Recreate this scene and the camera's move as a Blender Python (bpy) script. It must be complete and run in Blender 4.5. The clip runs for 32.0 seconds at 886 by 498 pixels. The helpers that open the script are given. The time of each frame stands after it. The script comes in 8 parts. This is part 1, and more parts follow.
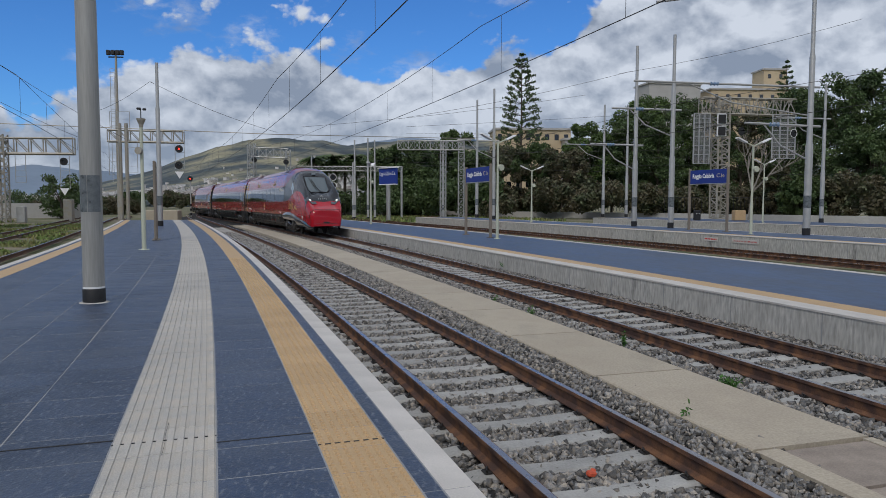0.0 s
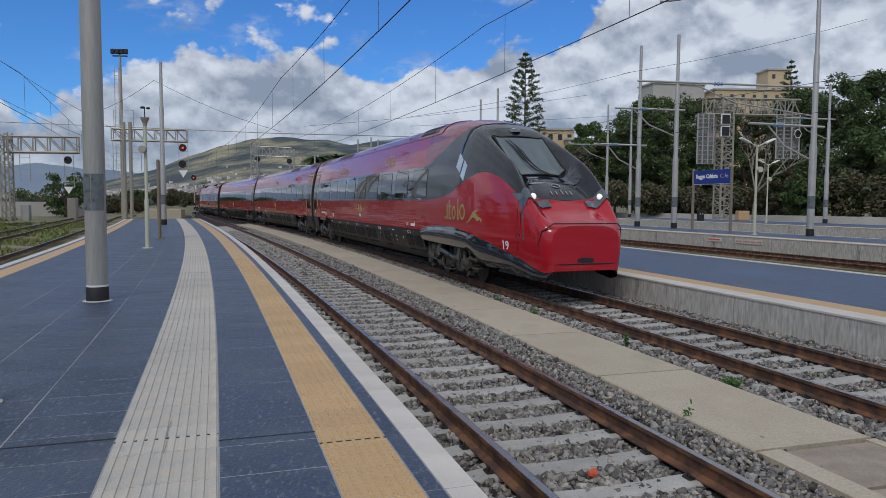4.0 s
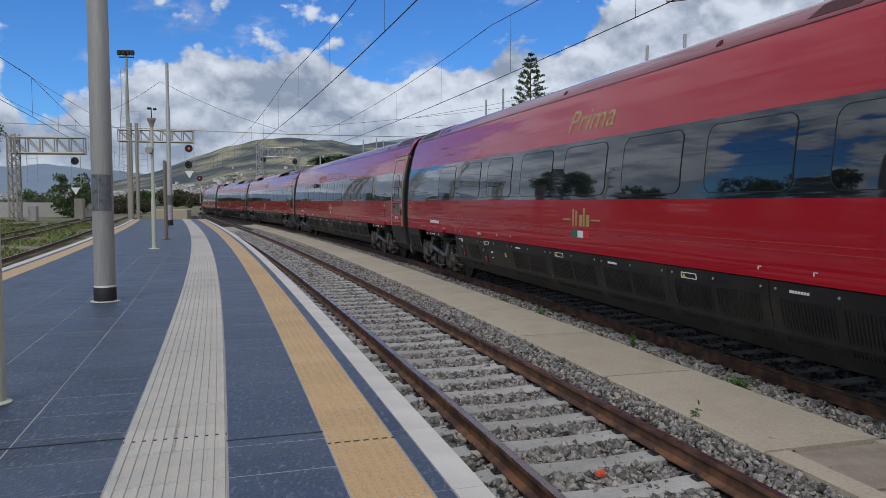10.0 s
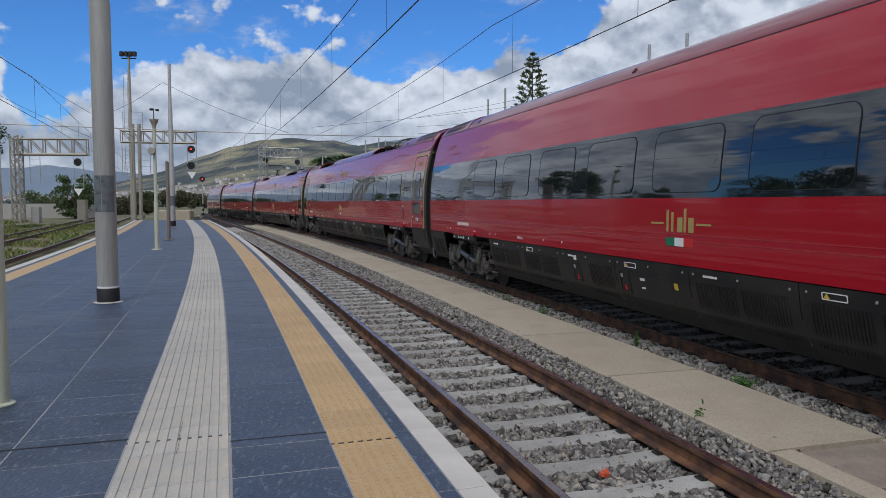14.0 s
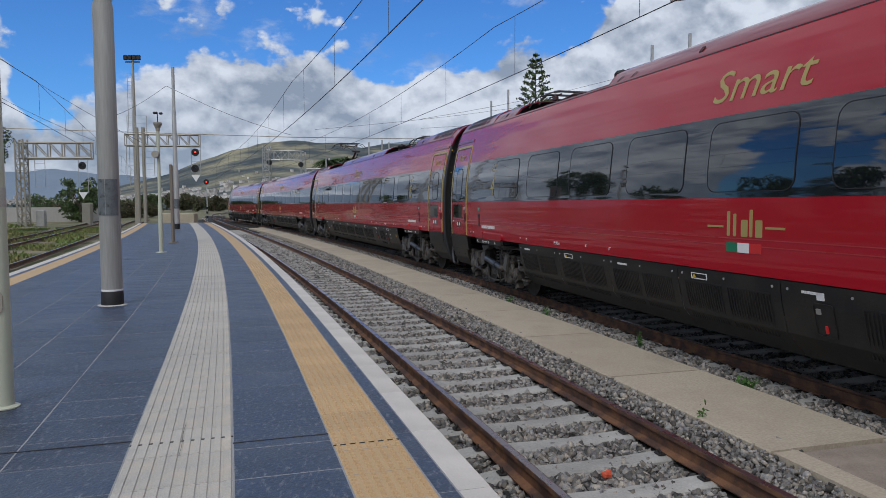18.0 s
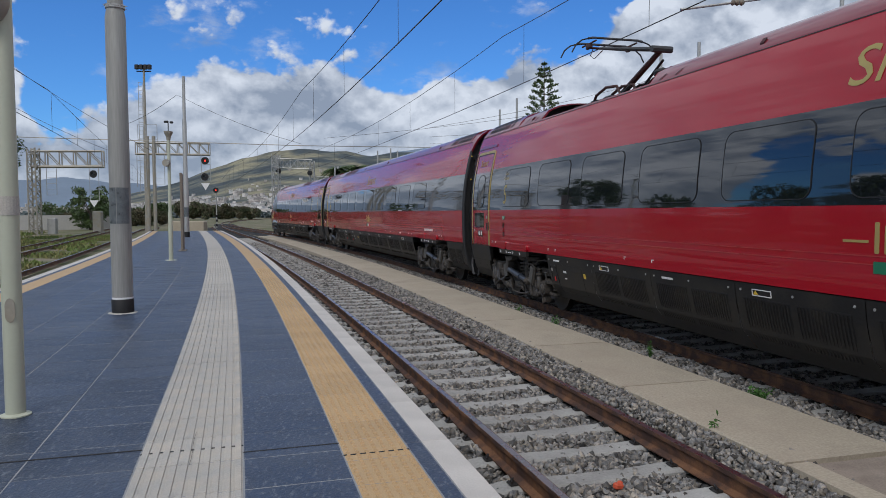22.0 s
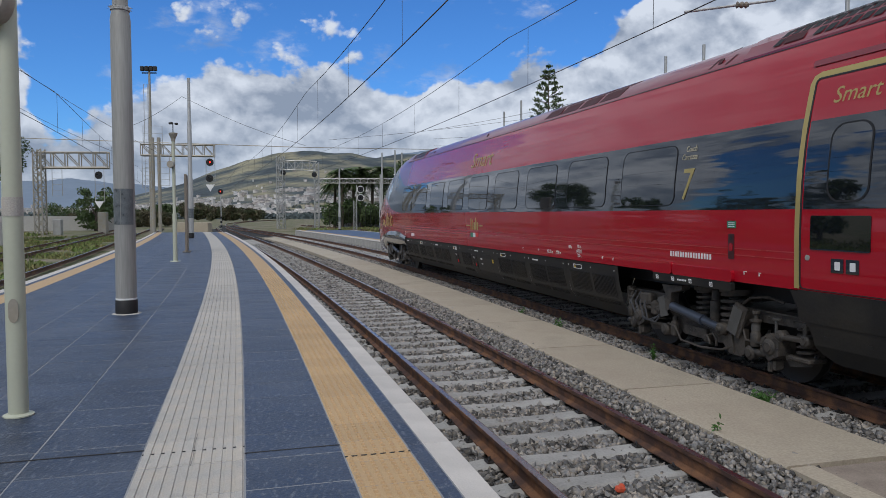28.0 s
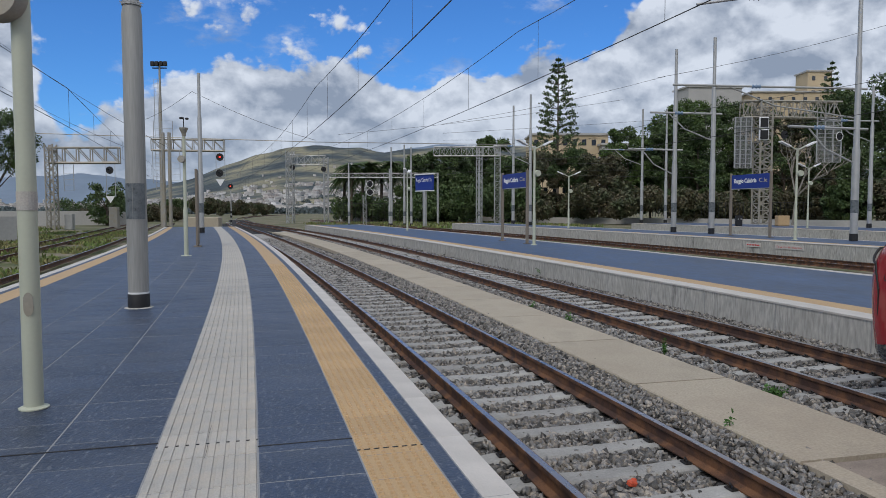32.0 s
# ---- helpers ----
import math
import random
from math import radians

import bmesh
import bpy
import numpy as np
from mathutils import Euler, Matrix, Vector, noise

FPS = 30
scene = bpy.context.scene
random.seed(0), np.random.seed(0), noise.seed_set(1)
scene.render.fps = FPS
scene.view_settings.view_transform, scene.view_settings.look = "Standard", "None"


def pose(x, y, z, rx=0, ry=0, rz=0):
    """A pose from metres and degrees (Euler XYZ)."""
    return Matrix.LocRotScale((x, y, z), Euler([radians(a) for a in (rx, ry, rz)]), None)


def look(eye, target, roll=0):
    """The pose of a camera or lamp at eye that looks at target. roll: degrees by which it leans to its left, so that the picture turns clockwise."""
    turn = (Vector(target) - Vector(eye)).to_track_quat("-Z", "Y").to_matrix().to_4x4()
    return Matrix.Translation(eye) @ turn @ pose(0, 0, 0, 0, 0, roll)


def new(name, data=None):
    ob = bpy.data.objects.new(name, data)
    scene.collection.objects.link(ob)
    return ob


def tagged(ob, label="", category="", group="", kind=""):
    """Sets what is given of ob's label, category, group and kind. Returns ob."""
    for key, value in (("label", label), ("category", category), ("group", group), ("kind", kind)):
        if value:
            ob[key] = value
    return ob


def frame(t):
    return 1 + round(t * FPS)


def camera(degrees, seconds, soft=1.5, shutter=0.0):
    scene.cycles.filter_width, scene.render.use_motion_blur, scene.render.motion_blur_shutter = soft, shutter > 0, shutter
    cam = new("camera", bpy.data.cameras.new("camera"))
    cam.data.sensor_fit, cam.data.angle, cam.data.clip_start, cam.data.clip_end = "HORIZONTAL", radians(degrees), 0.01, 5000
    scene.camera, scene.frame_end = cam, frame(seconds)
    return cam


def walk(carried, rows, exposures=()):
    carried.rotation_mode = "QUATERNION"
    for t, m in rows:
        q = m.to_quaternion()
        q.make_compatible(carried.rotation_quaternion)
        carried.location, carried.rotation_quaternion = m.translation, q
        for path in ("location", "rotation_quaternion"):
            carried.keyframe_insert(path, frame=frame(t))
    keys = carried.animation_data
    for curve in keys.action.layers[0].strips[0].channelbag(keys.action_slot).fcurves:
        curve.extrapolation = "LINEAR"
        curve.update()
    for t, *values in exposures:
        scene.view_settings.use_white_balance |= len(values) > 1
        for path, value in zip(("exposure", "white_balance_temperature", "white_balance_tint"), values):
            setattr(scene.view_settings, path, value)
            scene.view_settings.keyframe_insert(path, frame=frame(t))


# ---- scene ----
cam = camera(64.61, 32.0, 0.45)
walk(cam, [
    (0.0, pose(0.016, -0.002, 1.506, 86.235, -0.146, -2.944)),
    (0.5, pose(0.012, -0.002, 1.504, 86.289, -0.252, -2.982)),
    (1.0, pose(0.009, -0.004, 1.502, 86.243, -0.311, -3.024)),
    (1.5, pose(0.007, -0.006, 1.503, 86.200, -0.346, -3.000)),
    (2.0, pose(0.005, -0.005, 1.503, 86.184, -0.345, -2.959)),
    (2.5, pose(0.007, -0.003, 1.502, 86.125, -0.333, -2.904)),
    (3.0, pose(0.013, -0.004, 1.503, 86.087, -0.403, -2.844)),
    (3.5, pose(0.019, -0.007, 1.504, 86.124, -0.363, -2.786)),
    (5.5, pose(0.024, -0.002, 1.505, 86.378, -0.220, -2.332)),
    (6.0, pose(0.024, -0.004, 1.506, 86.338, -0.168, -2.253)),
    (6.5, pose(0.024, -0.007, 1.506, 86.348, -0.090, -2.137)),
    (7.0, pose(0.020, -0.009, 1.507, 86.355, -0.110, -2.074)),
    (7.5, pose(0.013, -0.010, 1.507, 86.369, -0.210, -2.029)),
    (8.0, pose(0.010, -0.008, 1.507, 86.307, -0.488, -2.054)),
    (8.5, pose(0.012, -0.002, 1.508, 86.218, -0.425, -2.090)),
    (9.0, pose(0.014, 0.001, 1.508, 86.255, -0.329, -2.145)),
    (9.5, pose(0.010, -0.002, 1.507, 86.215, -0.314, -2.206)),
    (10.0, pose(0.006, -0.006, 1.505, 86.224, -0.251, -2.257)),
    (10.5, pose(0.008, -0.007, 1.506, 86.198, -0.152, -2.270)),
    (11.0, pose(0.016, -0.006, 1.507, 86.158, -0.058, -2.316)),
    (11.5, pose(0.023, -0.005, 1.507, 86.171, 0.037, -2.312)),
    (12.0, pose(0.024, -0.003, 1.508, 86.166, 0.028, -2.338)),
    (12.5, pose(0.017, 0.000, 1.507, 86.145, -0.024, -2.249)),
    (13.0, pose(0.007, 0.002, 1.507, 86.236, 0.071, -2.186)),
    (13.5, pose(0.001, 0.003, 1.506, 86.181, 0.002, -2.150)),
    (14.0, pose(0.002, 0.003, 1.504, 86.217, -0.065, -2.071)),
    (14.5, pose(0.006, 0.002, 1.502, 86.146, -0.014, -2.014)),
    (16.5, pose(0.028, -0.007, 1.506, 86.230, 0.060, -1.793)),
    (17.0, pose(0.028, -0.007, 1.506, 86.229, 0.103, -1.803)),
    (17.5, pose(0.025, -0.008, 1.506, 86.292, 0.080, -1.744)),
    (18.0, pose(0.022, -0.013, 1.506, 86.349, 0.218, -1.765)),
    (18.5, pose(0.020, -0.017, 1.506, 86.381, 0.229, -1.811)),
    (19.0, pose(0.018, -0.017, 1.508, 86.473, 0.182, -1.837)),
    (19.5, pose(0.018, -0.013, 1.510, 86.534, 0.198, -1.749)),
    (20.0, pose(0.014, -0.008, 1.510, 86.689, 0.167, -1.653)),
    (20.5, pose(0.010, -0.005, 1.509, 86.760, 0.240, -1.528)),
    (21.0, pose(0.008, -0.004, 1.509, 86.822, 0.113, -1.347)),
    (21.5, pose(0.007, -0.004, 1.511, 86.908, 0.110, -1.283)),
    (22.0, pose(0.005, -0.004, 1.511, 87.027, 0.170, -1.090)),
    (22.5, pose(0.003, -0.006, 1.510, 87.095, 0.140, -1.049)),
    (23.0, pose(0.004, -0.008, 1.509, 87.094, 0.111, -0.987)),
    (23.5, pose(0.008, -0.007, 1.507, 87.131, 0.215, -1.003)),
    (24.0, pose(0.012, -0.003, 1.505, 87.145, 0.200, -0.923)),
    (24.5, pose(0.015, -0.002, 1.506, 87.123, 0.197, -0.913)),
    (25.0, pose(0.016, -0.002, 1.508, 87.096, 0.185, -0.890)),
    (25.5, pose(0.015, -0.002, 1.509, 87.134, 0.151, -0.838)),
    (27.5, pose(0.016, -0.005, 1.510, 87.200, -0.046, -0.806)),
    (28.0, pose(0.020, -0.005, 1.510, 87.192, 0.010, -0.746)),
    (28.5, pose(0.021, -0.004, 1.508, 87.182, 0.061, -0.710)),
    (29.0, pose(0.017, -0.002, 1.507, 87.120, 0.021, -0.686)),
    (29.5, pose(0.012, 0.000, 1.506, 87.025, 0.051, -0.523)),
    (30.0, pose(0.010, 0.000, 1.506, 86.970, 0.023, -0.410)),
    (30.5, pose(0.007, 0.001, 1.506, 86.881, 0.048, -0.353)),
    (31.0, pose(0.004, 0.001, 1.506, 86.801, -0.006, -0.264)),
    (31.5, pose(0.004, -0.001, 1.507, 86.744, 0.037, -0.136)),
    (32.0, pose(-0.000, 0.000, 1.506, 86.741, 0.065, -0.004)),
], exposures=[(0.0, -0.18, 6050, 11), (3.2, -0.18, 6050, 11), (5.5, -0.06, 6050, 11), (32.0, -0.06, 6050, 11)])

# ---- light ----
SUN_EL, SUN_AZ = 48.0, 200.0


def make_world():
    w = bpy.data.worlds.new("sky")
    scene.world = w
    w.use_nodes = True
    nt = w.node_tree
    nt.nodes.clear()
    N, L = nt.nodes.new, nt.links.new

    def math_node(op, a, b=None, clamp=False):
        m = N("ShaderNodeMath")
        m.operation, m.use_clamp = op, clamp
        for i, v in enumerate((a, b)):
            if v is None:
                continue
            if isinstance(v, (int, float)):
                m.inputs[i].default_value = v
            else:
                L(v, m.inputs[i])
        return m.outputs[0]

    sky = N("ShaderNodeTexSky")
    sky.sky_type, sky.sun_disc = "NISHITA", False
    sky.sun_elevation, sky.sun_rotation = radians(SUN_EL), radians(SUN_AZ)
    sky.air_density, sky.dust_density, sky.ozone_density = 1.0, 0.2, 2.5
    tc = N("ShaderNodeTexCoord")
    sep = N("ShaderNodeSeparateXYZ")
    L(tc.outputs["Generated"], sep.inputs[0])
    up = sep.outputs[2]
    # heaped cumulus: soft noise for the masses, fractal cells for the billows
    def billows(shift):
        mp = N("ShaderNodeMapping")
        mp.inputs["Scale"].default_value = (8.5, 8.5, 11.5)
        mp.inputs["Location"].default_value = (4.65, 0.4, 1.7 + shift)
        L(tc.outputs["Generated"], mp.inputs[0])
        n = N("ShaderNodeTexNoise")
        n.inputs["Scale"].default_value, n.inputs["Detail"].default_value = 0.9, 8.0
        n.inputs["Roughness"].default_value, n.inputs["Distortion"].default_value = 0.56, 0.15
        L(mp.outputs[0], n.inputs["Vector"])
        warp = N("ShaderNodeVectorMath")
        warp.operation = "MULTIPLY_ADD"
        warp.inputs[1].default_value = (0.55, 0.55, 0.55)
        L(n.outputs["Color"], warp.inputs[0]), L(mp.outputs[0], warp.inputs[2])
        v = N("ShaderNodeTexVoronoi")
        v.feature, v.normalize = "SMOOTH_F1", True
        v.inputs["Scale"].default_value, v.inputs["Detail"].default_value = 1.9, 3.0
        v.inputs["Roughness"].default_value, v.inputs["Smoothness"].default_value = 0.5, 0.35
        L(warp.outputs[0], v.inputs["Vector"])
        puff = math_node("MULTIPLY", math_node("SUBTRACT", 0.42, v.outputs["Distance"]), 0.62)
        return n.outputs[0], math_node("ADD", math_node("ADD", math_node("MULTIPLY", n.outputs[0], 0.62), 0.19), puff)

    mass, puffs = billows(0.0)
    # the bank's top edge falls towards the west and climbs out of sight towards the east
    east = math_node("MULTIPLY", math_node("MAXIMUM", sep.outputs[0], 0.0), 0.20)
    east2 = math_node("MULTIPLY", math_node("MAXIMUM", math_node("SUBTRACT", sep.outputs[0], 0.22), 0.0), 0.9)
    west = math_node("MULTIPLY", math_node("MAXIMUM", math_node("SUBTRACT", math_node("MULTIPLY", sep.outputs[0], -1.0), 0.28), 0.0), 0.45)
    rise = math_node("ADD", math_node("SUBTRACT", math_node("SUBTRACT", up, east), east2), west)
    bias = N("ShaderNodeMapRange")
    bias.interpolation_type = "SMOOTHSTEP"
    for i, v in ((1, 0.115), (2, 0.228), (3, 0.26), (4, -0.165)):
        bias.inputs[i].default_value = v
    L(rise, bias.inputs[0])
    # unseen cloud added at the sides, behind and overhead for the coaches to mirror
    rest = N("ShaderNodeMapRange")
    rest.interpolation_type = "SMOOTHSTEP"
    for i, v in ((1, 0.40), (2, 0.74), (3, 0.20), (4, 0.0)):
        rest.inputs[i].default_value = v
    L(sep.outputs[1], rest.inputs[0])
    flank = N("ShaderNodeMapRange")
    flank.interpolation_type = "SMOOTHSTEP"
    for i, v in ((1, 0.46), (2, 0.54), (3, 0.0), (4, 0.36)):
        flank.inputs[i].default_value = v
    L(math_node("MULTIPLY", sep.outputs[0], -1.0), flank.inputs[0])
    thin = N("ShaderNodeMapRange")
    thin.interpolation_type = "SMOOTHSTEP"
    for i, v in ((1, 0.66), (2, 0.84), (3, 1.0), (4, 0.2)):
        thin.inputs[i].default_value = v
    L(math_node("MULTIPLY", sep.outputs[0], -1.0), thin.inputs[0])
    high = N("ShaderNodeMapRange")
    high.interpolation_type = "SMOOTHSTEP"
    for i, v in ((1, 0.29), (2, 0.36), (3, 0.0), (4, 0.30)):
        high.inputs[i].default_value = v
    L(up, high.inputs[0])
    low = math_node("MAXIMUM", math_node("MAXIMUM", math_node("MULTIPLY", rest.outputs[0], 0.8), math_node("MULTIPLY", flank.outputs[0], thin.outputs[0])), high.outputs[0])
    most = math_node("MAXIMUM", math_node("ADD", bias.outputs[0], low), bias.outputs[0])
    dens = math_node("ADD", puffs, most)
    cover = N("ShaderNodeMapRange")
    cover.interpolation_type = "SMOOTHSTEP"
    for i, v in ((1, 0.515), (2, 0.58), (3, 0.0), (4, 0.97)):
        cover.inputs[i].default_value = v
    L(dens, cover.inputs[0])
    # thin torn wisps in the blue
    mw = N("ShaderNodeMapping")
    mw.inputs["Scale"].default_value, mw.inputs["Location"].default_value = (7.0, 7.0, 15.0), (0.7, 2.2, 5.1)
    L(tc.outputs["Generated"], mw.inputs[0])
    nw = N("ShaderNodeTexNoise")
    nw.inputs["Scale"].default_value, nw.inputs["Detail"].default_value, nw.inputs["Roughness"].default_value = 1.3, 7.0, 0.62
    L(mw.outputs[0], nw.inputs["Vector"])
    wisp = N("ShaderNodeMapRange")
    wisp.interpolation_type = "SMOOTHSTEP"
    for i, v in ((1, 0.54), (2, 0.74), (3, 0.0), (4, 0.5)):
        wisp.inputs[i].default_value = v
    L(nw.outputs[0], wisp.inputs[0])
    veil = math_node("MAXIMUM", cover.outputs[0], wisp.outputs[0])
    # light falls from above: compare with the cloud a little higher up
    _, above = billows(0.16)
    mass_up, _ = billows(0.45)
    relief = math_node("MULTIPLY", math_node("SUBTRACT", puffs, above), 0.9)
    lit = math_node("ADD", relief, math_node("MULTIPLY", math_node("SUBTRACT", mass, mass_up), 0.75))
    shade = N("ShaderNodeMapRange")
    for i, v in ((1, -0.15), (2, 0.12), (3, 0.0), (4, 1.0)):
        shade.inputs[i].default_value = v
    L(lit, shade.inputs[0])
    haze = N("ShaderNodeMapRange")
    for i, v in ((1, 0.02), (2, 0.15), (3, 0.54), (4, 1.0)):
        haze.inputs[i].default_value = v
    L(up, haze.inputs[0])
    ccol = N("ShaderNodeMix")
    ccol.data_type = "RGBA"
    ccol.inputs[6].default_value, ccol.inputs[7].default_value = (0.29, 0.335, 0.405, 1), (0.735, 0.765, 0.80, 1)
    L(math_node("MULTIPLY", shade.outputs[0], haze.outputs[0]), ccol.inputs[0])
    skyc = N("ShaderNodeMix")
    skyc.data_type, skyc.blend_type = "RGBA", "MULTIPLY"
    skyc.inputs[0].default_value, skyc.inputs[7].default_value = 1.0, (0.041, 0.077, 0.122, 1)
    L(sky.outputs[0], skyc.inputs[6])
    mix = N("ShaderNodeMix")
    mix.data_type = "RGBA"
    L(veil, mix.inputs[0]), L(skyc.outputs[2], mix.inputs[6]), L(ccol.outputs[2], mix.inputs[7])
    bg = N("ShaderNodeBackground")
    bg.inputs[1].default_value = 1.0
    L(mix.outputs[2], bg.inputs[0])
    out = N("ShaderNodeOutputWorld")
    L(bg.outputs[0], out.inputs[0])


make_world()
sun_data = bpy.data.lights.new("sun", "SUN")
sun_data.energy, sun_data.angle, sun_data.color = 1.65, radians(24), (1.0, 0.915, 0.80)
sun = new("sun", sun_data)
_az, _el = radians(SUN_AZ), radians(SUN_EL)
sun.matrix_world = look((math.sin(_az) * math.cos(_el) * 50, math.cos(_az) * math.cos(_el) * 50, math.sin(_el) * 50), (0, 0, 0))

# ---- materials ----
MATS = {}


def surf(name, base, rough=0.6, metal=0.0, var=0.18, scale=3.0, fine=70.0, bump=0.15, coat=0.0, tint=None, piece=0.0, island=0.0,
         spec=0.5, rough_var=0.1, coords="Object", bump_scale=None, glow=0.0, stretch=(1, 1, 1)):
    """A worn surface: base colour varied at two scales, gloss variation and fine relief."""
    if name in MATS:
        return MATS[name]
    m = bpy.data.materials.new(name)
    m.use_nodes = True
    nt = m.node_tree
    N, L = nt.nodes.new, nt.links.new
    p = nt.nodes["Principled BSDF"]
    p.inputs["Roughness"].default_value, p.inputs["Metallic"].default_value = rough, metal
    p.inputs["Specular IOR Level"].default_value = spec
    p.inputs["Coat Weight"].default_value, p.inputs["Coat Roughness"].default_value = coat, 0.04
    tc = N("ShaderNodeTexCoord")
    if coords == "World":
        src = N("ShaderNodeNewGeometry").outputs["Position"]
    else:
        src = tc.outputs[coords]
    mp = N("ShaderNodeMapping")
    mp.inputs["Scale"].default_value = stretch
    L(src, mp.inputs[0])
    a = N("ShaderNodeTexNoise")
    a.inputs["Scale"].default_value, a.inputs["Detail"].default_value = scale, 5.0
    b = N("ShaderNodeTexNoise")
    b.inputs["Scale"].default_value, b.inputs["Detail"].default_value = fine, 3.0
    L(mp.outputs[0], a.inputs["Vector"]), L(mp.outputs[0], b.inputs["Vector"])

    def math_node(op, x, y):
        n = N("ShaderNodeMath")
        n.operation = op
        for i, v in enumerate((x, y)):
            if isinstance(v, (int, float)):
                n.inputs[i].default_value = v
            else:
                L(v, n.inputs[i])
        return n.outputs[0]

    f = math_node("ADD", math_node("MULTIPLY", a.outputs[0], 0.6), math_node("MULTIPLY", b.outputs[0], 0.4))
    gain = math_node("ADD", math_node("MULTIPLY", math_node("SUBTRACT", f, 0.5), 4.0 * var), 1.0)
    if piece:
        oi = N("ShaderNodeObjectInfo")
        gain = math_node("MULTIPLY", gain, math_node("ADD", math_node("MULTIPLY", oi.outputs["Random"], 2 * piece), 1 - piece))
    if island:
        g = N("ShaderNodeNewGeometry")
        gain = math_node("MULTIPLY", gain, math_node("ADD", math_node("MULTIPLY", g.outputs["Random Per Island"], 2 * island), 1 - island))
    mix = N("ShaderNodeMix")
    mix.data_type = "RGBA"
    mix.inputs[6].default_value = (*base, 1)
    mix.inputs[7].default_value = (*(tint or base), 1)
    ramp = N("ShaderNodeMapRange")
    ramp.inputs[1].default_value, ramp.inputs[2].default_value = 0.42, 0.62
    L(a.outputs[0], ramp.inputs[0])
    L(ramp.outputs[0], mix.inputs[0])
    mul = N("ShaderNodeVectorMath")
    mul.operation = "SCALE"
    L(mix.outputs[2], mul.inputs[0]), L(gain, mul.inputs["Scale"])
    L(mul.outputs[0], p.inputs["Base Color"])
    if rough_var:
        L(math_node("ADD", math_node("MULTIPLY", math_node("SUBTRACT", a.outputs[0], 0.5), 2 * rough_var), rough), p.inputs["Roughness"])
    if bump:
        bn = N("ShaderNodeBump")
        bn.inputs["Strength"].default_value, bn.inputs["Distance"].default_value = bump, bump_scale or 0.01
        L(f, bn.inputs["Height"])
        L(bn.outputs[0], p.inputs["Normal"])
    if glow:
        p.inputs["Emission Color"].default_value, p.inputs["Emission Strength"].default_value = (*base, 1), glow
    MATS[name] = m
    return m


M_SLAB = surf("slate_blue_stone", (0.0428, 0.0512, 0.0763), 0.5, var=0.34, scale=3.5, fine=85, bump=0.15, piece=0.10, rough_var=0.15)
M_BLUE2 = surf("blue_coated_paving", (0.037, 0.067, 0.135), 0.48, var=0.6, scale=1.1, fine=9, coords="World", stretch=(0.8, 0.35, 1))
M_JOINT = surf("grimy_wall_joint", (0.20, 0.19, 0.165), 0.9, var=0.3, scale=6, coords="World")
M_PALE = surf("pale_tactile_stone", (0.45, 0.43, 0.395), 0.7, var=0.42, scale=5, fine=110, bump=0.25, piece=0.05, tint=(0.41, 0.375, 0.325))
M_YELLOW = surf("ochre_tactile_stone", (0.49, 0.335, 0.175), 0.65, var=0.32, scale=5, fine=120, bump=0.2, piece=0.06, tint=(0.43, 0.295, 0.155))
M_EDGE = surf("white_edge_stone", (0.52, 0.49, 0.455), 0.7, var=0.22, scale=3, fine=90, piece=0.05)
M_JOINT = surf("mortar", (0.26, 0.265, 0.275), 0.9, var=0.2, coords="World")
M_CONC = surf("grey_concrete", (0.50, 0.485, 0.445), 0.85, var=0.8, scale=1.6, fine=16, bump=0.2, tint=(0.30, 0.29, 0.265), coords="World", stretch=(1.3, 1.3, 0.28))
M_WALK = surf("beige_concrete_slab", (0.43, 0.375, 0.29), 0.85, var=0.40, scale=1.1, fine=40, bump=0.3, tint=(0.33, 0.285, 0.22), piece=0.06, coords="World")
M_SLEEPER = surf("sleeper_concrete", (0.32, 0.315, 0.30), 0.85, var=0.35, scale=3, fine=50, bump=0.25, piece=0.12)
M_STONE = surf("ballast_stone", (0.185, 0.185, 0.186), 0.85, var=0.6, scale=22, fine=110, bump=0.9, island=0.75, tint=(0.215, 0.19, 0.158), coords="World")
# near-black: the shade in the gaps between stones is put into this colour
M_BED = surf("ballast_gap_shade", (0.016, 0.0155, 0.015), 0.9, var=0.75, scale=14, fine=28, bump=1.0, bump_scale=0.06, coords="World")
M_RAIL = surf("rusty_rail_steel", (0.070, 0.036, 0.026), 0.8, metal=0.0, var=0.5, scale=5, fine=80, tint=(0.145, 0.070, 0.034), coords="World")
M_RAILTOP = surf("polished_rail_head", (0.36, 0.345, 0.36), 0.28, metal=1.0, var=0.1, scale=4, fine=40, bump=0.03, coords="World")
M_RED = surf("red_coach_paint", (0.37, 0.004, 0.015), 0.24, var=0.05, scale=0.8, fine=30, bump=0.0, spec=0.3, coat=0.75, rough_var=0.03)
M_REDROOF = surf("red_roof_paint", (0.20, 0.008, 0.020), 0.30, var=0.14, scale=1.0, fine=30, bump=0.0, coat=0.7, rough_var=0.05)


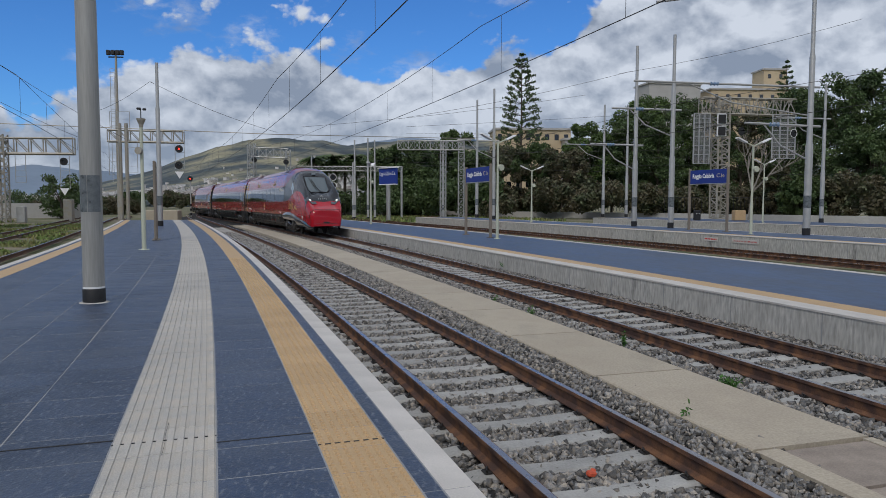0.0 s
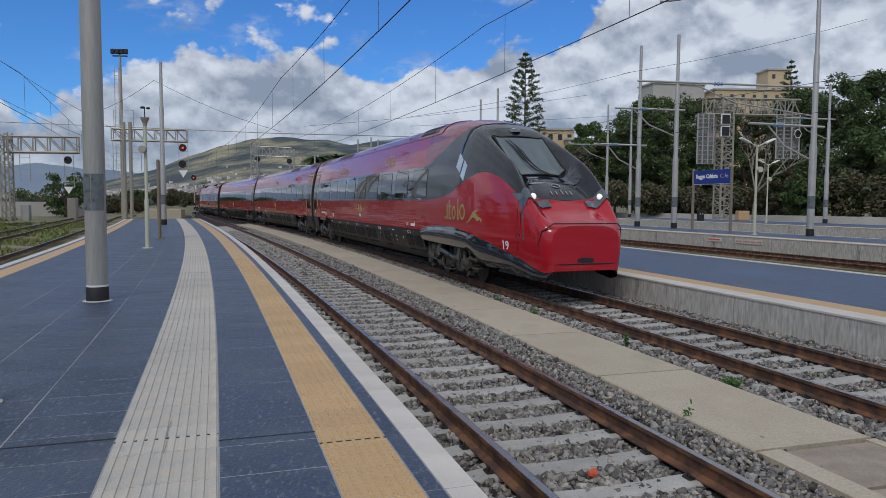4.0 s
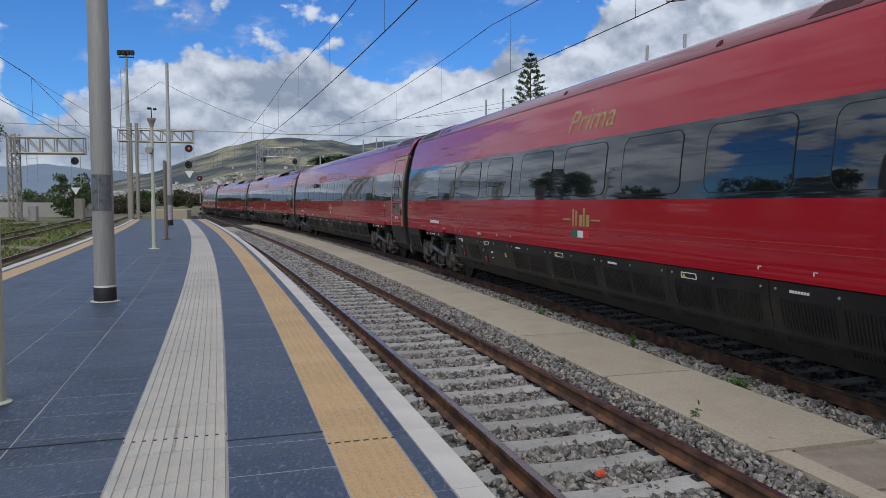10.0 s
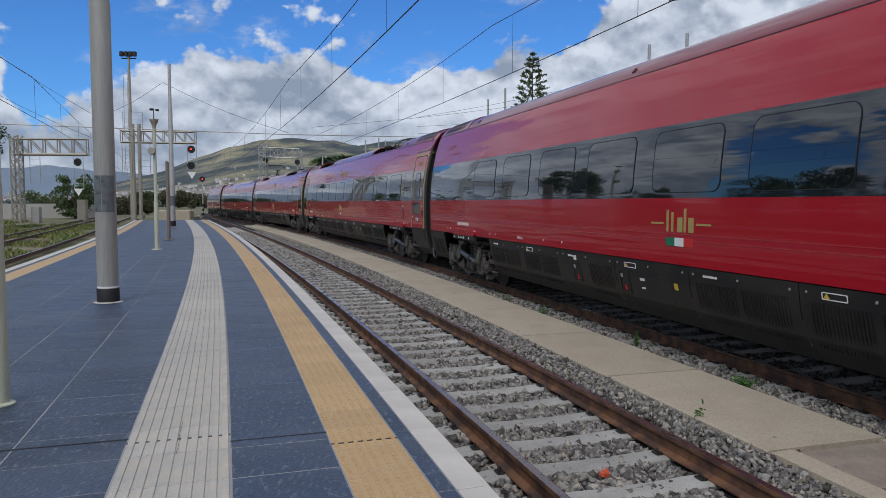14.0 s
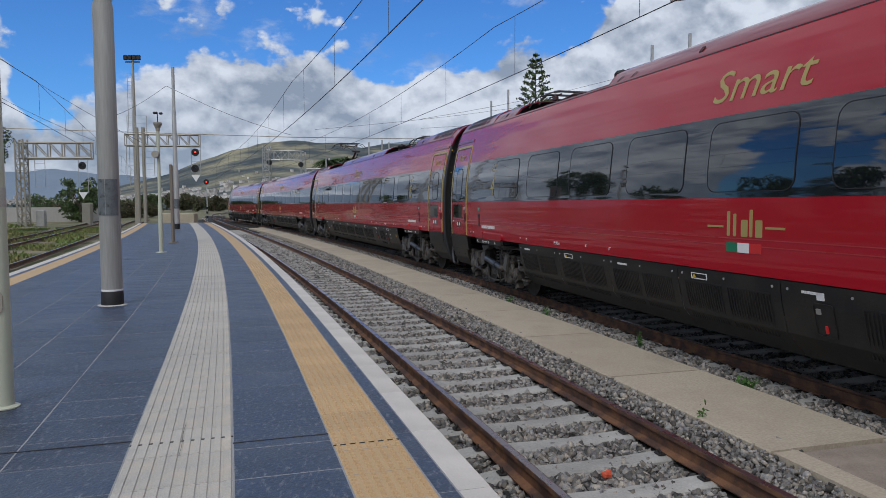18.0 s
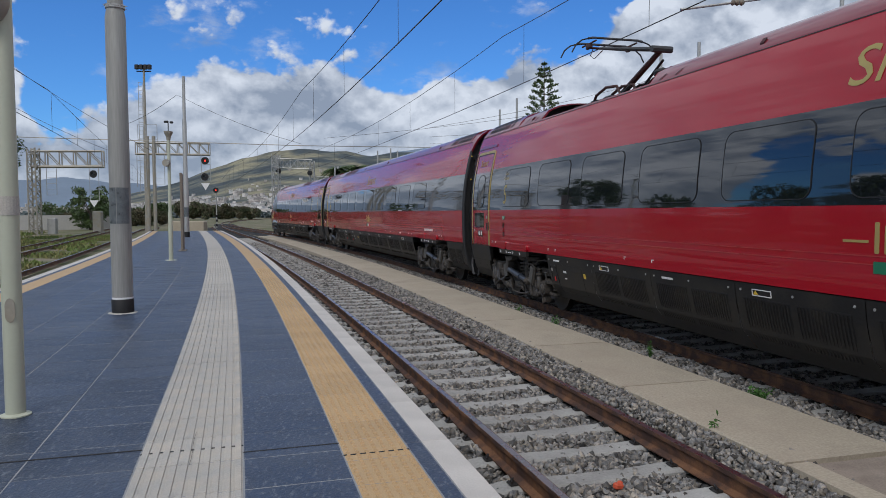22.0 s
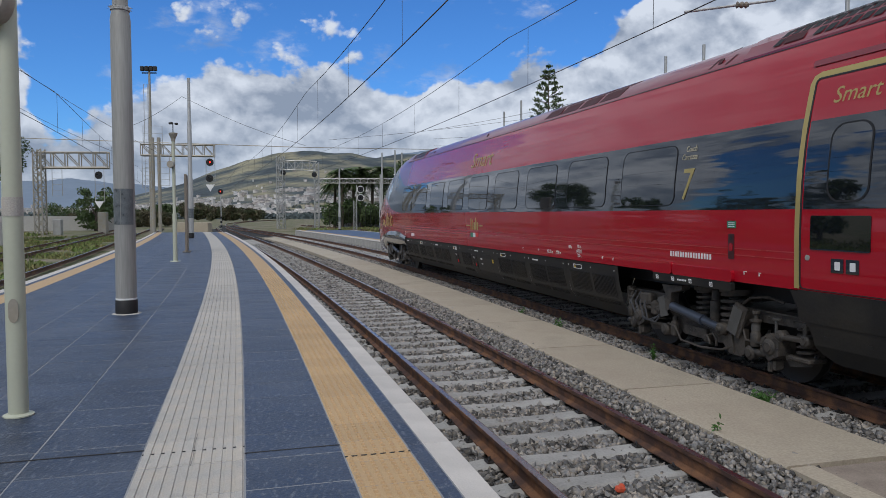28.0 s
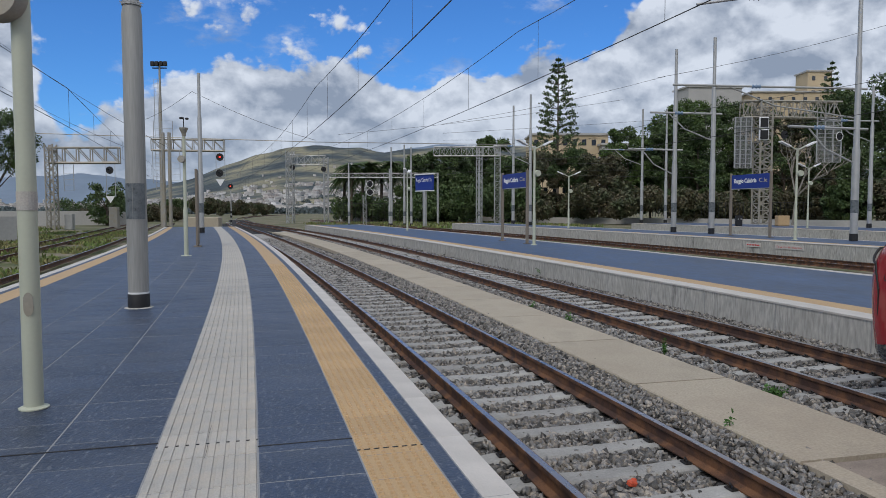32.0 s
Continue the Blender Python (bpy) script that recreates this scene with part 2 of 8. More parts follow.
def wavy(m, strength, dist, scale):
    """Long shallow ripples of sheet metal, along the coach."""
    nt = m.node_tree
    p = nt.nodes["Principled BSDF"]
    tc, mp, n, b = (nt.nodes.new(k) for k in ("ShaderNodeTexCoord", "ShaderNodeMapping", "ShaderNodeTexNoise", "ShaderNodeBump"))
    mp.inputs["Scale"].default_value = scale
    n.inputs["Scale"].default_value, n.inputs["Detail"].default_value = 1.0, 2.0
    b.inputs["Strength"].default_value, b.inputs["Distance"].default_value = strength, dist
    nt.links.new(tc.outputs["Object"], mp.inputs[0]), nt.links.new(mp.outputs[0], n.inputs["Vector"])
    nt.links.new(n.outputs[0], b.inputs["Height"])
    nt.links.new(b.outputs[0], p.inputs["Normal"]), nt.links.new(b.outputs[0], p.inputs["Coat Normal"])


wavy(M_RED, 1.0, 0.012, (0.13, 1.0, 3.6))
wavy(M_REDROOF, 1.0, 0.012, (0.2, 1.2, 3.0))
M_GLASSBAND = surf("black_side_glazing", (0.010, 0.013, 0.019), 0.045, var=0.05, scale=0.7, bump=0.0, coat=1.0, rough_var=0.01)
wavy(M_GLASSBAND, 1.0, 0.006, (0.5, 1.0, 5.0))
M_PANE = surf("tinted_window_glass", (0.006, 0.008, 0.011), 0.02, var=0.02, scale=0.4, bump=0.0, coat=0.6, spec=0.9, rough_var=0.0)
M_BLACK = surf("black_rubber", (0.012, 0.012, 0.013), 0.6, var=0.2, scale=6, bump=0.1)
M_SKIRT = surf("dark_grey_skirt_paint", (0.020, 0.020, 0.021), 0.46, var=0.45, scale=2, fine=40, bump=0.05, tint=(0.027, 0.025, 0.022), spec=0.26)
M_LENS = surf("clear_headlight_lens", (0.19, 0.22, 0.25), 0.08, var=0.3, scale=9, bump=0.0)
M_PLATE = surf("dull_steel_plate", (0.10, 0.098, 0.092), 0.6, metal=0.3, var=0.4, scale=9)
M_END = surf("dark_grey_end_rubber", (0.022, 0.023, 0.026), 0.5, var=0.15, scale=3, bump=0.05)
M_CABLE = surf("grey_cable_sleeve", (0.045, 0.045, 0.048), 0.5, var=0.2, scale=9, bump=0.1)
M_WARN = surf("yellow_warning_marking", (0.65, 0.45, 0.05), 0.5, var=0.05, bump=0.0)
M_BOGIE = surf("grimy_bogie_steel", (0.082, 0.071, 0.060), 0.62, metal=0.2, var=0.6, scale=9, fine=60, bump=0.25, tint=(0.032, 0.029, 0.026))
M_WHEEL = surf("dark_wheel_steel", (0.03, 0.027, 0.025), 0.5, metal=0.5, var=0.2, scale=9)
M_DAMPER = surf("blue_grey_damper_paint", (0.045, 0.056, 0.08), 0.4, metal=0.2, var=0.2, scale=9)
M_GOLD = surf("gold_lettering", (0.46, 0.36, 0.13), 0.4, metal=0.3, var=0.06, scale=4, bump=0.0)
M_WHITE = surf("white_lettering", (0.75, 0.75, 0.75), 0.5, var=0.04, bump=0.0)
M_GREEN = surf("green_marking", (0.012, 0.17, 0.085), 0.5, var=0.05, bump=0.0)
M_REDMARK = surf("bright_red_marking", (0.55, 0.02, 0.02), 0.5, var=0.05, bump=0.0)
M_HEAD = surf("headlight_glow", (1.0, 0.95, 0.85), 0.3, var=0.0, bump=0.0, glow=0.5)
M_GALV = surf("galvanised_steel", (0.42, 0.42, 0.41), 0.5, metal=0.55, var=0.16, scale=2.5, fine=30, bump=0.05, coords="World")
M_GALVD = surf("weathered_grey_steel", (0.36, 0.345, 0.31), 0.6, metal=0.4, var=0.2, scale=2.5, fine=30, bump=0.05, coords="World", tint=(0.33, 0.30, 0.24))
M_CREAM = surf("cream_green_post_paint", (0.46, 0.48, 0.38), 0.45, var=0.06, scale=2, fine=40, bump=0.02, coords="World")
M_POLE = surf("streaked_grey_pole_paint", (0.31, 0.31, 0.295), 0.55, metal=0.15, var=0.25, scale=5, fine=40, bump=0.05, coords="World", stretch=(1, 1, 0.08))
M_BROWN = surf("brown_post_paint", (0.20, 0.17, 0.135), 0.6, var=0.12, scale=2, bump=0.03, coords="World")
M_SIGN = surf("blue_sign_enamel", (0.010, 0.035, 0.24), 0.6, var=0.04, scale=2, bump=0.0)
M_WIRE = surf("dark_copper_wire", (0.06, 0.058, 0.058), 0.6, metal=0.5, var=0.1, bump=0.0)
M_GRASS = surf("weedy_ground", (0.10, 0.115, 0.04), 0.95, var=0.5, scale=0.35, fine=6, bump=0.6, bump_scale=0.05, tint=(0.19, 0.155, 0.11), coords="World")
M_LEAF = surf("dark_leaves", (0.060, 0.102, 0.030), 0.6, var=0.3, scale=0.5, fine=8, bump=0.0, island=0.45, tint=(0.065, 0.095, 0.028), coords="World")
M_LEAF2 = surf("olive_leaves", (0.092, 0.078, 0.040), 0.65, var=0.3, scale=0.5, fine=8, bump=0.0, island=0.45, tint=(0.055, 0.070, 0.030), coords="World")
M_BARK = surf("bark", (0.10, 0.08, 0.06), 0.9, var=0.3, scale=4, fine=30, bump=0.5, coords="World")
# scrub colours with haze mixed into the base and sunlit patches into the tint
M_HILL = surf("scrub_hillside_hazed", (0.050, 0.070, 0.080), 0.95, var=0.9, scale=0.0085, fine=0.05, bump=0.0, tint=(0.185, 0.172, 0.112), coords="World", rough_var=0)
# leaf colour lifted to blue-grey, distance haze painted in
M_FARWOOD = surf("haze_tinted_leaves", (0.092, 0.115, 0.118), 0.9, var=0.3, scale=0.01, fine=0.1, bump=0.0, island=0.2, coords="World", rough_var=0)
# no air haze is built; it is put into the far hills as blue
M_HILLFAR = surf("haze_blue_hills", (0.16, 0.21, 0.28), 0.95, var=0.15, scale=0.003, fine=0.03, bump=0.0, coords="World", rough_var=0)
M_PLASTER = surf("buff_plaster", (0.50, 0.40, 0.26), 0.85, var=0.15, scale=0.3, fine=5, coords="World")
M_PLASTERG = surf("grey_plaster", (0.42, 0.41, 0.39), 0.85, var=0.15, scale=0.3, fine=5, coords="World")
M_HOUSES = surf("far_house_walls", (0.60, 0.585, 0.57), 0.85, var=0.1, scale=0.02, fine=0.1, island=0.35, bump=0.0, coords="World", tint=(0.46, 0.42, 0.39))
M_BRICKRED = surf("red_clay", (0.55, 0.09, 0.04), 0.7, var=0.3, scale=25, fine=120)
M_WEED = surf("green_weed", (0.06, 0.15, 0.025), 0.6, var=0.3, scale=8, island=0.3, bump=0.0)
M_SIGRED = surf("red_signal_light", (1.0, 0.05, 0.03), 0.3, var=0.0, bump=0.0, glow=2.0)


def slab_stone():
    """Dark blue-grey stone with pale flecks and scuffs."""
    m = surf("slate_blue_flecked", (0.0235, 0.039, 0.077), 0.45, var=0.5, scale=2.5, fine=38, bump=0.9, bump_scale=0.02, piece=0.16, rough_var=0.12)
    nt = m.node_tree
    p = nt.nodes["Principled BSDF"]
    old = p.inputs["Base Color"].links[0].from_socket
    tc = nt.nodes.new("ShaderNodeNewGeometry")
    mp = nt.nodes.new("ShaderNodeMapping")
    mp.inputs["Scale"].default_value, mp.inputs["Rotation"].default_value = (1.0, 0.36, 1.0), (0, 0, 0.6)
    nt.links.new(tc.outputs["Position"], mp.inputs[0])
    n = nt.nodes.new("ShaderNodeTexNoise")
    n.inputs["Scale"].default_value, n.inputs["Detail"].default_value, n.inputs["Roughness"].default_value = 34.0, 6.0, 0.72
    nt.links.new(mp.outputs[0], n.inputs["Vector"])
    r = nt.nodes.new("ShaderNodeMapRange")
    for i, v in ((1, 0.53), (2, 0.67), (3, 0.0), (4, 0.95)):
        r.inputs[i].default_value = v
    nt.links.new(n.outputs[0], r.inputs[0])
    # scuffed, dusty areas
    d = nt.nodes.new("ShaderNodeTexNoise")
    d.inputs["Scale"].default_value, d.inputs["Detail"].default_value = 0.9, 7.0
    nt.links.new(tc.outputs["Position"], d.inputs["Vector"])
    r2 = nt.nodes.new("ShaderNodeMapRange")
    for i, v in ((1, 0.45), (2, 0.70), (3, 0.05), (4, 0.6)):
        r2.inputs[i].default_value = v
    nt.links.new(d.outputs[0], r2.inputs[0])
    mx = nt.nodes.new("ShaderNodeMath")
    mx.operation, mx.use_clamp = "MAXIMUM", True
    k = nt.nodes.new("ShaderNodeMath")
    k.operation = "MULTIPLY"
    nt.links.new(r.outputs[0], k.inputs[0])
    k.inputs[1].default_value = 0.80
    k2 = nt.nodes.new("ShaderNodeMath")
    k2.operation = "MULTIPLY"
    nt.links.new(r2.outputs[0], k2.inputs[0])
    k2.inputs[1].default_value = 0.32
    nt.links.new(k.outputs[0], mx.inputs[0]), nt.links.new(k2.outputs[0], mx.inputs[1])
    mix = nt.nodes.new("ShaderNodeMix")
    mix.data_type = "RGBA"
    mix.inputs[7].default_value = (0.19, 0.21, 0.24, 1)
    nt.links.new(mx.outputs[0], mix.inputs[0]), nt.links.new(old, mix.inputs[6])
    nt.links.new(mix.outputs[2], p.inputs["Base Color"])
    return m


M_SLAB = slab_stone()
M_GROOVE = surf("dark_joint_filler", (0.03, 0.03, 0.032), 0.9, var=0.2, coords="World")
M_TREETOP = surf("bright_green_leaves", (0.075, 0.125, 0.025), 0.6, var=0.3, scale=0.4, fine=8, bump=0.0, island=0.45, tint=(0.06, 0.10, 0.02), coords="World")
M_IRON = surf("brown_ribbed_cover", (0.27, 0.225, 0.185), 0.8, var=0.35, scale=5, fine=60, bump=0.5, coords="World")

# ---- builders ----
class Geo:
    """Collects vertices and faces for one mesh."""

    def __init__(self):
        self.v, self.f, self.runs = [], [], []

    def add(self, verts, faces):
        k = len(self.v)
        self.runs.append((k, len(self.f)))
        self.v += [tuple(p) for p in verts]
        self.f += [tuple(i + k for i in fc) for fc in faces]
        return self

    def box(self, c, size, rz=0.0, m=None, taper=1.0):
        x, y, z = (q / 2 for q in size)
        pts = [Vector((sx * x * (taper if sz > 0 else 1), sy * y * (taper if sz > 0 else 1), sz * z)) for sz in (-1, 1) for sx, sy in ((-1, -1), (1, -1), (1, 1), (-1, 1))]
        rot = m if m is not None else Matrix.Rotation(rz, 3, "Z")
        pts = [rot @ p + Vector(c) for p in pts]
        return self.add(pts, [(3, 2, 1, 0), (4, 5, 6, 7), (0, 1, 5, 4), (1, 2, 6, 5), (2, 3, 7, 6), (3, 0, 4, 7)])

    def rbox(self, c, size, b=0.01, rz=0.0):
        """A box with chamfered edges all round its top and sides."""
        x, y, z = (q / 2 for q in size)
        b = min(b, x * 0.9, y * 0.9, z * 0.9)
        rings = [(-z, b), (-z + b, 0), (z - b, 0), (z, b)]
        pts, fcs = [], []
        for zz, i in rings:
            X, Y = x - i, y - i
            d = min(b, X * 0.5, Y * 0.5)
            pts += [(-X + d, -Y, zz), (X - d, -Y, zz), (X, -Y + d, zz), (X, Y - d, zz), (X - d, Y, zz), (-X + d, Y, zz), (-X, Y - d, zz), (-X, -Y + d, zz)]
        for r in range(3):
            for i in range(8):
                j = (i + 1) % 8
                fcs.append((r * 8 + i, r * 8 + j, r * 8 + 8 + j, r * 8 + 8 + i))
        fcs += [tuple(range(7, -1, -1)), tuple(range(24, 32))]
        rot = Matrix.Rotation(rz, 3, "Z")
        return self.add([rot @ Vector(p) + Vector(c) for p in pts], fcs)

    def tube(self, p, q, r, n=8, r2=None, caps=True):
        p, q = Vector(p), Vector(q)
        d = q - p
        if d.length < 1e-6:
            return self
        a = d.orthogonal().normalized()
        b = d.normalized().cross(a)
        r2 = r if r2 is None else r2
        pts = []
        for c, rr in ((p, r), (q, r2)):
            pts += [c + (a * math.cos(6.283185 * i / n) + b * math.sin(6.283185 * i / n)) * rr for i in range(n)]
        fc = [(i, (i + 1) % n, n + (i + 1) % n, n + i) for i in range(n)]
        if caps:
            fc += [tuple(range(n - 1, -1, -1)), tuple(range(n, 2 * n))]
        return self.add(pts, fc)

    def path(self, pts, r, n=6):
        """One continuous tube along a run of points."""
        pts = [Vector(p) for p in pts]
        m = len(pts)
        side = (pts[1] - pts[0]).orthogonal().normalized()
        v = []
        for i, p in enumerate(pts):
            d = (pts[min(i + 1, m - 1)] - pts[max(i - 1, 0)]).normalized()
            side = (side - d * side.dot(d)).normalized()
            b = d.cross(side)
            v += [p + (side * math.cos(6.283185 * k / n) + b * math.sin(6.283185 * k / n)) * r for k in range(n)]
        f = [(i * n + k, i * n + (k + 1) % n, i * n + n + (k + 1) % n, i * n + n + k) for i in range(m - 1) for k in range(n)]
        return self.add(v, f + [tuple(range(n - 1, -1, -1)), tuple(range((m - 1) * n, m * n))])

    def lathe(self, c, prof, n=20, axis="Z"):
        """prof: (radius, height) rows turned about an axis through c."""
        pts = []
        for r, h in prof:
            for i in range(n):
                a = 6.283185 * i / n
                p = (r * math.cos(a), r * math.sin(a), h)
                if axis == "Y":
                    p = (p[0], p[2], p[1])
                elif axis == "X":
                    p = (p[2], p[0], p[1])
                pts.append((p[0] + c[0], p[1] + c[1], p[2] + c[2]))
        fc = []
        for k in range(len(prof) - 1):
            fc += [(k * n + i, k * n + (i + 1) % n, (k + 1) * n + (i + 1) % n, (k + 1) * n + i) for i in range(n)]
        fc += [tuple(range(n - 1, -1, -1)), tuple(range((len(prof) - 1) * n, len(prof) * n))]
        return self.add(pts, fc)

    def mesh(self, name, material, smooth=False):
        me = bpy.data.meshes.new(name)
        me.from_pydata(self.v, [], self.f)
        me.materials.append(material)
        bm = bmesh.new()
        bm.from_mesh(me)
        bmesh.ops.recalc_face_normals(bm, faces=bm.faces)
        bm.to_mesh(me)
        bm.free()
        if smooth:
            soften(me, smooth)
        return me


def soften(me, angle=35.0):
    """Smooth shading, with edges sharper than the angle kept sharp."""
    me.polygons.foreach_set("use_smooth", [True] * len(me.polygons))
    me.set_sharp_from_angle(angle=radians(angle if angle is not True else 35.0))


def part(name, geo, material, parent, label="", smooth=False):
    ob = new(name, geo.mesh(name, material, smooth) if isinstance(geo, Geo) else geo)
    ob.parent = parent
    if label:
        ob["label"] = label
    return ob


def members(name, geo, material, parent, sub="strut"):
    """Open steelwork: the first member is the part, each further one a piece under it."""
    runs = geo.runs + [(len(geo.v), len(geo.f))]
    first = None
    for (v0, f0), (v1, f1) in zip(runs[:-1], runs[1:]):
        g = Geo()
        g.v, g.f = geo.v[v0:v1], [tuple(i - v0 for i in fc) for fc in geo.f[f0:f1]]
        ob = part(sub if first else name, g, material, first or parent)
        first = first or ob
    return first


def thing(name, label, category, group="", at=None, kind=""):
    e = new(name)
    e.empty_display_size = 0.2
    if at is not None:
        e.matrix_basis = at
    return tagged(e, label, category, group, kind)


def solid(name, geo, material, label, category="", group="", kind="", smooth=False):
    ob = new(name, geo.mesh(name, material, smooth))
    return tagged(ob, label, category, group, kind)


def text_mesh(name, words, size, material, align="LEFT", shear=0.0, extrude=0.0015, bold=0.0):
    """Flat lettering in the xy plane, in the built-in font."""
    cu = bpy.data.curves.new(name, "FONT")
    cu.body, cu.size, cu.align_x, cu.shear, cu.extrude = words, size, align, shear, extrude
    cu.resolution_u, cu.offset = 3, bold
    ob = bpy.data.objects.new(name, cu)
    scene.collection.objects.link(ob)
    me = bpy.data.meshes.new_from_object(ob.evaluated_get(bpy.context.evaluated_depsgraph_get()))
    bpy.data.objects.remove(ob)
    me.materials.clear()
    me.materials.append(material)
    return me


# ---- plan: two track centrelines ----
class Line:
    """A track's centreline, by arc length s; heading h is the turn from +y towards -x."""

    def __init__(self, x0, y0, h0, k, k2, s_lo, s_hi, k_far=0.0):
        self.s = np.arange(-160, 420.01, 0.25)
        sc = np.clip(self.s, s_lo, s_hi)
        self.h = h0 + k * sc + k2 * sc ** 2 / 2 + k_far * np.clip(self.s - s_hi, 0, None)
        dx, dy = -np.sin(self.h) * 0.25, np.cos(self.h) * 0.25
        X = np.concatenate([[0], np.cumsum((dx[1:] + dx[:-1]) / 2)])
        Y = np.concatenate([[0], np.cumsum((dy[1:] + dy[:-1]) / 2)])
        self.x, self.y = X - np.interp(0, self.s, X) + x0, Y - np.interp(0, self.s, Y) + y0

    def at(self, s, off=0.0, z=0.0):
        h = np.interp(s, self.s, self.h)
        return Vector((np.interp(s, self.s, self.x) + off * math.cos(h), np.interp(s, self.s, self.y) + off * math.sin(h), z))

    def head(self, s):
        return float(np.interp(s, self.s, self.h))


NEAR = Line(1.467682, 6.0, 0.2667325, 0.002132715, -3.131207e-05, -15, 100)
FAR = Line(5.910715, 6.0, 0.2427578, 0.002353025, -1.461173e-05, -20, 90, -0.0020)
RAIL_Z = -0.55


def sweep(line, s0, s1, prof, ds=1.0, closed=True, geo=None, wobble=0.0):
    """Runs a cross-section of (offset, height) points along a line."""
    g = geo or Geo()
    n = max(1, int(round((s1 - s0) / ds)))
    k = len(prof)
    pts, fc = [], []
    for i in range(n + 1):
        s = s0 + (s1 - s0) * i / n
        for o, z in prof:
            zz = z + (noise.noise((s * 1.7, o * 2.3, 1.0)) * wobble if wobble else 0)
            pts.append(line.at(s, o, zz))
    for i in range(n):
        for j in range(k if closed else k - 1):
            a, b = i * k + j, i * k + (j + 1) % k
            fc.append((a, b, b + k, a + k))
    if closed:
        fc += [tuple(range(k - 1, -1, -1)), tuple(range(n * k, n * k + k))]
    g.add(pts, fc)
    return g


def rect(o0, o1, z0, z1):
    return [(o0, z0), (o1, z0), (o1, z1), (o0, z1)]

# ---- ground and tracks ----
def build_ground():
    g = Geo()
    R = 4200.0
    n = 48
    rings = [0, 30, 60, 120, 250, 600, 1500, R]
    pts = [(0, 0, -0.80)]
    for r in rings[1:]:
        pts += [(r * math.sin(6.283185 * i / n), r * math.cos(6.283185 * i / n), -0.80) for i in range(n)]
    fc = [(0, 1 + i, 1 + (i + 1) % n) for i in range(n)]
    for k in range(len(rings) - 2):
        a, b = 1 + k * n, 1 + (k + 1) * n
        fc += [(a + i, b + i, b + (i + 1) % n, a + (i + 1) % n) for i in range(n)]
    g.add(pts, fc)
    solid("ground", g, M_GRASS, "weedy grass and dirt around the railway tracks", "ground", kind="structure")


RAIL_PROF = [(-0.036, 0.0), (0.036, 0.0), (0.036, -0.034), (0.012, -0.050), (0.010, -0.135), (0.070, -0.158), (0.070, -0.170), (-0.070, -0.170), (-0.070, -0.158), (-0.010, -0.135), (-0.012, -0.050), (-0.036, -0.034)]


def build_track(name, line, off, s0, s1, label, sleepers=None, z=RAIL_Z, ds=1.0):
    root = thing(name, label, "railway track")
    for side in (-1, 1):
        o = off + side * 0.7535
        r = part("rail", sweep(line, s0, s1, [(o + a, z + b) for a, b in RAIL_PROF], ds), M_RAIL, root)
        part("rail_head", sweep(line, s0, s1, [(o - 0.030, z + 0.0015), (o + 0.030, z + 0.0015), (o + 0.030, z - 0.001), (o - 0.030, z - 0.001)], ds), M_RAILTOP, r, "polished running surface of the rail")
    if sleepers:
        a, b = sleepers
        # twin sloped ends, waisted middle, as cast sleepers have
        prof = [(-1.20, 0.0), (-0.92, 0.035), (-0.60, 0.035), (-0.25, 0.022), (0.25, 0.022), (0.60, 0.035), (0.92, 0.035), (1.20, 0.0)]
        g = Geo()
        pts = []
        for o, h in prof:
            for dy, zz in ((-0.13, -0.20), (-0.115, h - 0.02), (-0.095, h), (0.095, h), (0.115, h - 0.02), (0.13, -0.20)):
                pts.append((o, dy, zz))
        fc = []
        for i in range(len(prof) - 1):
            for j in range(6):
                k = (j + 1) % 6
                fc.append((i * 6 + j, i * 6 + k, i * 6 + 6 + k, i * 6 + 6 + j))
        fc += [tuple(range(5, -1, -1)), tuple(range(42, 48))]
        me = g.add(pts, fc).mesh("sleeper", M_SLEEPER)
        clips = []
        for sx in (-0.7535, 0.7535):
            for d in (-0.115, 0.115):
                clip = Geo().rbox((sx + d * 0.95, 0, 0.045), (0.07, 0.10, 0.022), 0.008)
                clip.tube((sx + d * 1.15, -0.05, 0.068), (sx + d * 0.75, 0.05, 0.068), 0.009, 6)
                clip.tube((sx + d, 0, 0.04), (sx + d, 0, 0.075), 0.014, 6)
                clips.append(clip.mesh("rail_clip", M_WHEEL))
        s, count = a, 0
        while s < b:
            ob = new("sleeper", me)
            ob.parent = root
            ob.matrix_basis = Matrix.Translation(line.at(s, off, z - 0.205)) @ Matrix.Rotation(line.head(s) + random.uniform(-0.006, 0.006), 4, "Z")
            if s < 22:
                for cm in clips:
                    new("rail_clip", cm).parent = ob
            s += 0.6
            count += 1
    return root


def build_ballast():
    """Coarse stone bed under the loose stones, as one rough sheet; its near-black colour holds the shade between them.
    """
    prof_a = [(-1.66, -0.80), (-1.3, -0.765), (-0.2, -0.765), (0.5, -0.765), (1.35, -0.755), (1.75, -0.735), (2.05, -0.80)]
    solid("ballast", sweep(NEAR, -30, 112, prof_a, 0.5, closed=False, wobble=0.02), M_BED, "near-black ballast sheet of the platform track, coloured as shaded gaps between stones", "ballast", kind="stuff")
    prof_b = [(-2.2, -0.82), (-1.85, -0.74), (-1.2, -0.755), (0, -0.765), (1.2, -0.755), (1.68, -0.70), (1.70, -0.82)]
    solid("ballast", sweep(FAR, -30, 150, prof_b, 0.5, closed=False, wobble=0.02), M_BED, "near-black ballast sheet of the train's track, coloured as shaded gaps between stones", "ballast", kind="stuff")


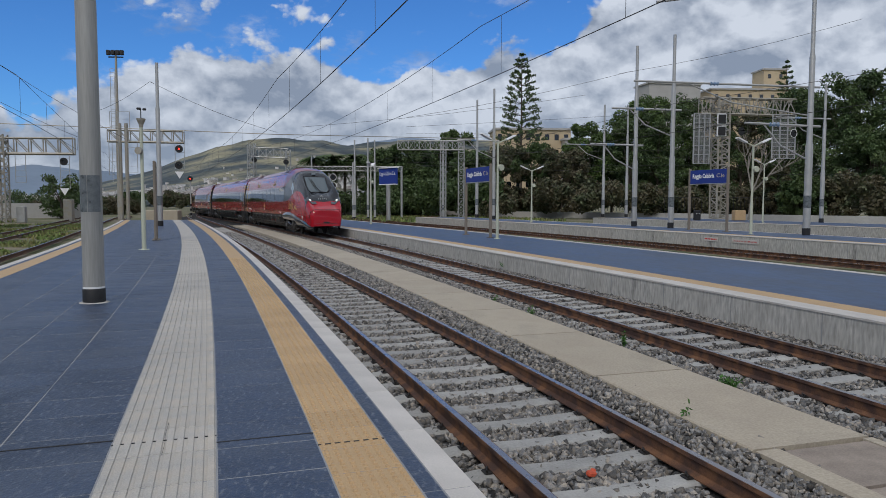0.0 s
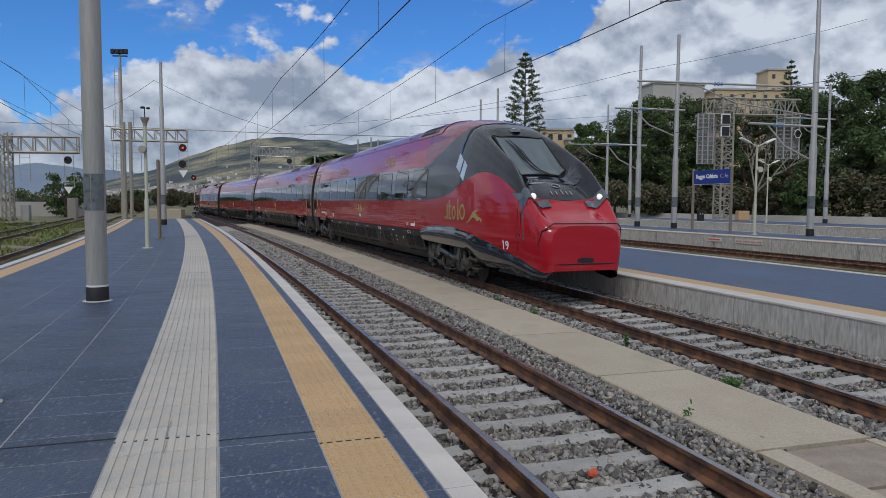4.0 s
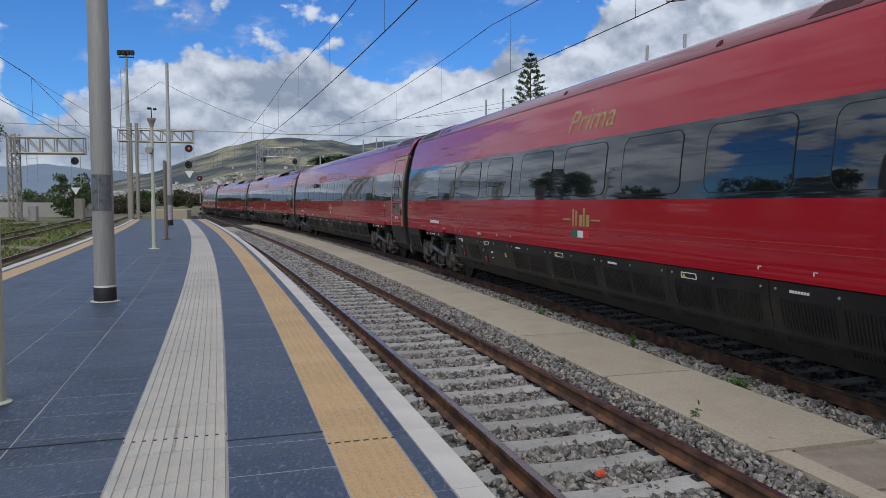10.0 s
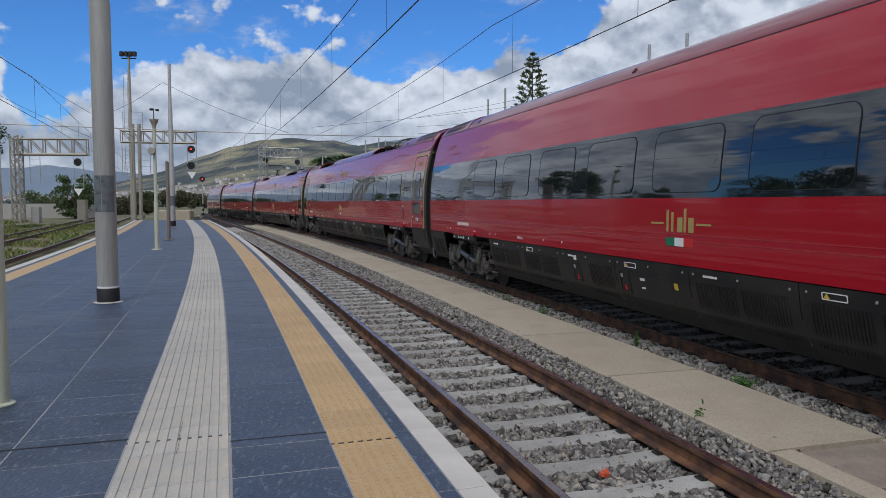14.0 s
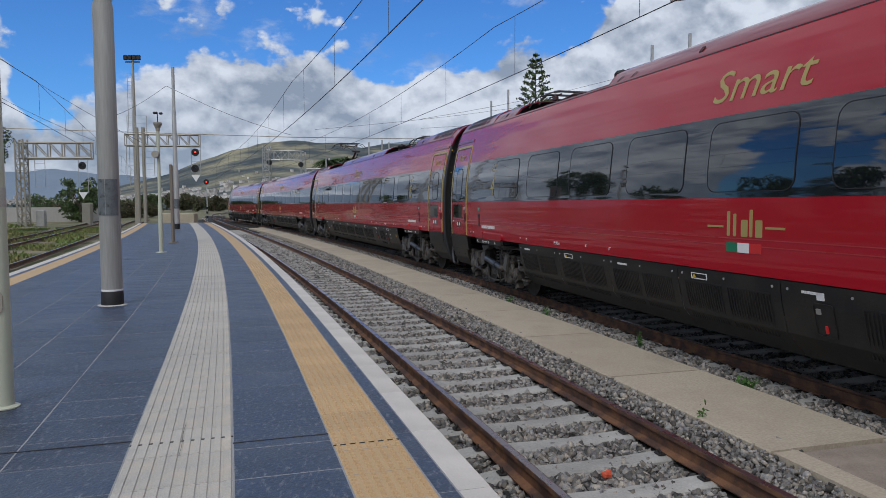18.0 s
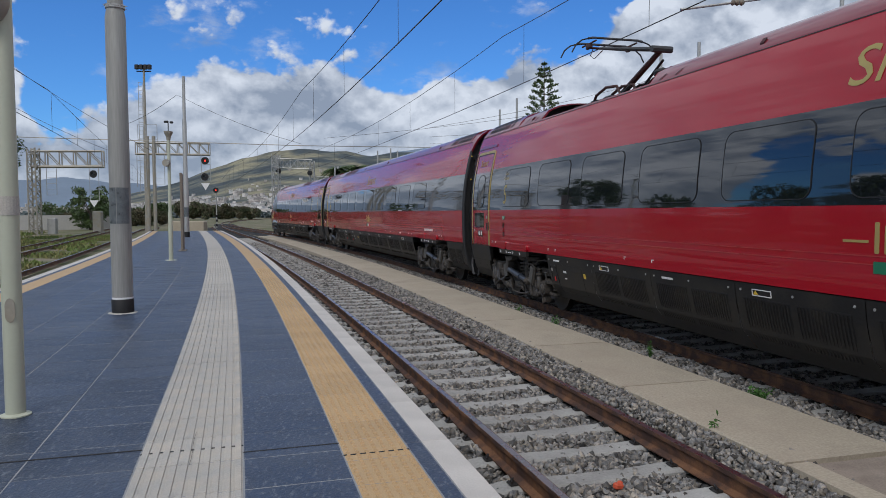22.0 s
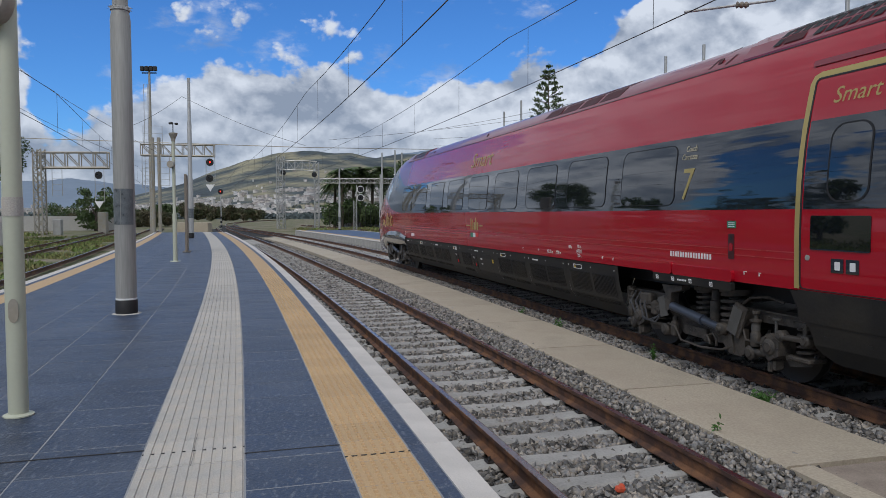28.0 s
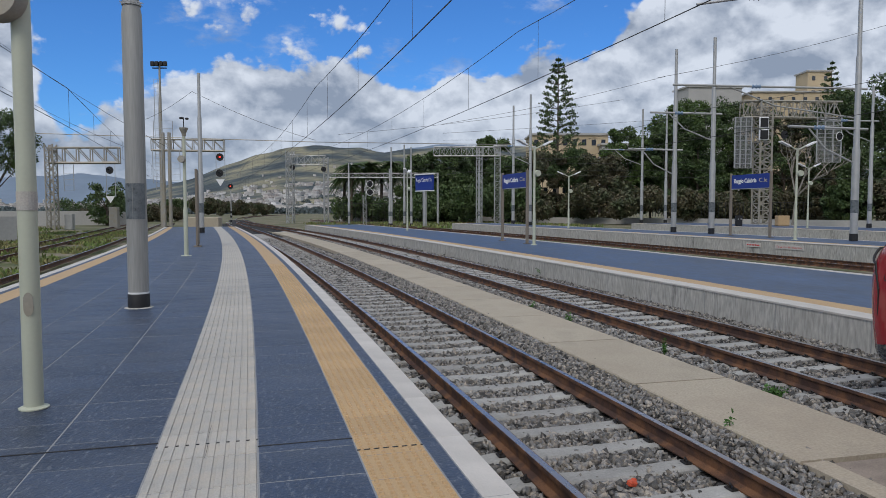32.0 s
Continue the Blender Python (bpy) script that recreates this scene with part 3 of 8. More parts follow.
def stones(name, line, count, s0, s1, lanes, label, size=(0.018, 0.042), power=1.6, ties=None):
    """Angular crushed stones scattered over lanes (off0, off1, z0, z1, weight), denser close to the platform's head."""
    rng = np.random.default_rng(7)
    base = np.array([(-1, -1, -0.8), (1, -0.8, -1), (0.9, 1, -0.7), (-0.8, 0.9, -1), (-0.7, -0.9, 0.8), (0.8, -0.6, 1.0), (0.6, 0.8, 0.7), (-0.9, 0.5, 1.0)])
    faces = np.array([(3, 2, 1, 0), (4, 5, 6, 7), (0, 1, 5, 4), (1, 2, 6, 5), (2, 3, 7, 6), (3, 0, 4, 7)])
    w = np.array([l[4] for l in lanes], float)
    lane = rng.choice(len(lanes), count, p=w / w.sum())
    s = s0 + (s1 - s0) * rng.random(count) ** power
    L = np.array([l[:4] for l in lanes])[lane]
    f = rng.random(count)
    off = L[:, 0] + (L[:, 1] - L[:, 0]) * f
    z = L[:, 2] + (L[:, 3] - L[:, 2]) * f + rng.normal(0, 0.008, count)
    h = np.interp(s, line.s, line.h)
    x, y = np.interp(s, line.s, line.x) + off * np.cos(h), np.interp(s, line.s, line.y) + off * np.sin(h)
    r = rng.uniform(*size, count)
    v = base[None] + rng.uniform(-0.44, 0.44, (count, 8, 3))
    v *= (r[:, None] * rng.uniform(0.5, 1.4, (count, 3)))[:, None, :]
    q = rng.normal(size=(count, 4))
    q /= np.linalg.norm(q, axis=1)[:, None]
    a, b, c, d = q.T
    R = np.stack([1 - 2 * (c * c + d * d), 2 * (b * c - a * d), 2 * (b * d + a * c), 2 * (b * c + a * d), 1 - 2 * (b * b + d * d), 2 * (c * d - a * b), 2 * (b * d - a * c), 2 * (c * d + a * b), 1 - 2 * (b * b + c * c)], 1).reshape(-1, 3, 3)
    v = np.einsum("nij,nkj->nki", R, v) + np.stack([x, y, z], 1)[:, None]
    on_rail = (np.abs(off) > 0.64) & (np.abs(off) < 0.87) & (z > -0.725)
    if ties is not None:
        # few stones lie on the sleepers
        d = np.abs((s - ties + 0.3) % 0.6 - 0.3)
        keep = (d > 0.115) | (np.abs(off) > 1.22) | (rng.random(count) < 0.34)
        v = v[keep & ~on_rail]
    n = len(v)
    F = (faces[None] + 8 * np.arange(n)[:, None, None]).reshape(-1, 4)
    me = bpy.data.meshes.new(name)
    me.vertices.add(n * 8), me.loops.add(len(F) * 4), me.polygons.add(len(F))
    me.vertices.foreach_set("co", v.ravel())
    me.loops.foreach_set("vertex_index", F.ravel())
    me.polygons.foreach_set("loop_start", np.arange(len(F)) * 4)
    me.update(calc_edges=True)
    me.materials.append(M_STONE)
    tagged(new(name, me), label, "ballast", kind="stuff")


build_ground()
build_ballast()
build_track("railway_track", NEAR, 0.0, -40, 112, "rusty steel rails on concrete sleepers beside the platform", sleepers=(-3.15, 60))
build_track("railway_track", FAR, 0.0, -60, 300, "rusty steel rails on concrete sleepers under the train", sleepers=(-4.0, 70))
build_track("railway_track", NEAR, -9.15, -30, 110, "rusty siding rails in weedy ground", ds=2)
build_track("railway_track", NEAR, -13.6, -30, 110, "rusty siding rails overgrown with grass", ds=2)
build_track("railway_track", FAR, 14.5, -60, 140, "rusty rails between two platforms", ds=2)
build_track("railway_track", FAR, 31.0, -40, 140, "rusty rails beyond the third platform", ds=2)


def build_platform_near():
    root = thing("platform", "paved station platform with blue slabs and pale tactile path", "platform", kind="structure")
    S0, S1 = -12.0, 59.0
    part("retaining_wall", sweep(NEAR, S0, S1, [(-1.76, -0.85), (-1.76, -0.06), (-7.45, -0.06), (-7.45, -0.85)], 1.0), M_CONC, root, "grey concrete platform body")
    # mortar bed under the paving, a little lower than the slabs
    part("mortar_bed", sweep(NEAR, S0, S1, rect(-7.50, -1.70, -0.07, -0.0015), 1.0), M_JOINT, root)
    return root, S0, S1


PLATFORM, P_S0, P_S1 = build_platform_near()


def paving(root, line, name, o0, o1, s_first, s_last, pitch, material, detail_to, joint=0.006, gap=0.007, ribs=0, rib_h=0.004, studs=0):
    """A lane of slabs: single pieces up to detail_to, the rest joined."""
    w = o1 - o0
    g = Geo()
    g.rbox(((o0 + o1) / 2 * 0, 0, -0.02), (w - gap, pitch - joint, 0.04), 0.003)
    if ribs:
        for i in range(ribs):
            x = -w / 2 + (i + 0.5) * w / ribs
            g.rbox((x, 0, 0.0), (w / ribs * 0.66, pitch - joint - 0.004, rib_h * 2), 0.003)
    if studs:
        nx, ny = studs
        for i in range(nx):
            for j in range(ny):
                x, y = -w / 2 + (i + 0.5) * w / nx, -pitch / 2 + (j + 0.5) * pitch / ny
                g.add([(x - 0.014, y - 0.014, 0), (x + 0.014, y - 0.014, 0), (x + 0.014, y + 0.014, 0), (x - 0.014, y + 0.014, 0), (x - 0.009, y - 0.009, 0.011), (x + 0.009, y - 0.009, 0.011), (x + 0.009, y + 0.009, 0.011), (x - 0.009, y + 0.009, 0.011)],
                      [(4, 5, 6, 7), (0, 1, 5, 4), (1, 2, 6, 5), (2, 3, 7, 6), (3, 0, 4, 7)])
    me = g.mesh(name, material)
    oc = (o0 + o1) / 2
    s = s_first
    rest = Geo()
    while s < s_last:
        c = s + pitch / 2
        if s < detail_to:
            ob = new(name, me)
            ob.parent = root
            ob.matrix_basis = Matrix.Translation(line.at(c, oc, random.uniform(-0.0012, 0.0012))) @ Matrix.Rotation(line.head(c), 4, "Z")
        else:
            rest.box(line.at(c, oc, -0.02), (w - gap, pitch - joint, 0.04), line.head(c))
        s += pitch
    if rest.v:
        ob = part(name, rest, material, root)
        ob["kind"] = "stuff"


def build_platform_far(name, line, o0, o1, z, s0, s1, label):
    root = thing(name, label, "platform", kind="structure")
    part("retaining_wall", sweep(line, s0, s1, rect(o0 + 0.015, o1 - 0.015, -0.85, z - 0.036), 1.0), M_CONC, root, "stained grey concrete platform wall")
    # upright casting joints of the wall
    if o0 < 30:
        s = -6.0
        while s < 46:
            part("wall_joint", sweep(line, s, s + 0.014, rect(o0 + 0.012, o0 + 0.05, -0.82, z - 0.04), 0.014), M_JOINT, root)
            s += 2.05
    part("edge_stone", sweep(line, s0, s1, rect(o0, o0 + 0.44, z - 0.034, z), 1.0), M_EDGE, root, "pale edge stone")
    part("edge_stone", sweep(line, s0, s1, rect(o1 - 0.32, o1, z - 0.034, z), 1.0), M_EDGE, root, "pale edge stone")
    part("tactile_strip", sweep(line, s0, s1, rect(o0 + 0.445, o0 + 0.96, z - 0.034, z - 0.002), 1.0), M_YELLOW, root, "ochre warning strip")
    part("paving", sweep(line, s0, s1, rect(o0 + 0.965, o1 - 0.325, z - 0.034, z - 0.004), 1.0), M_BLUE2, root, "blue paving")
    return root


build_platform_far("platform", FAR, 1.68, 7.75, -0.165, -40, 72, "low station platform with blue paving and ochre strip")
build_platform_far("platform", FAR, 16.2, 20.9, 0.0, -40, 66, "station platform with blue paving and grey concrete wall")
build_platform_far("platform", FAR, 33.0, 41.0, 0.0, -40, 58, "far station platform with blue paving")


def build_walkway():
    root = thing("walkway", "beige concrete slab walkway between the two tracks", "walkway", kind="structure")
    s = 3.17 - 2.72 * 4
    while s < 62:
        o0, o1 = -2.90, -1.62
        if s < 0.3:
            # cable pit: ribbed covers in a worn concrete rim
            for k in range(3):
                part("pit_cover", sweep(FAR, s + 0.15 + 0.85 * k, s + 0.95 + 0.85 * k, rect(o0 + 0.25, o1 - 0.12, -0.80, -0.612), 0.4), M_IRON, root, "brown ribbed pit cover")
            part("pit_rim", sweep(FAR, s + 0.02, s + 2.70, rect(o0, o0 + 0.24, -0.82, -0.606), 0.7), M_WALK, root)
            part("pit_rim", sweep(FAR, s + 0.02, s + 2.70, rect(o1 - 0.11, o1, -0.82, -0.606), 0.7), M_WALK, root)
            s += 2.72
            continue
        g = sweep(FAR, s + 0.016, s + 2.704, [(o0, -0.82), (o1, -0.82), (o1, -0.62), (o1 - 0.015, -0.605), (o0 + 0.015, -0.605), (o0, -0.62)], 1.36)
        part("slab", g, M_WALK, root)
        s += 2.72


build_walkway()

# ---- train ----
PROFILE = [(1.10, 0.36), (1.27, 0.62), (1.36, 0.95), (1.40, 1.22), (1.415, 1.70), (1.415, 2.12), (1.40, 2.50), (1.365, 2.85), (1.32, 3.12), (1.24, 3.50), (1.155, 3.82), (1.045, 4.07), (0.90, 4.25), (0.66, 4.365), (0.35, 4.42), (0.0, 4.44)]
PZ, PY = [p[1] for p in PROFILE], [p[0] for p in PROFILE]
Z_LOW, Z_RED, Z_BAND, Z_UP, Z_ROOF, Z_TOP = 0.36, 1.22, 2.12, 3.13, 4.03, 4.44


def half_width(z):
    return float(np.interp(z, PZ, PY))


def zone_levels(z0, z1):
    return [z0] + [z for z in PZ if z0 + 0.01 < z < z1 - 0.01] + [z1]


def skin(xs, z0, z1, both=True, inset=0.0):
    """The coach's side skin between two heights, along stations xs; both sides, or over the top when z1 is the roof's crown."""
    g = Geo()
    zs = zone_levels(z0, z1)
    crown = z1 > Z_TOP - 0.005
    for sy in (-1, 1):
        rows = [[(x, sy * max(0.0, half_width(z) - inset), z) for z in zs] for x in xs]
        k = len(zs)
        g.add([p for r in rows for p in r], [(i * k + j, i * k + j + 1, i * k + k + j + 1, i * k + k + j) for i in range(len(xs) - 1) for j in range(k - 1)])
    return g


def side_pt(x, z, off, sy=-1):
    """A point on the side skin, moved outwards by off."""
    y = half_width(z)
    dz = 0.02
    slope = (half_width(z + dz) - half_width(z - dz)) / (2 * dz)
    n = Vector((0, 1, -slope)).normalized()
    return Vector((x, sy * (y + off * n.y), z + off * n.z))


def rounded(x0, x1, z0, z1, r, lean=0.0, n=5):
    """Outline of a rounded rectangle as (x, z) points."""
    pts = []
    for cx, cz, a0 in ((x1 - r, z1 - r, 0), (x0 + r, z1 - r, 90), (x0 + r, z0 + r, 180), (x1 - r, z0 + r, 270)):
        for i in range(n + 1):
            a = radians(a0 + 90 * i / n)
            pts.append((cx + r * math.cos(a), cz + r * math.sin(a)))
    # points along the uprights, so that the outline follows the skin's curve
    full = []
    for i, p in enumerate(pts):
        q = pts[(i + 1) % len(pts)]
        full.append(p)
        if abs(q[1] - p[1]) > 0.3:
            full += [(p[0] + (q[0] - p[0]) * k / 12, p[1] + (q[1] - p[1]) * k / 12) for k in range(1, 12)]
    return full


def side_panel(g, x0, x1, z0, z1, off=0.006, r=0.1, sy=-1, levels=7):
    """A panel with rounded corners that follows the side skin, standing off a little, with its own edge."""
    zs = sorted(set([z0 + (z1 - z0) * i / levels for i in range(levels + 1)] + [z0 + r * (1 - math.cos(radians(a))) for a in (25, 50, 70)] + [z1 - r * (1 - math.cos(radians(a))) for a in (25, 50, 70)]))
    rows = []
    for z in zs:
        d = r - min(z - z0, z1 - z)
        inset = r - math.sqrt(max(0.0, r * r - d * d)) if d > 0 else 0.0
        rows.append((x0 + inset, x1 - inset, z))
    pts, fc = [], []
    for a, b, z in rows:
        pts += [side_pt(a, z, -0.01, sy), side_pt(a, z, off, sy), side_pt(b, z, off, sy), side_pt(b, z, -0.01, sy)]
    for i in range(len(rows) - 1):
        for j in range(3):
            k = i * 4 + j
            fc.append((k, k + 1, k + 5, k + 4))
    fc += [(0, 1, 2, 3), (len(pts) - 4, len(pts) - 3, len(pts) - 2, len(pts) - 1)]
    return g.add(pts, fc)


def side_ring(g, outer, inner, off, sy=-1):
    n = len(outer)
    pts = [side_pt(x, z, off, sy) for x, z in outer] + [side_pt(x, z, off, sy) for x, z in inner] + [side_pt(x, z, -0.01, sy) for x, z in outer] + [side_pt(x, z, -0.01, sy) for x, z in inner]
    fc = []
    for i in range(n):
        j = (i + 1) % n
        fc += [(i, j, n + j, n + i), (i, j, 2 * n + j, 2 * n + i), (n + i, n + j, 3 * n + j, 3 * n + i)]
    return g.add(pts, fc)


def side_text(name, words, size, x, z, material, parent, shear=0.0, label="", off=0.008, align="LEFT", squeeze=1.0):
    """Lettering on the near side; x runs forward, so the words run towards the coach's rear."""
    me = text_mesh(name, words, size, material, align, shear, 0.001)
    for v in me.vertices:
        v.co = side_pt(x + v.co.x * squeeze, z + v.co.y, off + v.co.z)
    return part(name, me, material, parent, label)


def bars(g, x0, x1, z0, z1, n, off=0.007, gap=0.3):
    w = (x1 - x0) / n
    for i in range(n):
        side_panel(g, x0 + w * i + w * gap / 2, x0 + w * (i + 1) - w * gap / 2, z0, z1, off, 0.004, levels=1)
    return g


WHEELSETS = []


def spring(g, c, r, h, turns=5, wire=0.022):
    pts = [(c[0] + r * math.cos(a), c[1] + r * math.sin(a), c[2] + h * i / (turns * 8)) for i, a in enumerate(radians(45) * k for k in range(turns * 8 + 1))]
    return g.path(pts, wire, 5)


def bogie(root, x, cover=True):
    """Two wheelsets, frame, springs, dampers, axle boxes."""
    b = part("bogie", Geo().rbox((x, 0, 0.62), (1.5, 1.7, 0.16), 0.03), M_BOGIE, root, "grimy steel bogie with coil springs")
    for wx in (x - 1.35, x + 1.35):
        g = Geo()
        g.tube((0, -0.95, 0), (0, 0.95, 0), 0.08, 10)
        for sy in (-1, 1):
            g.lathe((0, sy * 0.75 - 0.065, 0), [(0.09, 0.0), (0.14, 0.01), (0.30, 0.03), (0.40, 0.01), (0.445, 0.0), (0.445, 0.105), (0.455, 0.115), (0.455, 0.13), (0.38, 0.13), (0.30, 0.10), (0.14, 0.12), (0.09, 0.13)], 28, "Y")
        w = part("wheelset", g, M_WHEEL, b, smooth=40)
        w.matrix_basis = pose(wx, 0, 0.445)
        WHEELSETS.append((w, wx))
    for sy in (-1, 1):
        def piece(name, g, m=M_BOGIE, label="", smooth=45):
            return part(name, g, m, b, label, smooth)

        def pin(q, z, r, y0=1.17, d=0.09):
            """A stub pointing outwards, with a stepped cap."""
            return Geo().lathe((x + q, sy * (y0 + d) if sy < 0 else y0, z), [(r * 0.55, 0.0), (r * 0.6, 0.012), (r * 0.92, 0.02), (r, 0.03), (r, d)] if sy < 0 else [(r, 0.0), (r, d - 0.03), (r * 0.6, d)], 16, "Y")

        def slab(pts, y0, y1):
            """A flat plate of (along, height) corners between two depths."""
            n = len(pts)
            return Geo().add([(x + q, sy * y, z) for y in (y0, y1) for q, z in pts], [tuple(range(n)), tuple(range(2 * n - 1, n - 1, -1))] + [(i, (i + 1) % n, n + (i + 1) % n, n + i) for i in range(n)])

        # side frame: a welded beam, cranked down between the axles
        piece("side_frame", slab([(-1.92, 0.86), (-1.92, 0.74), (-0.98, 0.72), (-0.62, 0.50), (-0.45, 0.33), (0.55, 0.33), (0.70, 0.50), (0.98, 0.72), (1.90, 0.74), (1.90, 0.86), (0.90, 0.86), (0.50, 0.58), (-0.50, 0.58), (-0.90, 0.86)], 0.98, 1.14), smooth=False)
        piece("frame_flange", slab([(0.86, 0.875), (1.91, 0.875), (1.91, 0.858), (0.88, 0.858)], 0.96, 1.17), smooth=False)
        if sy < 0:
            for k in range(5):
                piece("bolt", pin(1.05 + 0.2 * k, 0.80, 0.016, 1.13, 0.025))
        for side in (-1, 1):
            c = 1.42 * side
            piece("end_plate", Geo().rbox((x + 1.88 * side, sy * 1.14, 0.74), (0.07, 0.14, 0.30), 0.012), smooth=False)
            hexa = [(c + 0.17 * math.cos(radians(30 + 60 * k)), 0.47 + 0.17 * math.sin(radians(30 + 60 * k))) for k in range(6)]
            piece("axle_box", slab(hexa, 1.02, 1.28), label="six-sided greasy axle box cover", smooth=False)
            piece("axle_cap", pin(c, 0.47, 0.10, 1.27, 0.05))
            for k in range(6):
                piece("bolt", pin(c + 0.13 * math.cos(k * 1.0472), 0.47 + 0.13 * math.sin(k * 1.0472), 0.016, 1.275, 0.022))
            piece("axle_box_foot", Geo().rbox((x + c - 0.02, sy * 1.16, 0.25), (0.13, 0.16, 0.14), 0.02).tube((x + c - 0.02, sy * 1.24, 0.17), (x + c - 0.02, sy * 1.24, 0.29), 0.03, 8), smooth=False)
            piece("stay_rod", Geo().tube((x + c + 0.02, sy * 1.2, 0.60), (x + c + 0.02, sy * 1.2, 0.80), 0.018, 8).rbox((x + c + 0.02, sy * 1.2, 0.80), (0.10, 0.05, 0.03), 0.008), M_PLATE)
            piece("link_arm", Geo().tube((x + c + 0.14, sy * 1.22, 0.61), (x + c + 0.50, sy * 1.22, 0.63), 0.038, 8))
            for q in (0.12, 0.50):
                piece("link_eye", pin(c + q, 0.62, 0.07, 1.16, 0.11))
            g = Geo()
            spring(g, (x + c + 0.41, sy * 1.10, 0.42), 0.105, 0.34, 5, 0.019)
            piece("primary_spring", g, M_BOGIE, "", 60)
            piece("spring_seat", Geo().rbox((x + c + 0.40, sy * 1.10, 0.39), (0.34, 0.26, 0.05), 0.012), smooth=False)
            piece("seat_web", slab([(c + 0.10, 0.42), (c + 0.58, 0.40), (c + 0.52, 0.33), (c + 0.22, 0.27)], 1.14, 1.17), smooth=False)
            v = 1.12 if side > 0 else -1.72
            piece("vertical_damper", Geo().lathe((x + v, sy * 1.22, 0.42), [(0.05, 0.0), (0.062, 0.02), (0.062, 0.16), (0.052, 0.17), (0.052, 0.30), (0.075, 0.31), (0.075, 0.335), (0.03, 0.35), (0.03, 0.40), (0.05, 0.41), (0.05, 0.45)], 14))
            piece("damper_label", Geo().lathe((x + v, sy * 1.22, 0.62), [(0.0535, 0.0), (0.0535, 0.07)], 14), M_PLATE)
            piece("damper_eye", pin(v - 0.08 * side, 0.33, 0.09, 1.15, 0.12))
            piece("damper_eye", Geo().rbox((x + v + 0.02, sy * 1.2, 0.35), (0.26, 0.10, 0.09), 0.03))
        # secondary suspension: twin coils with a damper between
        for d, rr, z0, z1, wire in ((-0.06, 0.13, 0.62, 1.00, 0.024), (0.54, 0.175, 0.58, 1.03, 0.032)):
            g = Geo()
            spring(g, (x + d, sy * 1.04, z0), rr, z1 - z0, 5, wire)
            piece("coil_spring", g, M_BOGIE, "heavy dusty coil spring", 60)
            piece("spring_seat", Geo().tube((x + d, sy * 1.04, z0 - 0.05), (x + d, sy * 1.04, z0), rr + 0.05, 16))
            piece("spring_cap", Geo().tube((x + d, sy * 1.04, z1), (x + d, sy * 1.04, z1 + 0.05), rr + 0.05, 16))
            piece("spring_core", Geo().tube((x + d, sy * 1.04, z0), (x + d, sy * 1.04, z1), rr * 0.55, 10), M_BLACK)
        piece("vertical_damper", Geo().lathe((x + 0.22, sy * 1.12, 0.58), [(0.07, 0.0), (0.07, 0.30), (0.055, 0.31), (0.055, 0.42), (0.04, 0.46)], 14))
        # yaw damper, from the body's bracket down to the frame
        gd = Geo().tube((x - 0.56, sy * 1.26, 0.715), (x + 0.12, sy * 1.26, 0.615), 0.066, 16).tube((x + 0.12, sy * 1.26, 0.615), (x + 0.48, sy * 1.26, 0.56), 0.054, 14)
        gd.tube((x + 0.10, sy * 1.26, 0.618), (x + 0.15, sy * 1.26, 0.611), 0.074, 16)
        piece("yaw_damper", gd, M_DAMPER, "blue-grey tubular yaw damper", 50)
        piece("damper_eye", pin(0.53, 0.55, 0.085, 1.16, 0.16))
        piece("damper_eye", pin(0.53, 0.55, 0.045, 1.28, 0.07))
        piece("damper_bracket", slab([(-0.78, 1.02), (-0.28, 1.04), (-0.30, 0.98), (-0.54, 0.92), (-0.58, 0.66), (-0.68, 0.64), (-0.70, 0.90)], 1.16, 1.30), smooth=False)
        piece("damper_bracket", slab([(0.40, 0.47), (0.62, 0.58), (0.90, 0.60), (0.93, 0.30), (0.84, 0.24), (0.62, 0.24)], 1.14, 1.21), smooth=False)
        piece("bracket_rib", slab([(0.62, 0.50), (0.70, 0.50), (0.74, 0.27), (0.66, 0.27)], 1.21, 1.235), smooth=False)
        piece("tilted_plate", Geo().box((x - 0.76, sy * 1.29, 0.69), (0.17, 0.02, 0.30), m=Matrix.Rotation(-0.30, 3, "Y")), M_PLATE, "dull tilted steel plate", False)
        piece("tilted_plate", Geo().box((x + 0.80, sy * 1.27, 0.70), (0.18, 0.03, 0.36), m=Matrix.Rotation(0.36, 3, "Y")), M_PLATE, "dull tilted steel plate", False)
        piece("plate_frame", Geo().box((x + 0.83, sy * 1.25, 0.71), (0.23, 0.03, 0.42), m=Matrix.Rotation(0.36, 3, "Y")), smooth=False)
        # low gear under the frame
        piece("side_plate", Geo().rbox((x - 0.12, sy * 1.17, 0.41), (0.50, 0.05, 0.15), 0.012), smooth=False)
        piece("sand_box", Geo().rbox((x - 0.58, sy * 1.20, 0.38), (0.13, 0.09, 0.24), 0.03).tube((x - 0.58, sy * 1.2, 0.50), (x - 0.58, sy * 1.2, 0.56), 0.035, 8), smooth=False)
        piece("brake_cylinder", pin(-0.79, 0.34, 0.09, 1.12, 0.14))
        piece("brake_cylinder", pin(0.16, 0.36, 0.06, 1.14, 0.10))
        piece("pipe", Geo().path([(x - 0.72, sy * 1.22, 0.44), (x - 0.50, sy * 1.25, 0.42), (x - 0.36, sy * 1.25, 0.25), (x + 0.10, sy * 1.25, 0.23), (x + 0.52, sy * 1.25, 0.27), (x + 0.72, sy * 1.22, 0.36)], 0.016, 6))
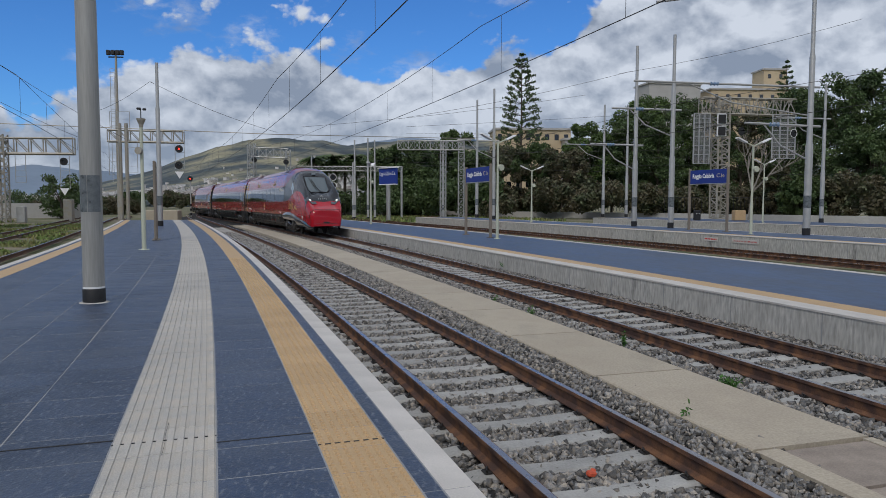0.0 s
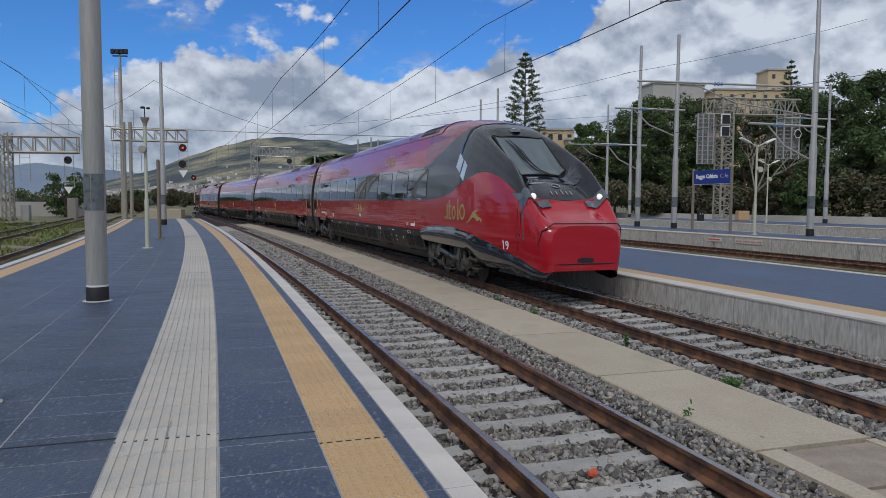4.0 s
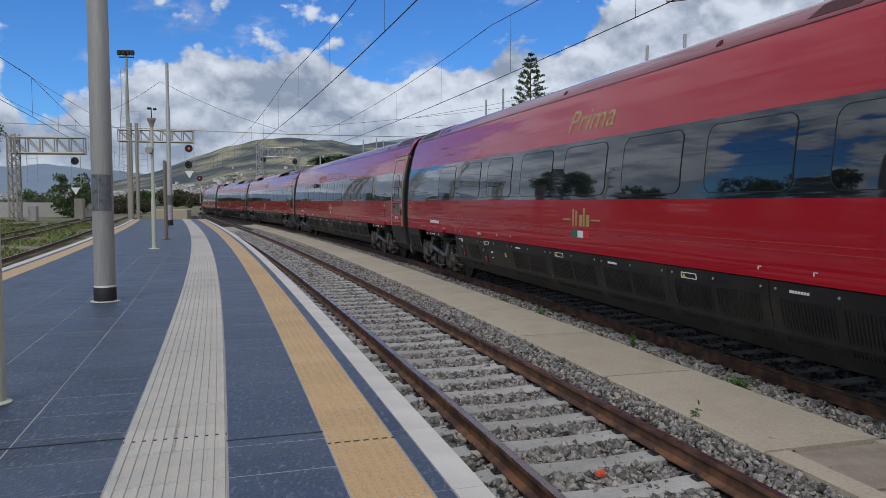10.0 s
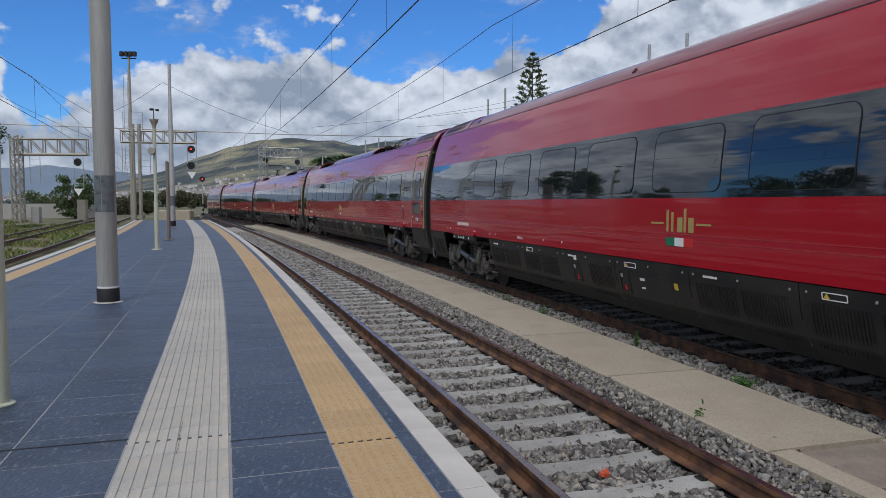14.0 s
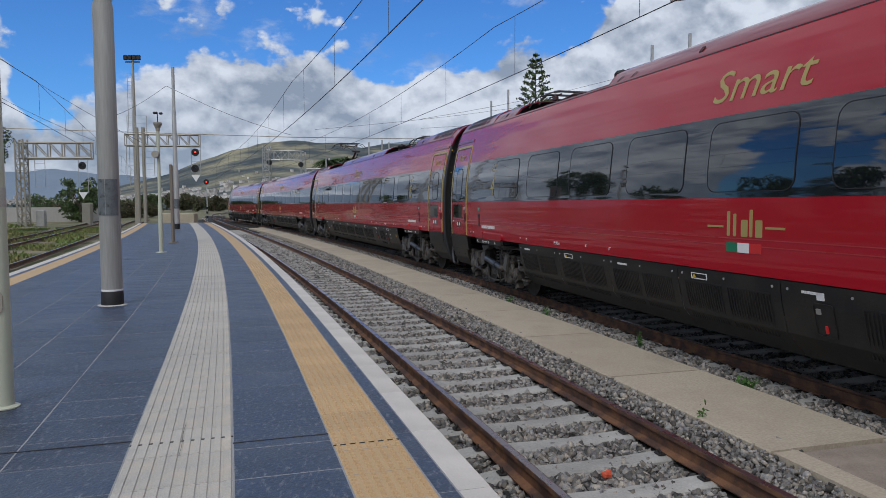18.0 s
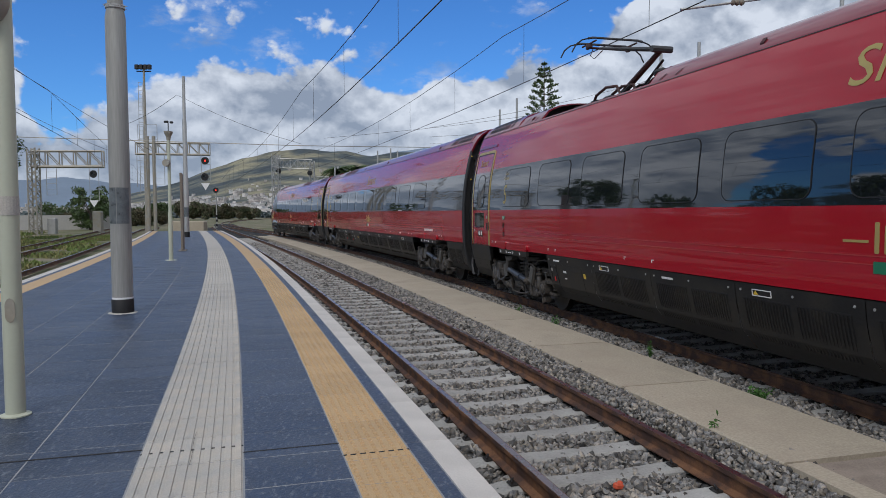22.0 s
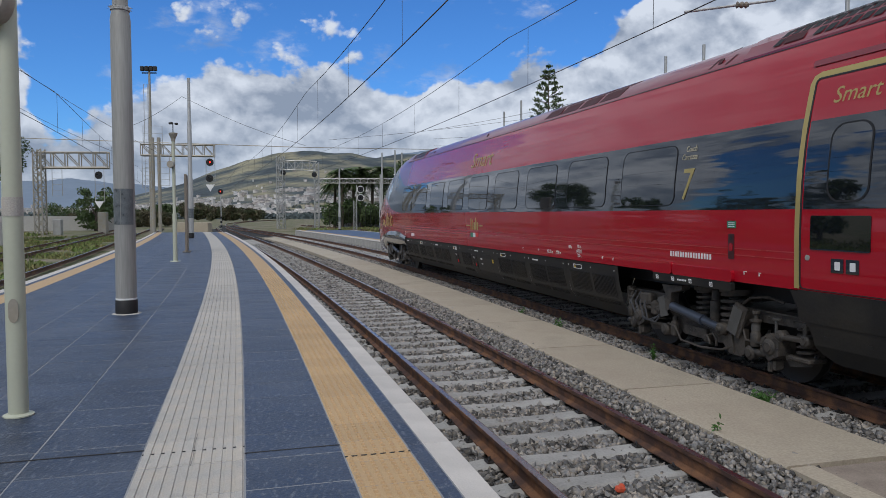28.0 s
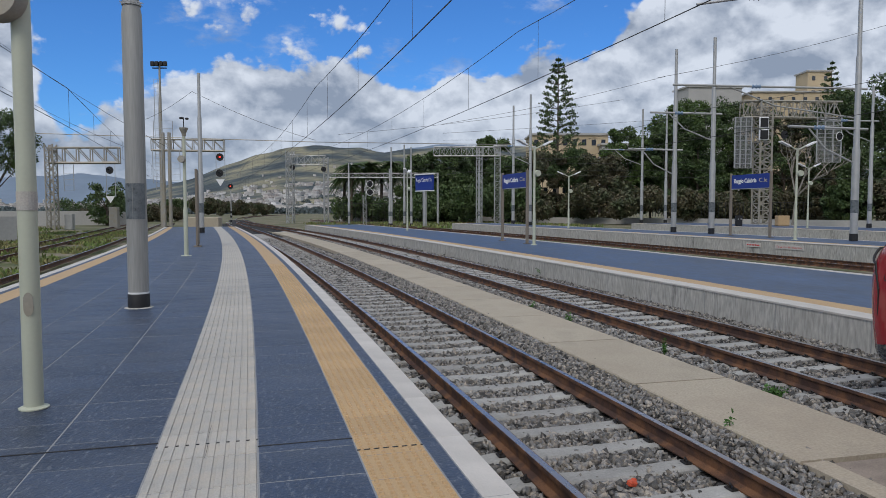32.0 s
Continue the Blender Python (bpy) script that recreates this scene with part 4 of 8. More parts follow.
        piece("pipe", Geo().path([(x + 0.28, sy * 1.24, 0.30), (x + 0.24, sy * 1.25, 0.42), (x + 0.34, sy * 1.25, 0.46), (x + 0.42, sy * 1.25, 0.40), (x + 0.40, sy * 1.24, 0.30)], 0.017, 6))
        piece("pipe", Geo().path([(x + 0.86, sy * 1.2, 0.92), (x + 1.0, sy * 1.2, 1.02), (x + 1.25, sy * 1.16, 1.05), (x + 1.45, sy * 1.1, 1.0)], 0.02, 6))
        piece("pipe", Geo().path([(x + 0.90, sy * 1.22, 0.60), (x + 0.98, sy * 1.25, 0.48), (x + 1.20, sy * 1.25, 0.48), (x + 1.30, sy * 1.22, 0.50)], 0.015, 6))
        for k in range(4):
            piece("hose", Geo().path([(x - 1.62 + 0.13 * k, sy * 1.20, 0.84), (x - 1.66 + 0.13 * k, sy * 1.28, 0.68), (x - 1.52 + 0.12 * k, sy * 1.29, 0.50 - 0.02 * k), (x - 1.28 + 0.10 * k, sy * 1.27, 0.42), (x - 1.02 + 0.05 * k, sy * 1.22, 0.47 + 0.04 * k)], 0.014, 5), M_CABLE)
        piece("valve_block", Geo().rbox((x - 1.30, sy * 1.2, 0.74), (0.30, 0.14, 0.20), 0.03).rbox((x - 1.08, sy * 1.18, 0.62), (0.16, 0.16, 0.24), 0.04), smooth=False)
        if sy < 0:
            me = text_mesh("wheelbase_text", "2.70 m", 0.085, M_PLATE, "CENTER", 0, 0.001)
            for v in me.vertices:
                v.co = Vector((x - 0.12 + v.co.x * 0.9, -1.198 - v.co.z, 0.385 + v.co.y))
            part("wheelbase_text", me, M_PLATE, b)
    # bracket on the body over the bogie
    for sy in (-1,) if cover else ():
        g = Geo()
        for i in range(2):
            side_panel(g, x - 0.82 + (0.5 if i else 0.0), x + (0.94 if i else -0.34), 1.215, 1.385 if i == 0 else 1.36, 0.05, 0.05, sy, 2)
        part("bracket_cover", g, M_RED, b, "red cover over the bogie's suspension bracket")
        part("bracket_panel", side_panel(Geo(), x - 0.80, x + 0.92, 1.10, 1.213, 0.05, 0.03, sy, 2), M_SKIRT, b)
        g = Geo()
        for q in (-0.72, -0.34, 0.06, 0.5):
            side_ring(g, rounded(x + q, x + q + 0.06, 1.125, 1.185, 0.008), rounded(x + q + 0.01, x + q + 0.05, 1.135, 1.175, 0.006), 0.054, sy)
            side_panel(g, x + q + 0.024, x + q + 0.036, 1.14, 1.168, 0.054, 0.004, sy, 1)
        for q in range(6):
            side_panel(g, x - 0.20 + 0.035 * q, x - 0.175 + 0.035 * q, 1.14, 1.165, 0.054, 0.004, sy, 1)
        part("marking", g, M_WHITE, b)
    return b


def door(root, x0, x1, words):
    """Plug door in a gold frame, with its tall window, lower window and dark foot."""
    g = Geo()
    out = [(x0, 1.24)] + [(x0, z) for z in np.linspace(1.5, 3.5, 9)] + [(x0 + 0.035, 3.585), (x0 + 0.12, 3.62), (x1 - 0.12, 3.62), (x1 - 0.035, 3.585)] + [(x1, z) for z in np.linspace(3.5, 1.5, 9)] + [(x1, 1.24)]
    inn = [(x0 + 0.075, 1.24)] + [(x0 + 0.075, z) for z in np.linspace(1.5, 3.48, 9)] + [(x0 + 0.095, 3.53), (x0 + 0.14, 3.55), (x1 - 0.14, 3.55), (x1 - 0.095, 3.53)] + [(x1 - 0.075, z) for z in np.linspace(3.48, 1.5, 9)] + [(x1 - 0.075, 1.24)]
    n = len(out)
    g.add([side_pt(x, z, 0.012) for x, z in out] + [side_pt(x, z, 0.012) for x, z in inn] + [side_pt(x, z, -0.01) for x, z in out], [f for i in range(n - 1) for f in ((i, i + 1, n + i + 1, n + i), (i, i + 1, 2 * n + i + 1, 2 * n + i))])
    part("door_frame", g, M_GOLD, root, "gold painted door frame")
    part("door_seal", side_ring(Geo(), rounded(x0 + 0.070, x1 - 0.070, 1.24, 3.555, 0.06), rounded(x0 + 0.092, x1 - 0.092, 1.25, 3.535, 0.05), 0.0135), M_BLACK, root)
    part("drip_rail", side_panel(Geo(), x0 - 0.02, x1 - 0.02, 3.70, 3.765, 0.014, 0.012, levels=2), M_REDROOF, root, "raised red drip rail over the door")
    leaf = part("door", side_panel(Geo(), x0 + 0.085, x1 - 0.085, 1.235, 3.54, 0.009, 0.05), M_RED, root, "closed red passenger door")
    part("door_foot", side_panel(Geo(), x0 + 0.02, x1 - 0.02, 0.865, 1.225, 0.009, 0.05), M_SKIRT, root, "dark lower part of the door")
    c = (x0 + x1) / 2
    part("door_band", side_panel(Geo(), x0 + 0.11, x1 - 0.11, 2.12, 3.08, 0.011, 0.01), M_GLASSBAND, leaf)
    part("door_window", side_panel(Geo(), c - 0.25, c + 0.25, 2.20, 3.0, 0.016, 0.16), M_PANE, leaf, "tall rounded dark door window", 60)
    part("window_rim", side_ring(Geo(), rounded(c - 0.262, c + 0.262, 2.188, 3.012, 0.165), rounded(c - 0.245, c + 0.245, 2.205, 2.995, 0.16), 0.018), M_BLACK, leaf)
    part("door_display", side_panel(Geo(), c - 0.46, c + 0.30, 1.68, 2.05, 0.016, 0.02), M_PANE, leaf, "dark display under the door window")
    g = Geo()
    for i in range(2):
        side_panel(g, c - 0.18 + 0.19 * i, c - 0.02 + 0.19 * i, 1.45, 1.60, 0.014, 0.01, levels=1)
    part("pictogram", g, M_GLASSBAND, leaf, "small dark pictogram plate")
    g = Geo()
    for i in range(2):
        side_panel(g, c - 0.13 + 0.19 * i, c - 0.06 + 0.19 * i, 1.48, 1.57, 0.016, 0.01, levels=1)
    part("pictogram_sign", g, M_WHITE, leaf)
    g = Geo()
    side_panel(g, x1 - 0.19, x1 - 0.16, 1.62, 1.80, 0.02, 0.012, levels=2)
    part("door_button", g, M_BLACK, leaf)
    part("door_lock", side_panel(Geo(), x1 - 0.215, x1 - 0.135, 1.90, 1.98, 0.02, 0.035, levels=2), M_GALV, leaf, "round grey door lock")
    part("door_lock", side_panel(Geo(), x0 + 0.16, x0 + 0.22, 1.56, 1.62, 0.018, 0.028, levels=2), M_GALV, leaf)
    part("frame_sensor", side_panel(Geo(), x1 - 0.068, x1 - 0.008, 1.62, 1.82, 0.016, 0.01, levels=2), M_BLACK, leaf)
    if words:
        side_text("class_name", words, 0.245, c - 0.50 if len(words) > 6 else c - 0.33, 3.24, M_GOLD, leaf, 0.2, "gold class lettering", 0.013)


def coach_side_marks(root, x_end, sgn):
    """Small white markings low on the side; plain bars stand for registration figures."""
    g = Geo()
    for x, w, z in ((5.6, 0.07, 1.3), (5.95, 0.09, 1.3), (2.2, 0.07, 1.32), (2.45, 0.09, 1.32), (8.6, 0.10, 1.31), (9.4, 0.10, 1.31)):
        xx = x_end - sgn * x
        side_panel(g, xx - w / 2, xx - w / 2 + 0.012, z, z + 0.045, 0.006, 0.004, levels=1)
        side_panel(g, xx - w / 2, xx - w / 2 + w * 0.55, z + 0.036, z + 0.045, 0.006, 0.004, levels=1)
    members("marking", g, M_WHITE, root, "stroke")


def windows(root, spans):
    for a, b in spans:
        w = part("window", side_panel(Geo(), a, b, 2.20, 3.04, 0.006, 0.14), M_PANE, root, "dark tinted coach window", 60)
        part("window_rim", side_ring(Geo(), rounded(a - 0.011, b + 0.011, 2.189, 3.051, 0.15), rounded(a, b, 2.20, 3.04, 0.14), 0.008), M_BLACK, w)
        w2 = part("window", side_panel(Geo(), a, b, 2.20, 3.04, 0.006, 0.14, 1), M_PANE, root, "", 60)


def louvre(c0, w, z0, z1, parent):
    """A recessed black grille of upright slats."""
    q = part("louvre", side_panel(Geo(), c0, c0 + w, z0, z1, 0.003, 0.012, levels=2), M_BLACK, parent, "black upright-slatted louvre")
    g = Geo()
    n = int(w / 0.045)
    for i in range(n):
        x = c0 + (i + 0.5) * w / n
        pts = [side_pt(x + d, z, o) for z in (z0 + 0.02, (z0 + z1) / 2, z1 - 0.02) for d, o in ((-0.009, 0.0), (-0.006, 0.016), (0.006, 0.016), (0.009, 0.0))]
        g.add(pts, [(4 * r + j, 4 * r + j + 1, 4 * r + j + 5, 4 * r + j + 4) for r in range(2) for j in range(3)])
    part("louvre_insert", g, M_SKIRT, q)


def pull_hatch(x, parent):
    """Open black recess with a red pull handle."""
    h = part("hatch", side_panel(Geo(), x, x + 0.24, 0.68, 1.0, 0.004, 0.025, levels=2), M_BLACK, parent, "black recess with a red handle")
    part("hatch_rim", side_ring(Geo(), rounded(x - 0.018, x + 0.258, 0.662, 1.018, 0.035), rounded(x, x + 0.24, 0.68, 1.0, 0.025), 0.014), M_SKIRT, h)
    part("handle", side_panel(Geo(), x + 0.12, x + 0.15, 0.71, 0.79, 0.02, 0.01, levels=1), M_REDMARK, h, "red pull handle")
    part("hinge_plate", side_panel(Geo(), x + 0.03, x + 0.09, 0.90, 0.96, 0.012, 0.01, levels=1), M_GALV, h)


def skirt(root, x0, x1, vents):
    """Dark under-floor skirt in separate panels, with louvred doors and seams."""
    n = max(1, round((x1 - x0) / 1.98))
    w = (x1 - x0) / n
    for i in range(n):
        a, b = x0 + i * w + 0.005, x0 + (i + 1) * w - 0.005
        for sy in (-1, 1):
            g = Geo()
            zs = zone_levels(Z_LOW, Z_RED - 0.012)
            k = len(zs)
            # the seams sweep back towards the floor
            rows = [[side_pt(x + (0.10 * max(0.0, (0.62 - z) / 0.26) if 0 < j < n else 0.0), z, 0.0, sy) for z in zs] for x, j in ((a, i), (b, i + 1))]
            g.add([p for r in rows for p in r], [(j, j + 1, k + j + 1, k + j) for j in range(k - 1)])
            g.add([(a, sy * 1.10, 0.36), (b, sy * 1.10, 0.36), (b, sy * 0.9, 0.32), (a, sy * 0.9, 0.32)], [(0, 1, 2, 3)])
            pn = part("skirt_panel", g, M_SKIRT, root)
            if sy > 0:
                continue
            kind = (i * 3 + vents) % 7
            if kind in (0, 1, 3, 4, 6):
                for c0 in (a + 0.13, a + 0.13 + 0.85):
                    louvre(c0, 0.76, 0.52, 1.04, pn)
            elif kind == 2:
                louvre(a + 1.05, 0.76, 0.52, 1.04, pn)
                pull_hatch(a + 0.45, pn)
                part("sign_plate", side_panel(Geo(), a + 0.50, a + 0.60, 1.05, 1.13, 0.006, 0.004, levels=1), M_WHITE, pn)
            else:
                g = side_ring(Geo(), rounded(a + 0.4, a + 1.5, 0.5, 1.05, 0.04), rounded(a + 0.41, a + 1.49, 0.51, 1.04, 0.035), 0.003)
                part("hatch_seam", g, M_BLACK, pn)
                pull_hatch(a + 0.13, pn)
                part("sign_plate", side_panel(Geo(), a + 1.55, a + 1.63, 0.86, 0.95, 0.006, 0.004, levels=1), M_WARN, pn, "small yellow warning plate")
                gm = Geo()
                side_panel(gm, a + 0.7, a + 0.82, 0.90, 0.94, 0.006, 0.004, levels=1)
                side_panel(gm, a + 0.7, a + 0.80, 0.78, 0.80, 0.006, 0.004, levels=1)
                part("marking", gm, M_WHITE, pn)
            gm = Geo()
            for xx in (a + 0.10, a + 0.95, b - 0.12):
                c = side_pt(xx, 1.125, 0.004)
                gm.lathe((c.x, c.y - 0.004, c.z), [(0.016, 0.0), (0.016, 0.006)], 8, "Y")
            part("fastener_row", gm, M_GALV, pn)
            if i % 2 == 0:
                gm = Geo()
                for q in range(7):
                    side_panel(gm, a + 0.3 + 0.04 * q, a + 0.33 + 0.04 * q, 1.10, 1.13, 0.006, 0.003, levels=1)
                part("marking", gm, M_WHITE, pn)
            else:
                pl = part("warning_plate", side_ring(Geo(), rounded(a + 0.3, a + 0.62, 1.07, 1.15, 0.01), rounded(a + 0.31, a + 0.61, 1.08, 1.14, 0.008), 0.006), M_WHITE, pn)
                part("warning_sign", Geo().add([side_pt(a + 0.32, 1.085, 0.007), side_pt(a + 0.41, 1.085, 0.007), side_pt(a + 0.365, 1.14, 0.007)], [(0, 1, 2)]), M_WARN, pl)


def roof_gear(root, xa, xb, vent_at=None, ends=None, hood=0):
    """Roof fairings, grilles, pantograph wells."""
    def roof_pt(x, y, dz=0.0):
        z = float(np.interp(-abs(y), [-p[0] for p in PROFILE[5:]], [p[1] for p in PROFILE[5:]]))
        return (x, y, z + dz)

    def roof_patch(g, x0, x1, y0, y1, dz, n=4):
        ys = [y0 + (y1 - y0) * i / n for i in range(n + 1)]
        v = [roof_pt(x, y, d) for y in ys for x, d in ((x0, -0.02), (x0, dz), (x1, dz), (x1, -0.02))]
        f = [(4 * i + k, 4 * i + k + 1, 4 * i + k + 5, 4 * i + k + 4) for i in range(n) for k in range(3)]
        return g.add(v, f + [(0, 1, 2, 3), (4 * n, 4 * n + 1, 4 * n + 2, 4 * n + 3)])

    def slots(x0, x1, n, parent, fwd):
        """Four rows of slanted slots, the lowest row broken by a small dark hatch."""
        w = (x1 - x0) / n
        for j in range(4):
            g = Geo()
            ya, yb = -1.035 + 0.085 * j, -0.965 + 0.085 * j
            for i in range(n):
                if j == 0 and i in ((1, 2, 3) if fwd else (n - 4, n - 3, n - 2)):
                    continue
                a = x0 + i * w + 0.05 * j
                v = [roof_pt(a + d + (0.05 if y == yb else 0.0), y, 0.034) for y in (ya, yb) for d in (0.02, w - 0.02)]
                g.add(v, [(0, 1, 3, 2)])
            part("grille_row", g, M_BLACK, parent)
        a = x0 + w * (1.2 if fwd else n - 3.8)
        part("hatch", Geo().add([roof_pt(a + d, y, 0.036) for y in (-1.035, -0.96) for d in (0, 0.32)], [(0, 1, 3, 2)]), M_REDDARK, parent)

    for x, fwd in ends if ends is not None else ((xa + 0.25, False), (xb - 2.55, True)):
        pl = part("roof_fairing", roof_patch(Geo(), x, x + 2.3, -1.06, -0.1, 0.03, 8), M_REDROOF, root, "raised red roof fairing with grilles")
        slots(x + (0.46 if fwd else 0.12), x + (2.18 if fwd else 1.84), 11, pl, fwd)
        for q in (-0.75, -0.4, 2.65, 2.95):
            if xa + 0.1 < x + q < xb - 0.1:
                part("roof_slot", Geo().add([roof_pt(x + q + d + (0.12 if y > -1.0 else 0), y, 0.006) for y in (-1.04, -0.94) for d in (0, 0.05)], [(0, 1, 3, 2)]), M_REDDARK, root)
    if hood:
        # eave of the roof reaching out over the gangway
        zs = [3.78, 3.90, 4.03, 4.12, 4.22, 4.31, 4.38, 4.43]
        g = Geo()
        for sy in (-1, 1):
            v = []
            for k, z in enumerate(zs):
                reach = hood * (0.06 + 0.30 * k / 7)
                x0 = xb if hood > 0 else xa
                v += [(x0 - hood * 0.05, sy * (half_width(z) + 0.006), z), (x0 + reach, sy * (half_width(z) + 0.004), z), (x0 + reach, sy * (half_width(z) - 0.035), z - 0.03)]
            g.add(v, [(3 * k + j, 3 * k + j + 1, 3 * k + j + 4, 3 * k + j + 3) for k in range(7) for j in range(2)])
        part("roof_hood", g, M_REDROOF, root, "roof hood over the gangway", 60)
    for x in (xa + 3.25, xb - 3.33, (xa + xb) / 2 - 2.1, (xa + xb) / 2 + 2.3):
        part("roof_lug", roof_patch(Geo(), x, x + 0.07, -1.01, -0.96, 0.025, 1), M_REDDARK, root)
    for x in (xa + 3.3, xb - 3.3):
        part("roof_seam", roof_patch(Geo(), x, x + 0.02, -1.0, 0.0, 0.004, 6), M_BLACK, root)
    seam = Geo()
    seam.add([side_pt(x, z, 0.004) for x in (xa + 0.05, xb - 0.05) for z in (4.024, 4.037)], [(0, 1, 3, 2)])
    part("roof_seam", seam, M_BLACK, root)
    if vent_at is not None:
        for i in range(4):
            x = vent_at + i * 0.79
            ys = [-1.03 + 0.29 * k / 5 for k in range(6)]
            v = []
            for k, y in enumerate(ys):
                xs = x + 0.30 * k / 5
                v += [roof_pt(xs, y, -0.02), roof_pt(xs, y, 0.007), roof_pt(xs + 0.68, y, 0.007), roof_pt(xs + 0.68, y, -0.02)]
            part("roof_intake", Geo().add(v, [(4 * k + j, 4 * k + j + 1, 4 * k + j + 5, 4 * k + j + 4) for k in range(5) for j in range(3)] + [(0, 1, 2, 3), (20, 21, 22, 23)]), M_REDDARK, root, "dark slanted roof air intake")
    return roof_pt


M_LINING = surf("grey_brown_lining", (0.10, 0.078, 0.072), 0.65, var=0.3, scale=3, bump=0.1)
M_SOOT = surf("sooty_red_brown_steel", (0.050, 0.018, 0.016), 0.55, var=0.5, scale=5, fine=40, bump=0.15)
M_REDDARK = surf("dark_red_intake", (0.055, 0.008, 0.010), 0.6, var=0.3, scale=4, bump=0.1)


def gangway(root, x, sgn):
    """Corrugated rubber bellows and end wall at a coach's end."""
    g = Geo()
    g.add([(x, sy * half_width(z), z) for sy in (-1, 1) for z in PZ], [(i, i + 1, len(PZ) + i + 1, len(PZ) + i) for i in range(len(PZ) - 1)])
    part("end_wall", g, M_BLACK, root)
    for i in range(4):
        r = Geo()
        ins = 0.16 if i % 2 else 0.22
        prof = [(half_width(z) - ins, z) for z in np.linspace(0.8, 4.25, 12)]
        a, b = x + sgn * (0.01 + 0.06 * i), x + sgn * (0.06 + 0.06 * i)
        for sy in (-1, 1):
            pts = [(xx, sy * y, z) for y, z in prof for xx in (a, b)]
            r.add(pts, [(2 * k, 2 * k + 1, 2 * k + 3, 2 * k + 2) for k in range(len(prof) - 1)])
        part("bellows", r, M_BLACK, root)
    # rounded rubber corner of the body
    zs = np.linspace(0.42, 4.2, 20)
    prof = [(-0.03, 0.005), (0.0, 0.005), (0.02, -0.01), (0.030, -0.03), (0.033, -0.055), (0.025, -0.075)]
    k = len(prof)
    g = Geo().add([(x + sgn * dx, -(half_width(z) + dy), z) for z in zs for dx, dy in prof], [(i * k + j, i * k + j + 1, i * k + k + j + 1, i * k + k + j) for i in range(len(zs) - 1) for j in range(k - 1)])
    part("corner_rubber", g, M_END, root, "rounded dark grey rubber edge of the coach end", 60)
    for k in range(4):
        z0, z1 = ((3.55, 3.0), (2.95, 2.45), (2.3, 1.7), (1.6, 1.05))[k]
        for m in range(3):
            y = -1.05 + 0.045 * m
            part("jumper_cable", Geo().path([(x + sgn * 0.07, y, z0), (x + sgn * 0.13, y - 0.03, (z0 + z1) / 2 + 0.05), (x + sgn * 0.20, y - 0.02, z1 + 0.06), (x + sgn * 0.28, y, z1)], 0.02, 6), M_CABLE, root)
        part("cable_clamp", Geo().rbox((x + sgn * 0.07, -1.02, z0 + 0.03), (0.08, 0.2, 0.07), 0.01), M_BLACK, root)
    part("jumper_cable", Geo().path([(x + sgn * 0.06, -1.12, 1.0), (x + sgn * 0.08, -1.15, 0.62), (x + sgn * 0.16, -1.15, 0.40), (x + sgn * 0.24, -1.14, 0.34)], 0.035, 8), M_CABLE, root, "ribbed hose hanging between coaches")
    part("cable_tag", Geo().box((x + sgn * 0.1, -1.17, 3.62), (0.035, 0.02, 0.035)).box((x + sgn * 0.1, -1.2, 2.98), (0.035, 0.02, 0.035)), M_WARN, root)


def shell(root, xa, xb, wells=()):
    xs = [xa + (xb - xa) * i / 8 for i in range(9)]
    part("side_shell", skin(xs, Z_RED, Z_BAND), M_RED, root, "glossy red lower side", 60)
    part("window_band", skin(xs, Z_BAND, Z_UP), M_GLASSBAND, root, "continuous black glazing band", 60)
    part("upper_shell", skin(xs, Z_UP, Z_ROOF), M_RED, root, "glossy red upper side", 60)
    cuts = [xa] + [c for w in sorted(wells) for c in w] + [xb]
    for i in range(len(cuts) - 1):
        if i % 2 == 0:
            part("roof", skin(list(np.linspace(cuts[i], cuts[i + 1], 5)), Z_ROOF, Z_TOP), M_REDROOF, root, "dull red curved roof", 60)
        else:
            # sunken pantograph well between the roof's full-height parts
            a, b, zf = cuts[i], cuts[i + 1], 4.07
            g = skin([a, b], Z_ROOF, zf)
            y = half_width(zf)
            g.add([(a, -y, zf), (b, -y, zf), (b, y, zf), (a, y, zf)], [(0, 1, 2, 3)])
            part("roof_well", g, M_REDROOF, root, "sunken pantograph well in the roof")
            arch = (4.07, 4.16, 4.25, 4.31, 4.365, 4.40, 4.42, 4.432)
            for x, s in ((a, -1), (b, 1)):
                # hollow end of the roof: a dark lining and the end wall set back under the arch
                line = [(sy * (half_width(z) - 0.03), z - 0.012) for sy, zz in ((-1, arch), (1, arch[::-1])) for z in zz]
                k = len(line)
                part("mouth_lining", Geo().add([(x + s * d, y, z) for d in (0.015, 0.55) for y, z in line], [(j, j + 1, k + j + 1, k + j) for j in range(k - 1)]), M_LINING, root, "dull grey-brown lining under the roof's arched end", 60)
                part("well_mouth", Geo().add([(x + s * 0.5, y, z) for y, z in line], [tuple(range(k))]), M_BLACK, root, "dark end wall of the roof well")
                rim = [(sy * (half_width(z) + o), z + o * 0.6) for sy, zz in ((-1, arch), (1, arch[::-1])) for z in zz for o in (0.004, -0.03)]
                part("arch_rim", Geo().add([(x - s * 0.004, y, z) for y, z in rim], [(2 * j, 2 * j + 1, 2 * j + 3, 2 * j + 2) for j in range(k - 1)]), M_REDROOF, root)
    part("floor_pan", Geo().box(((xa + xb) / 2, 0, 1.08), (xb - xa, 1.9, 0.2)), M_BLACK, root)
    # fine gold-red pinstripes on the lower side
    for z in (1.55, 1.63):
        g = Geo()
        g.add([side_pt(x, zz, 0.003) for x in (xa, xb) for zz in (z, z + 0.012)], [(0, 1, 3, 2)])
        part("pinstripe", g, M_REDSTRIPE, root)


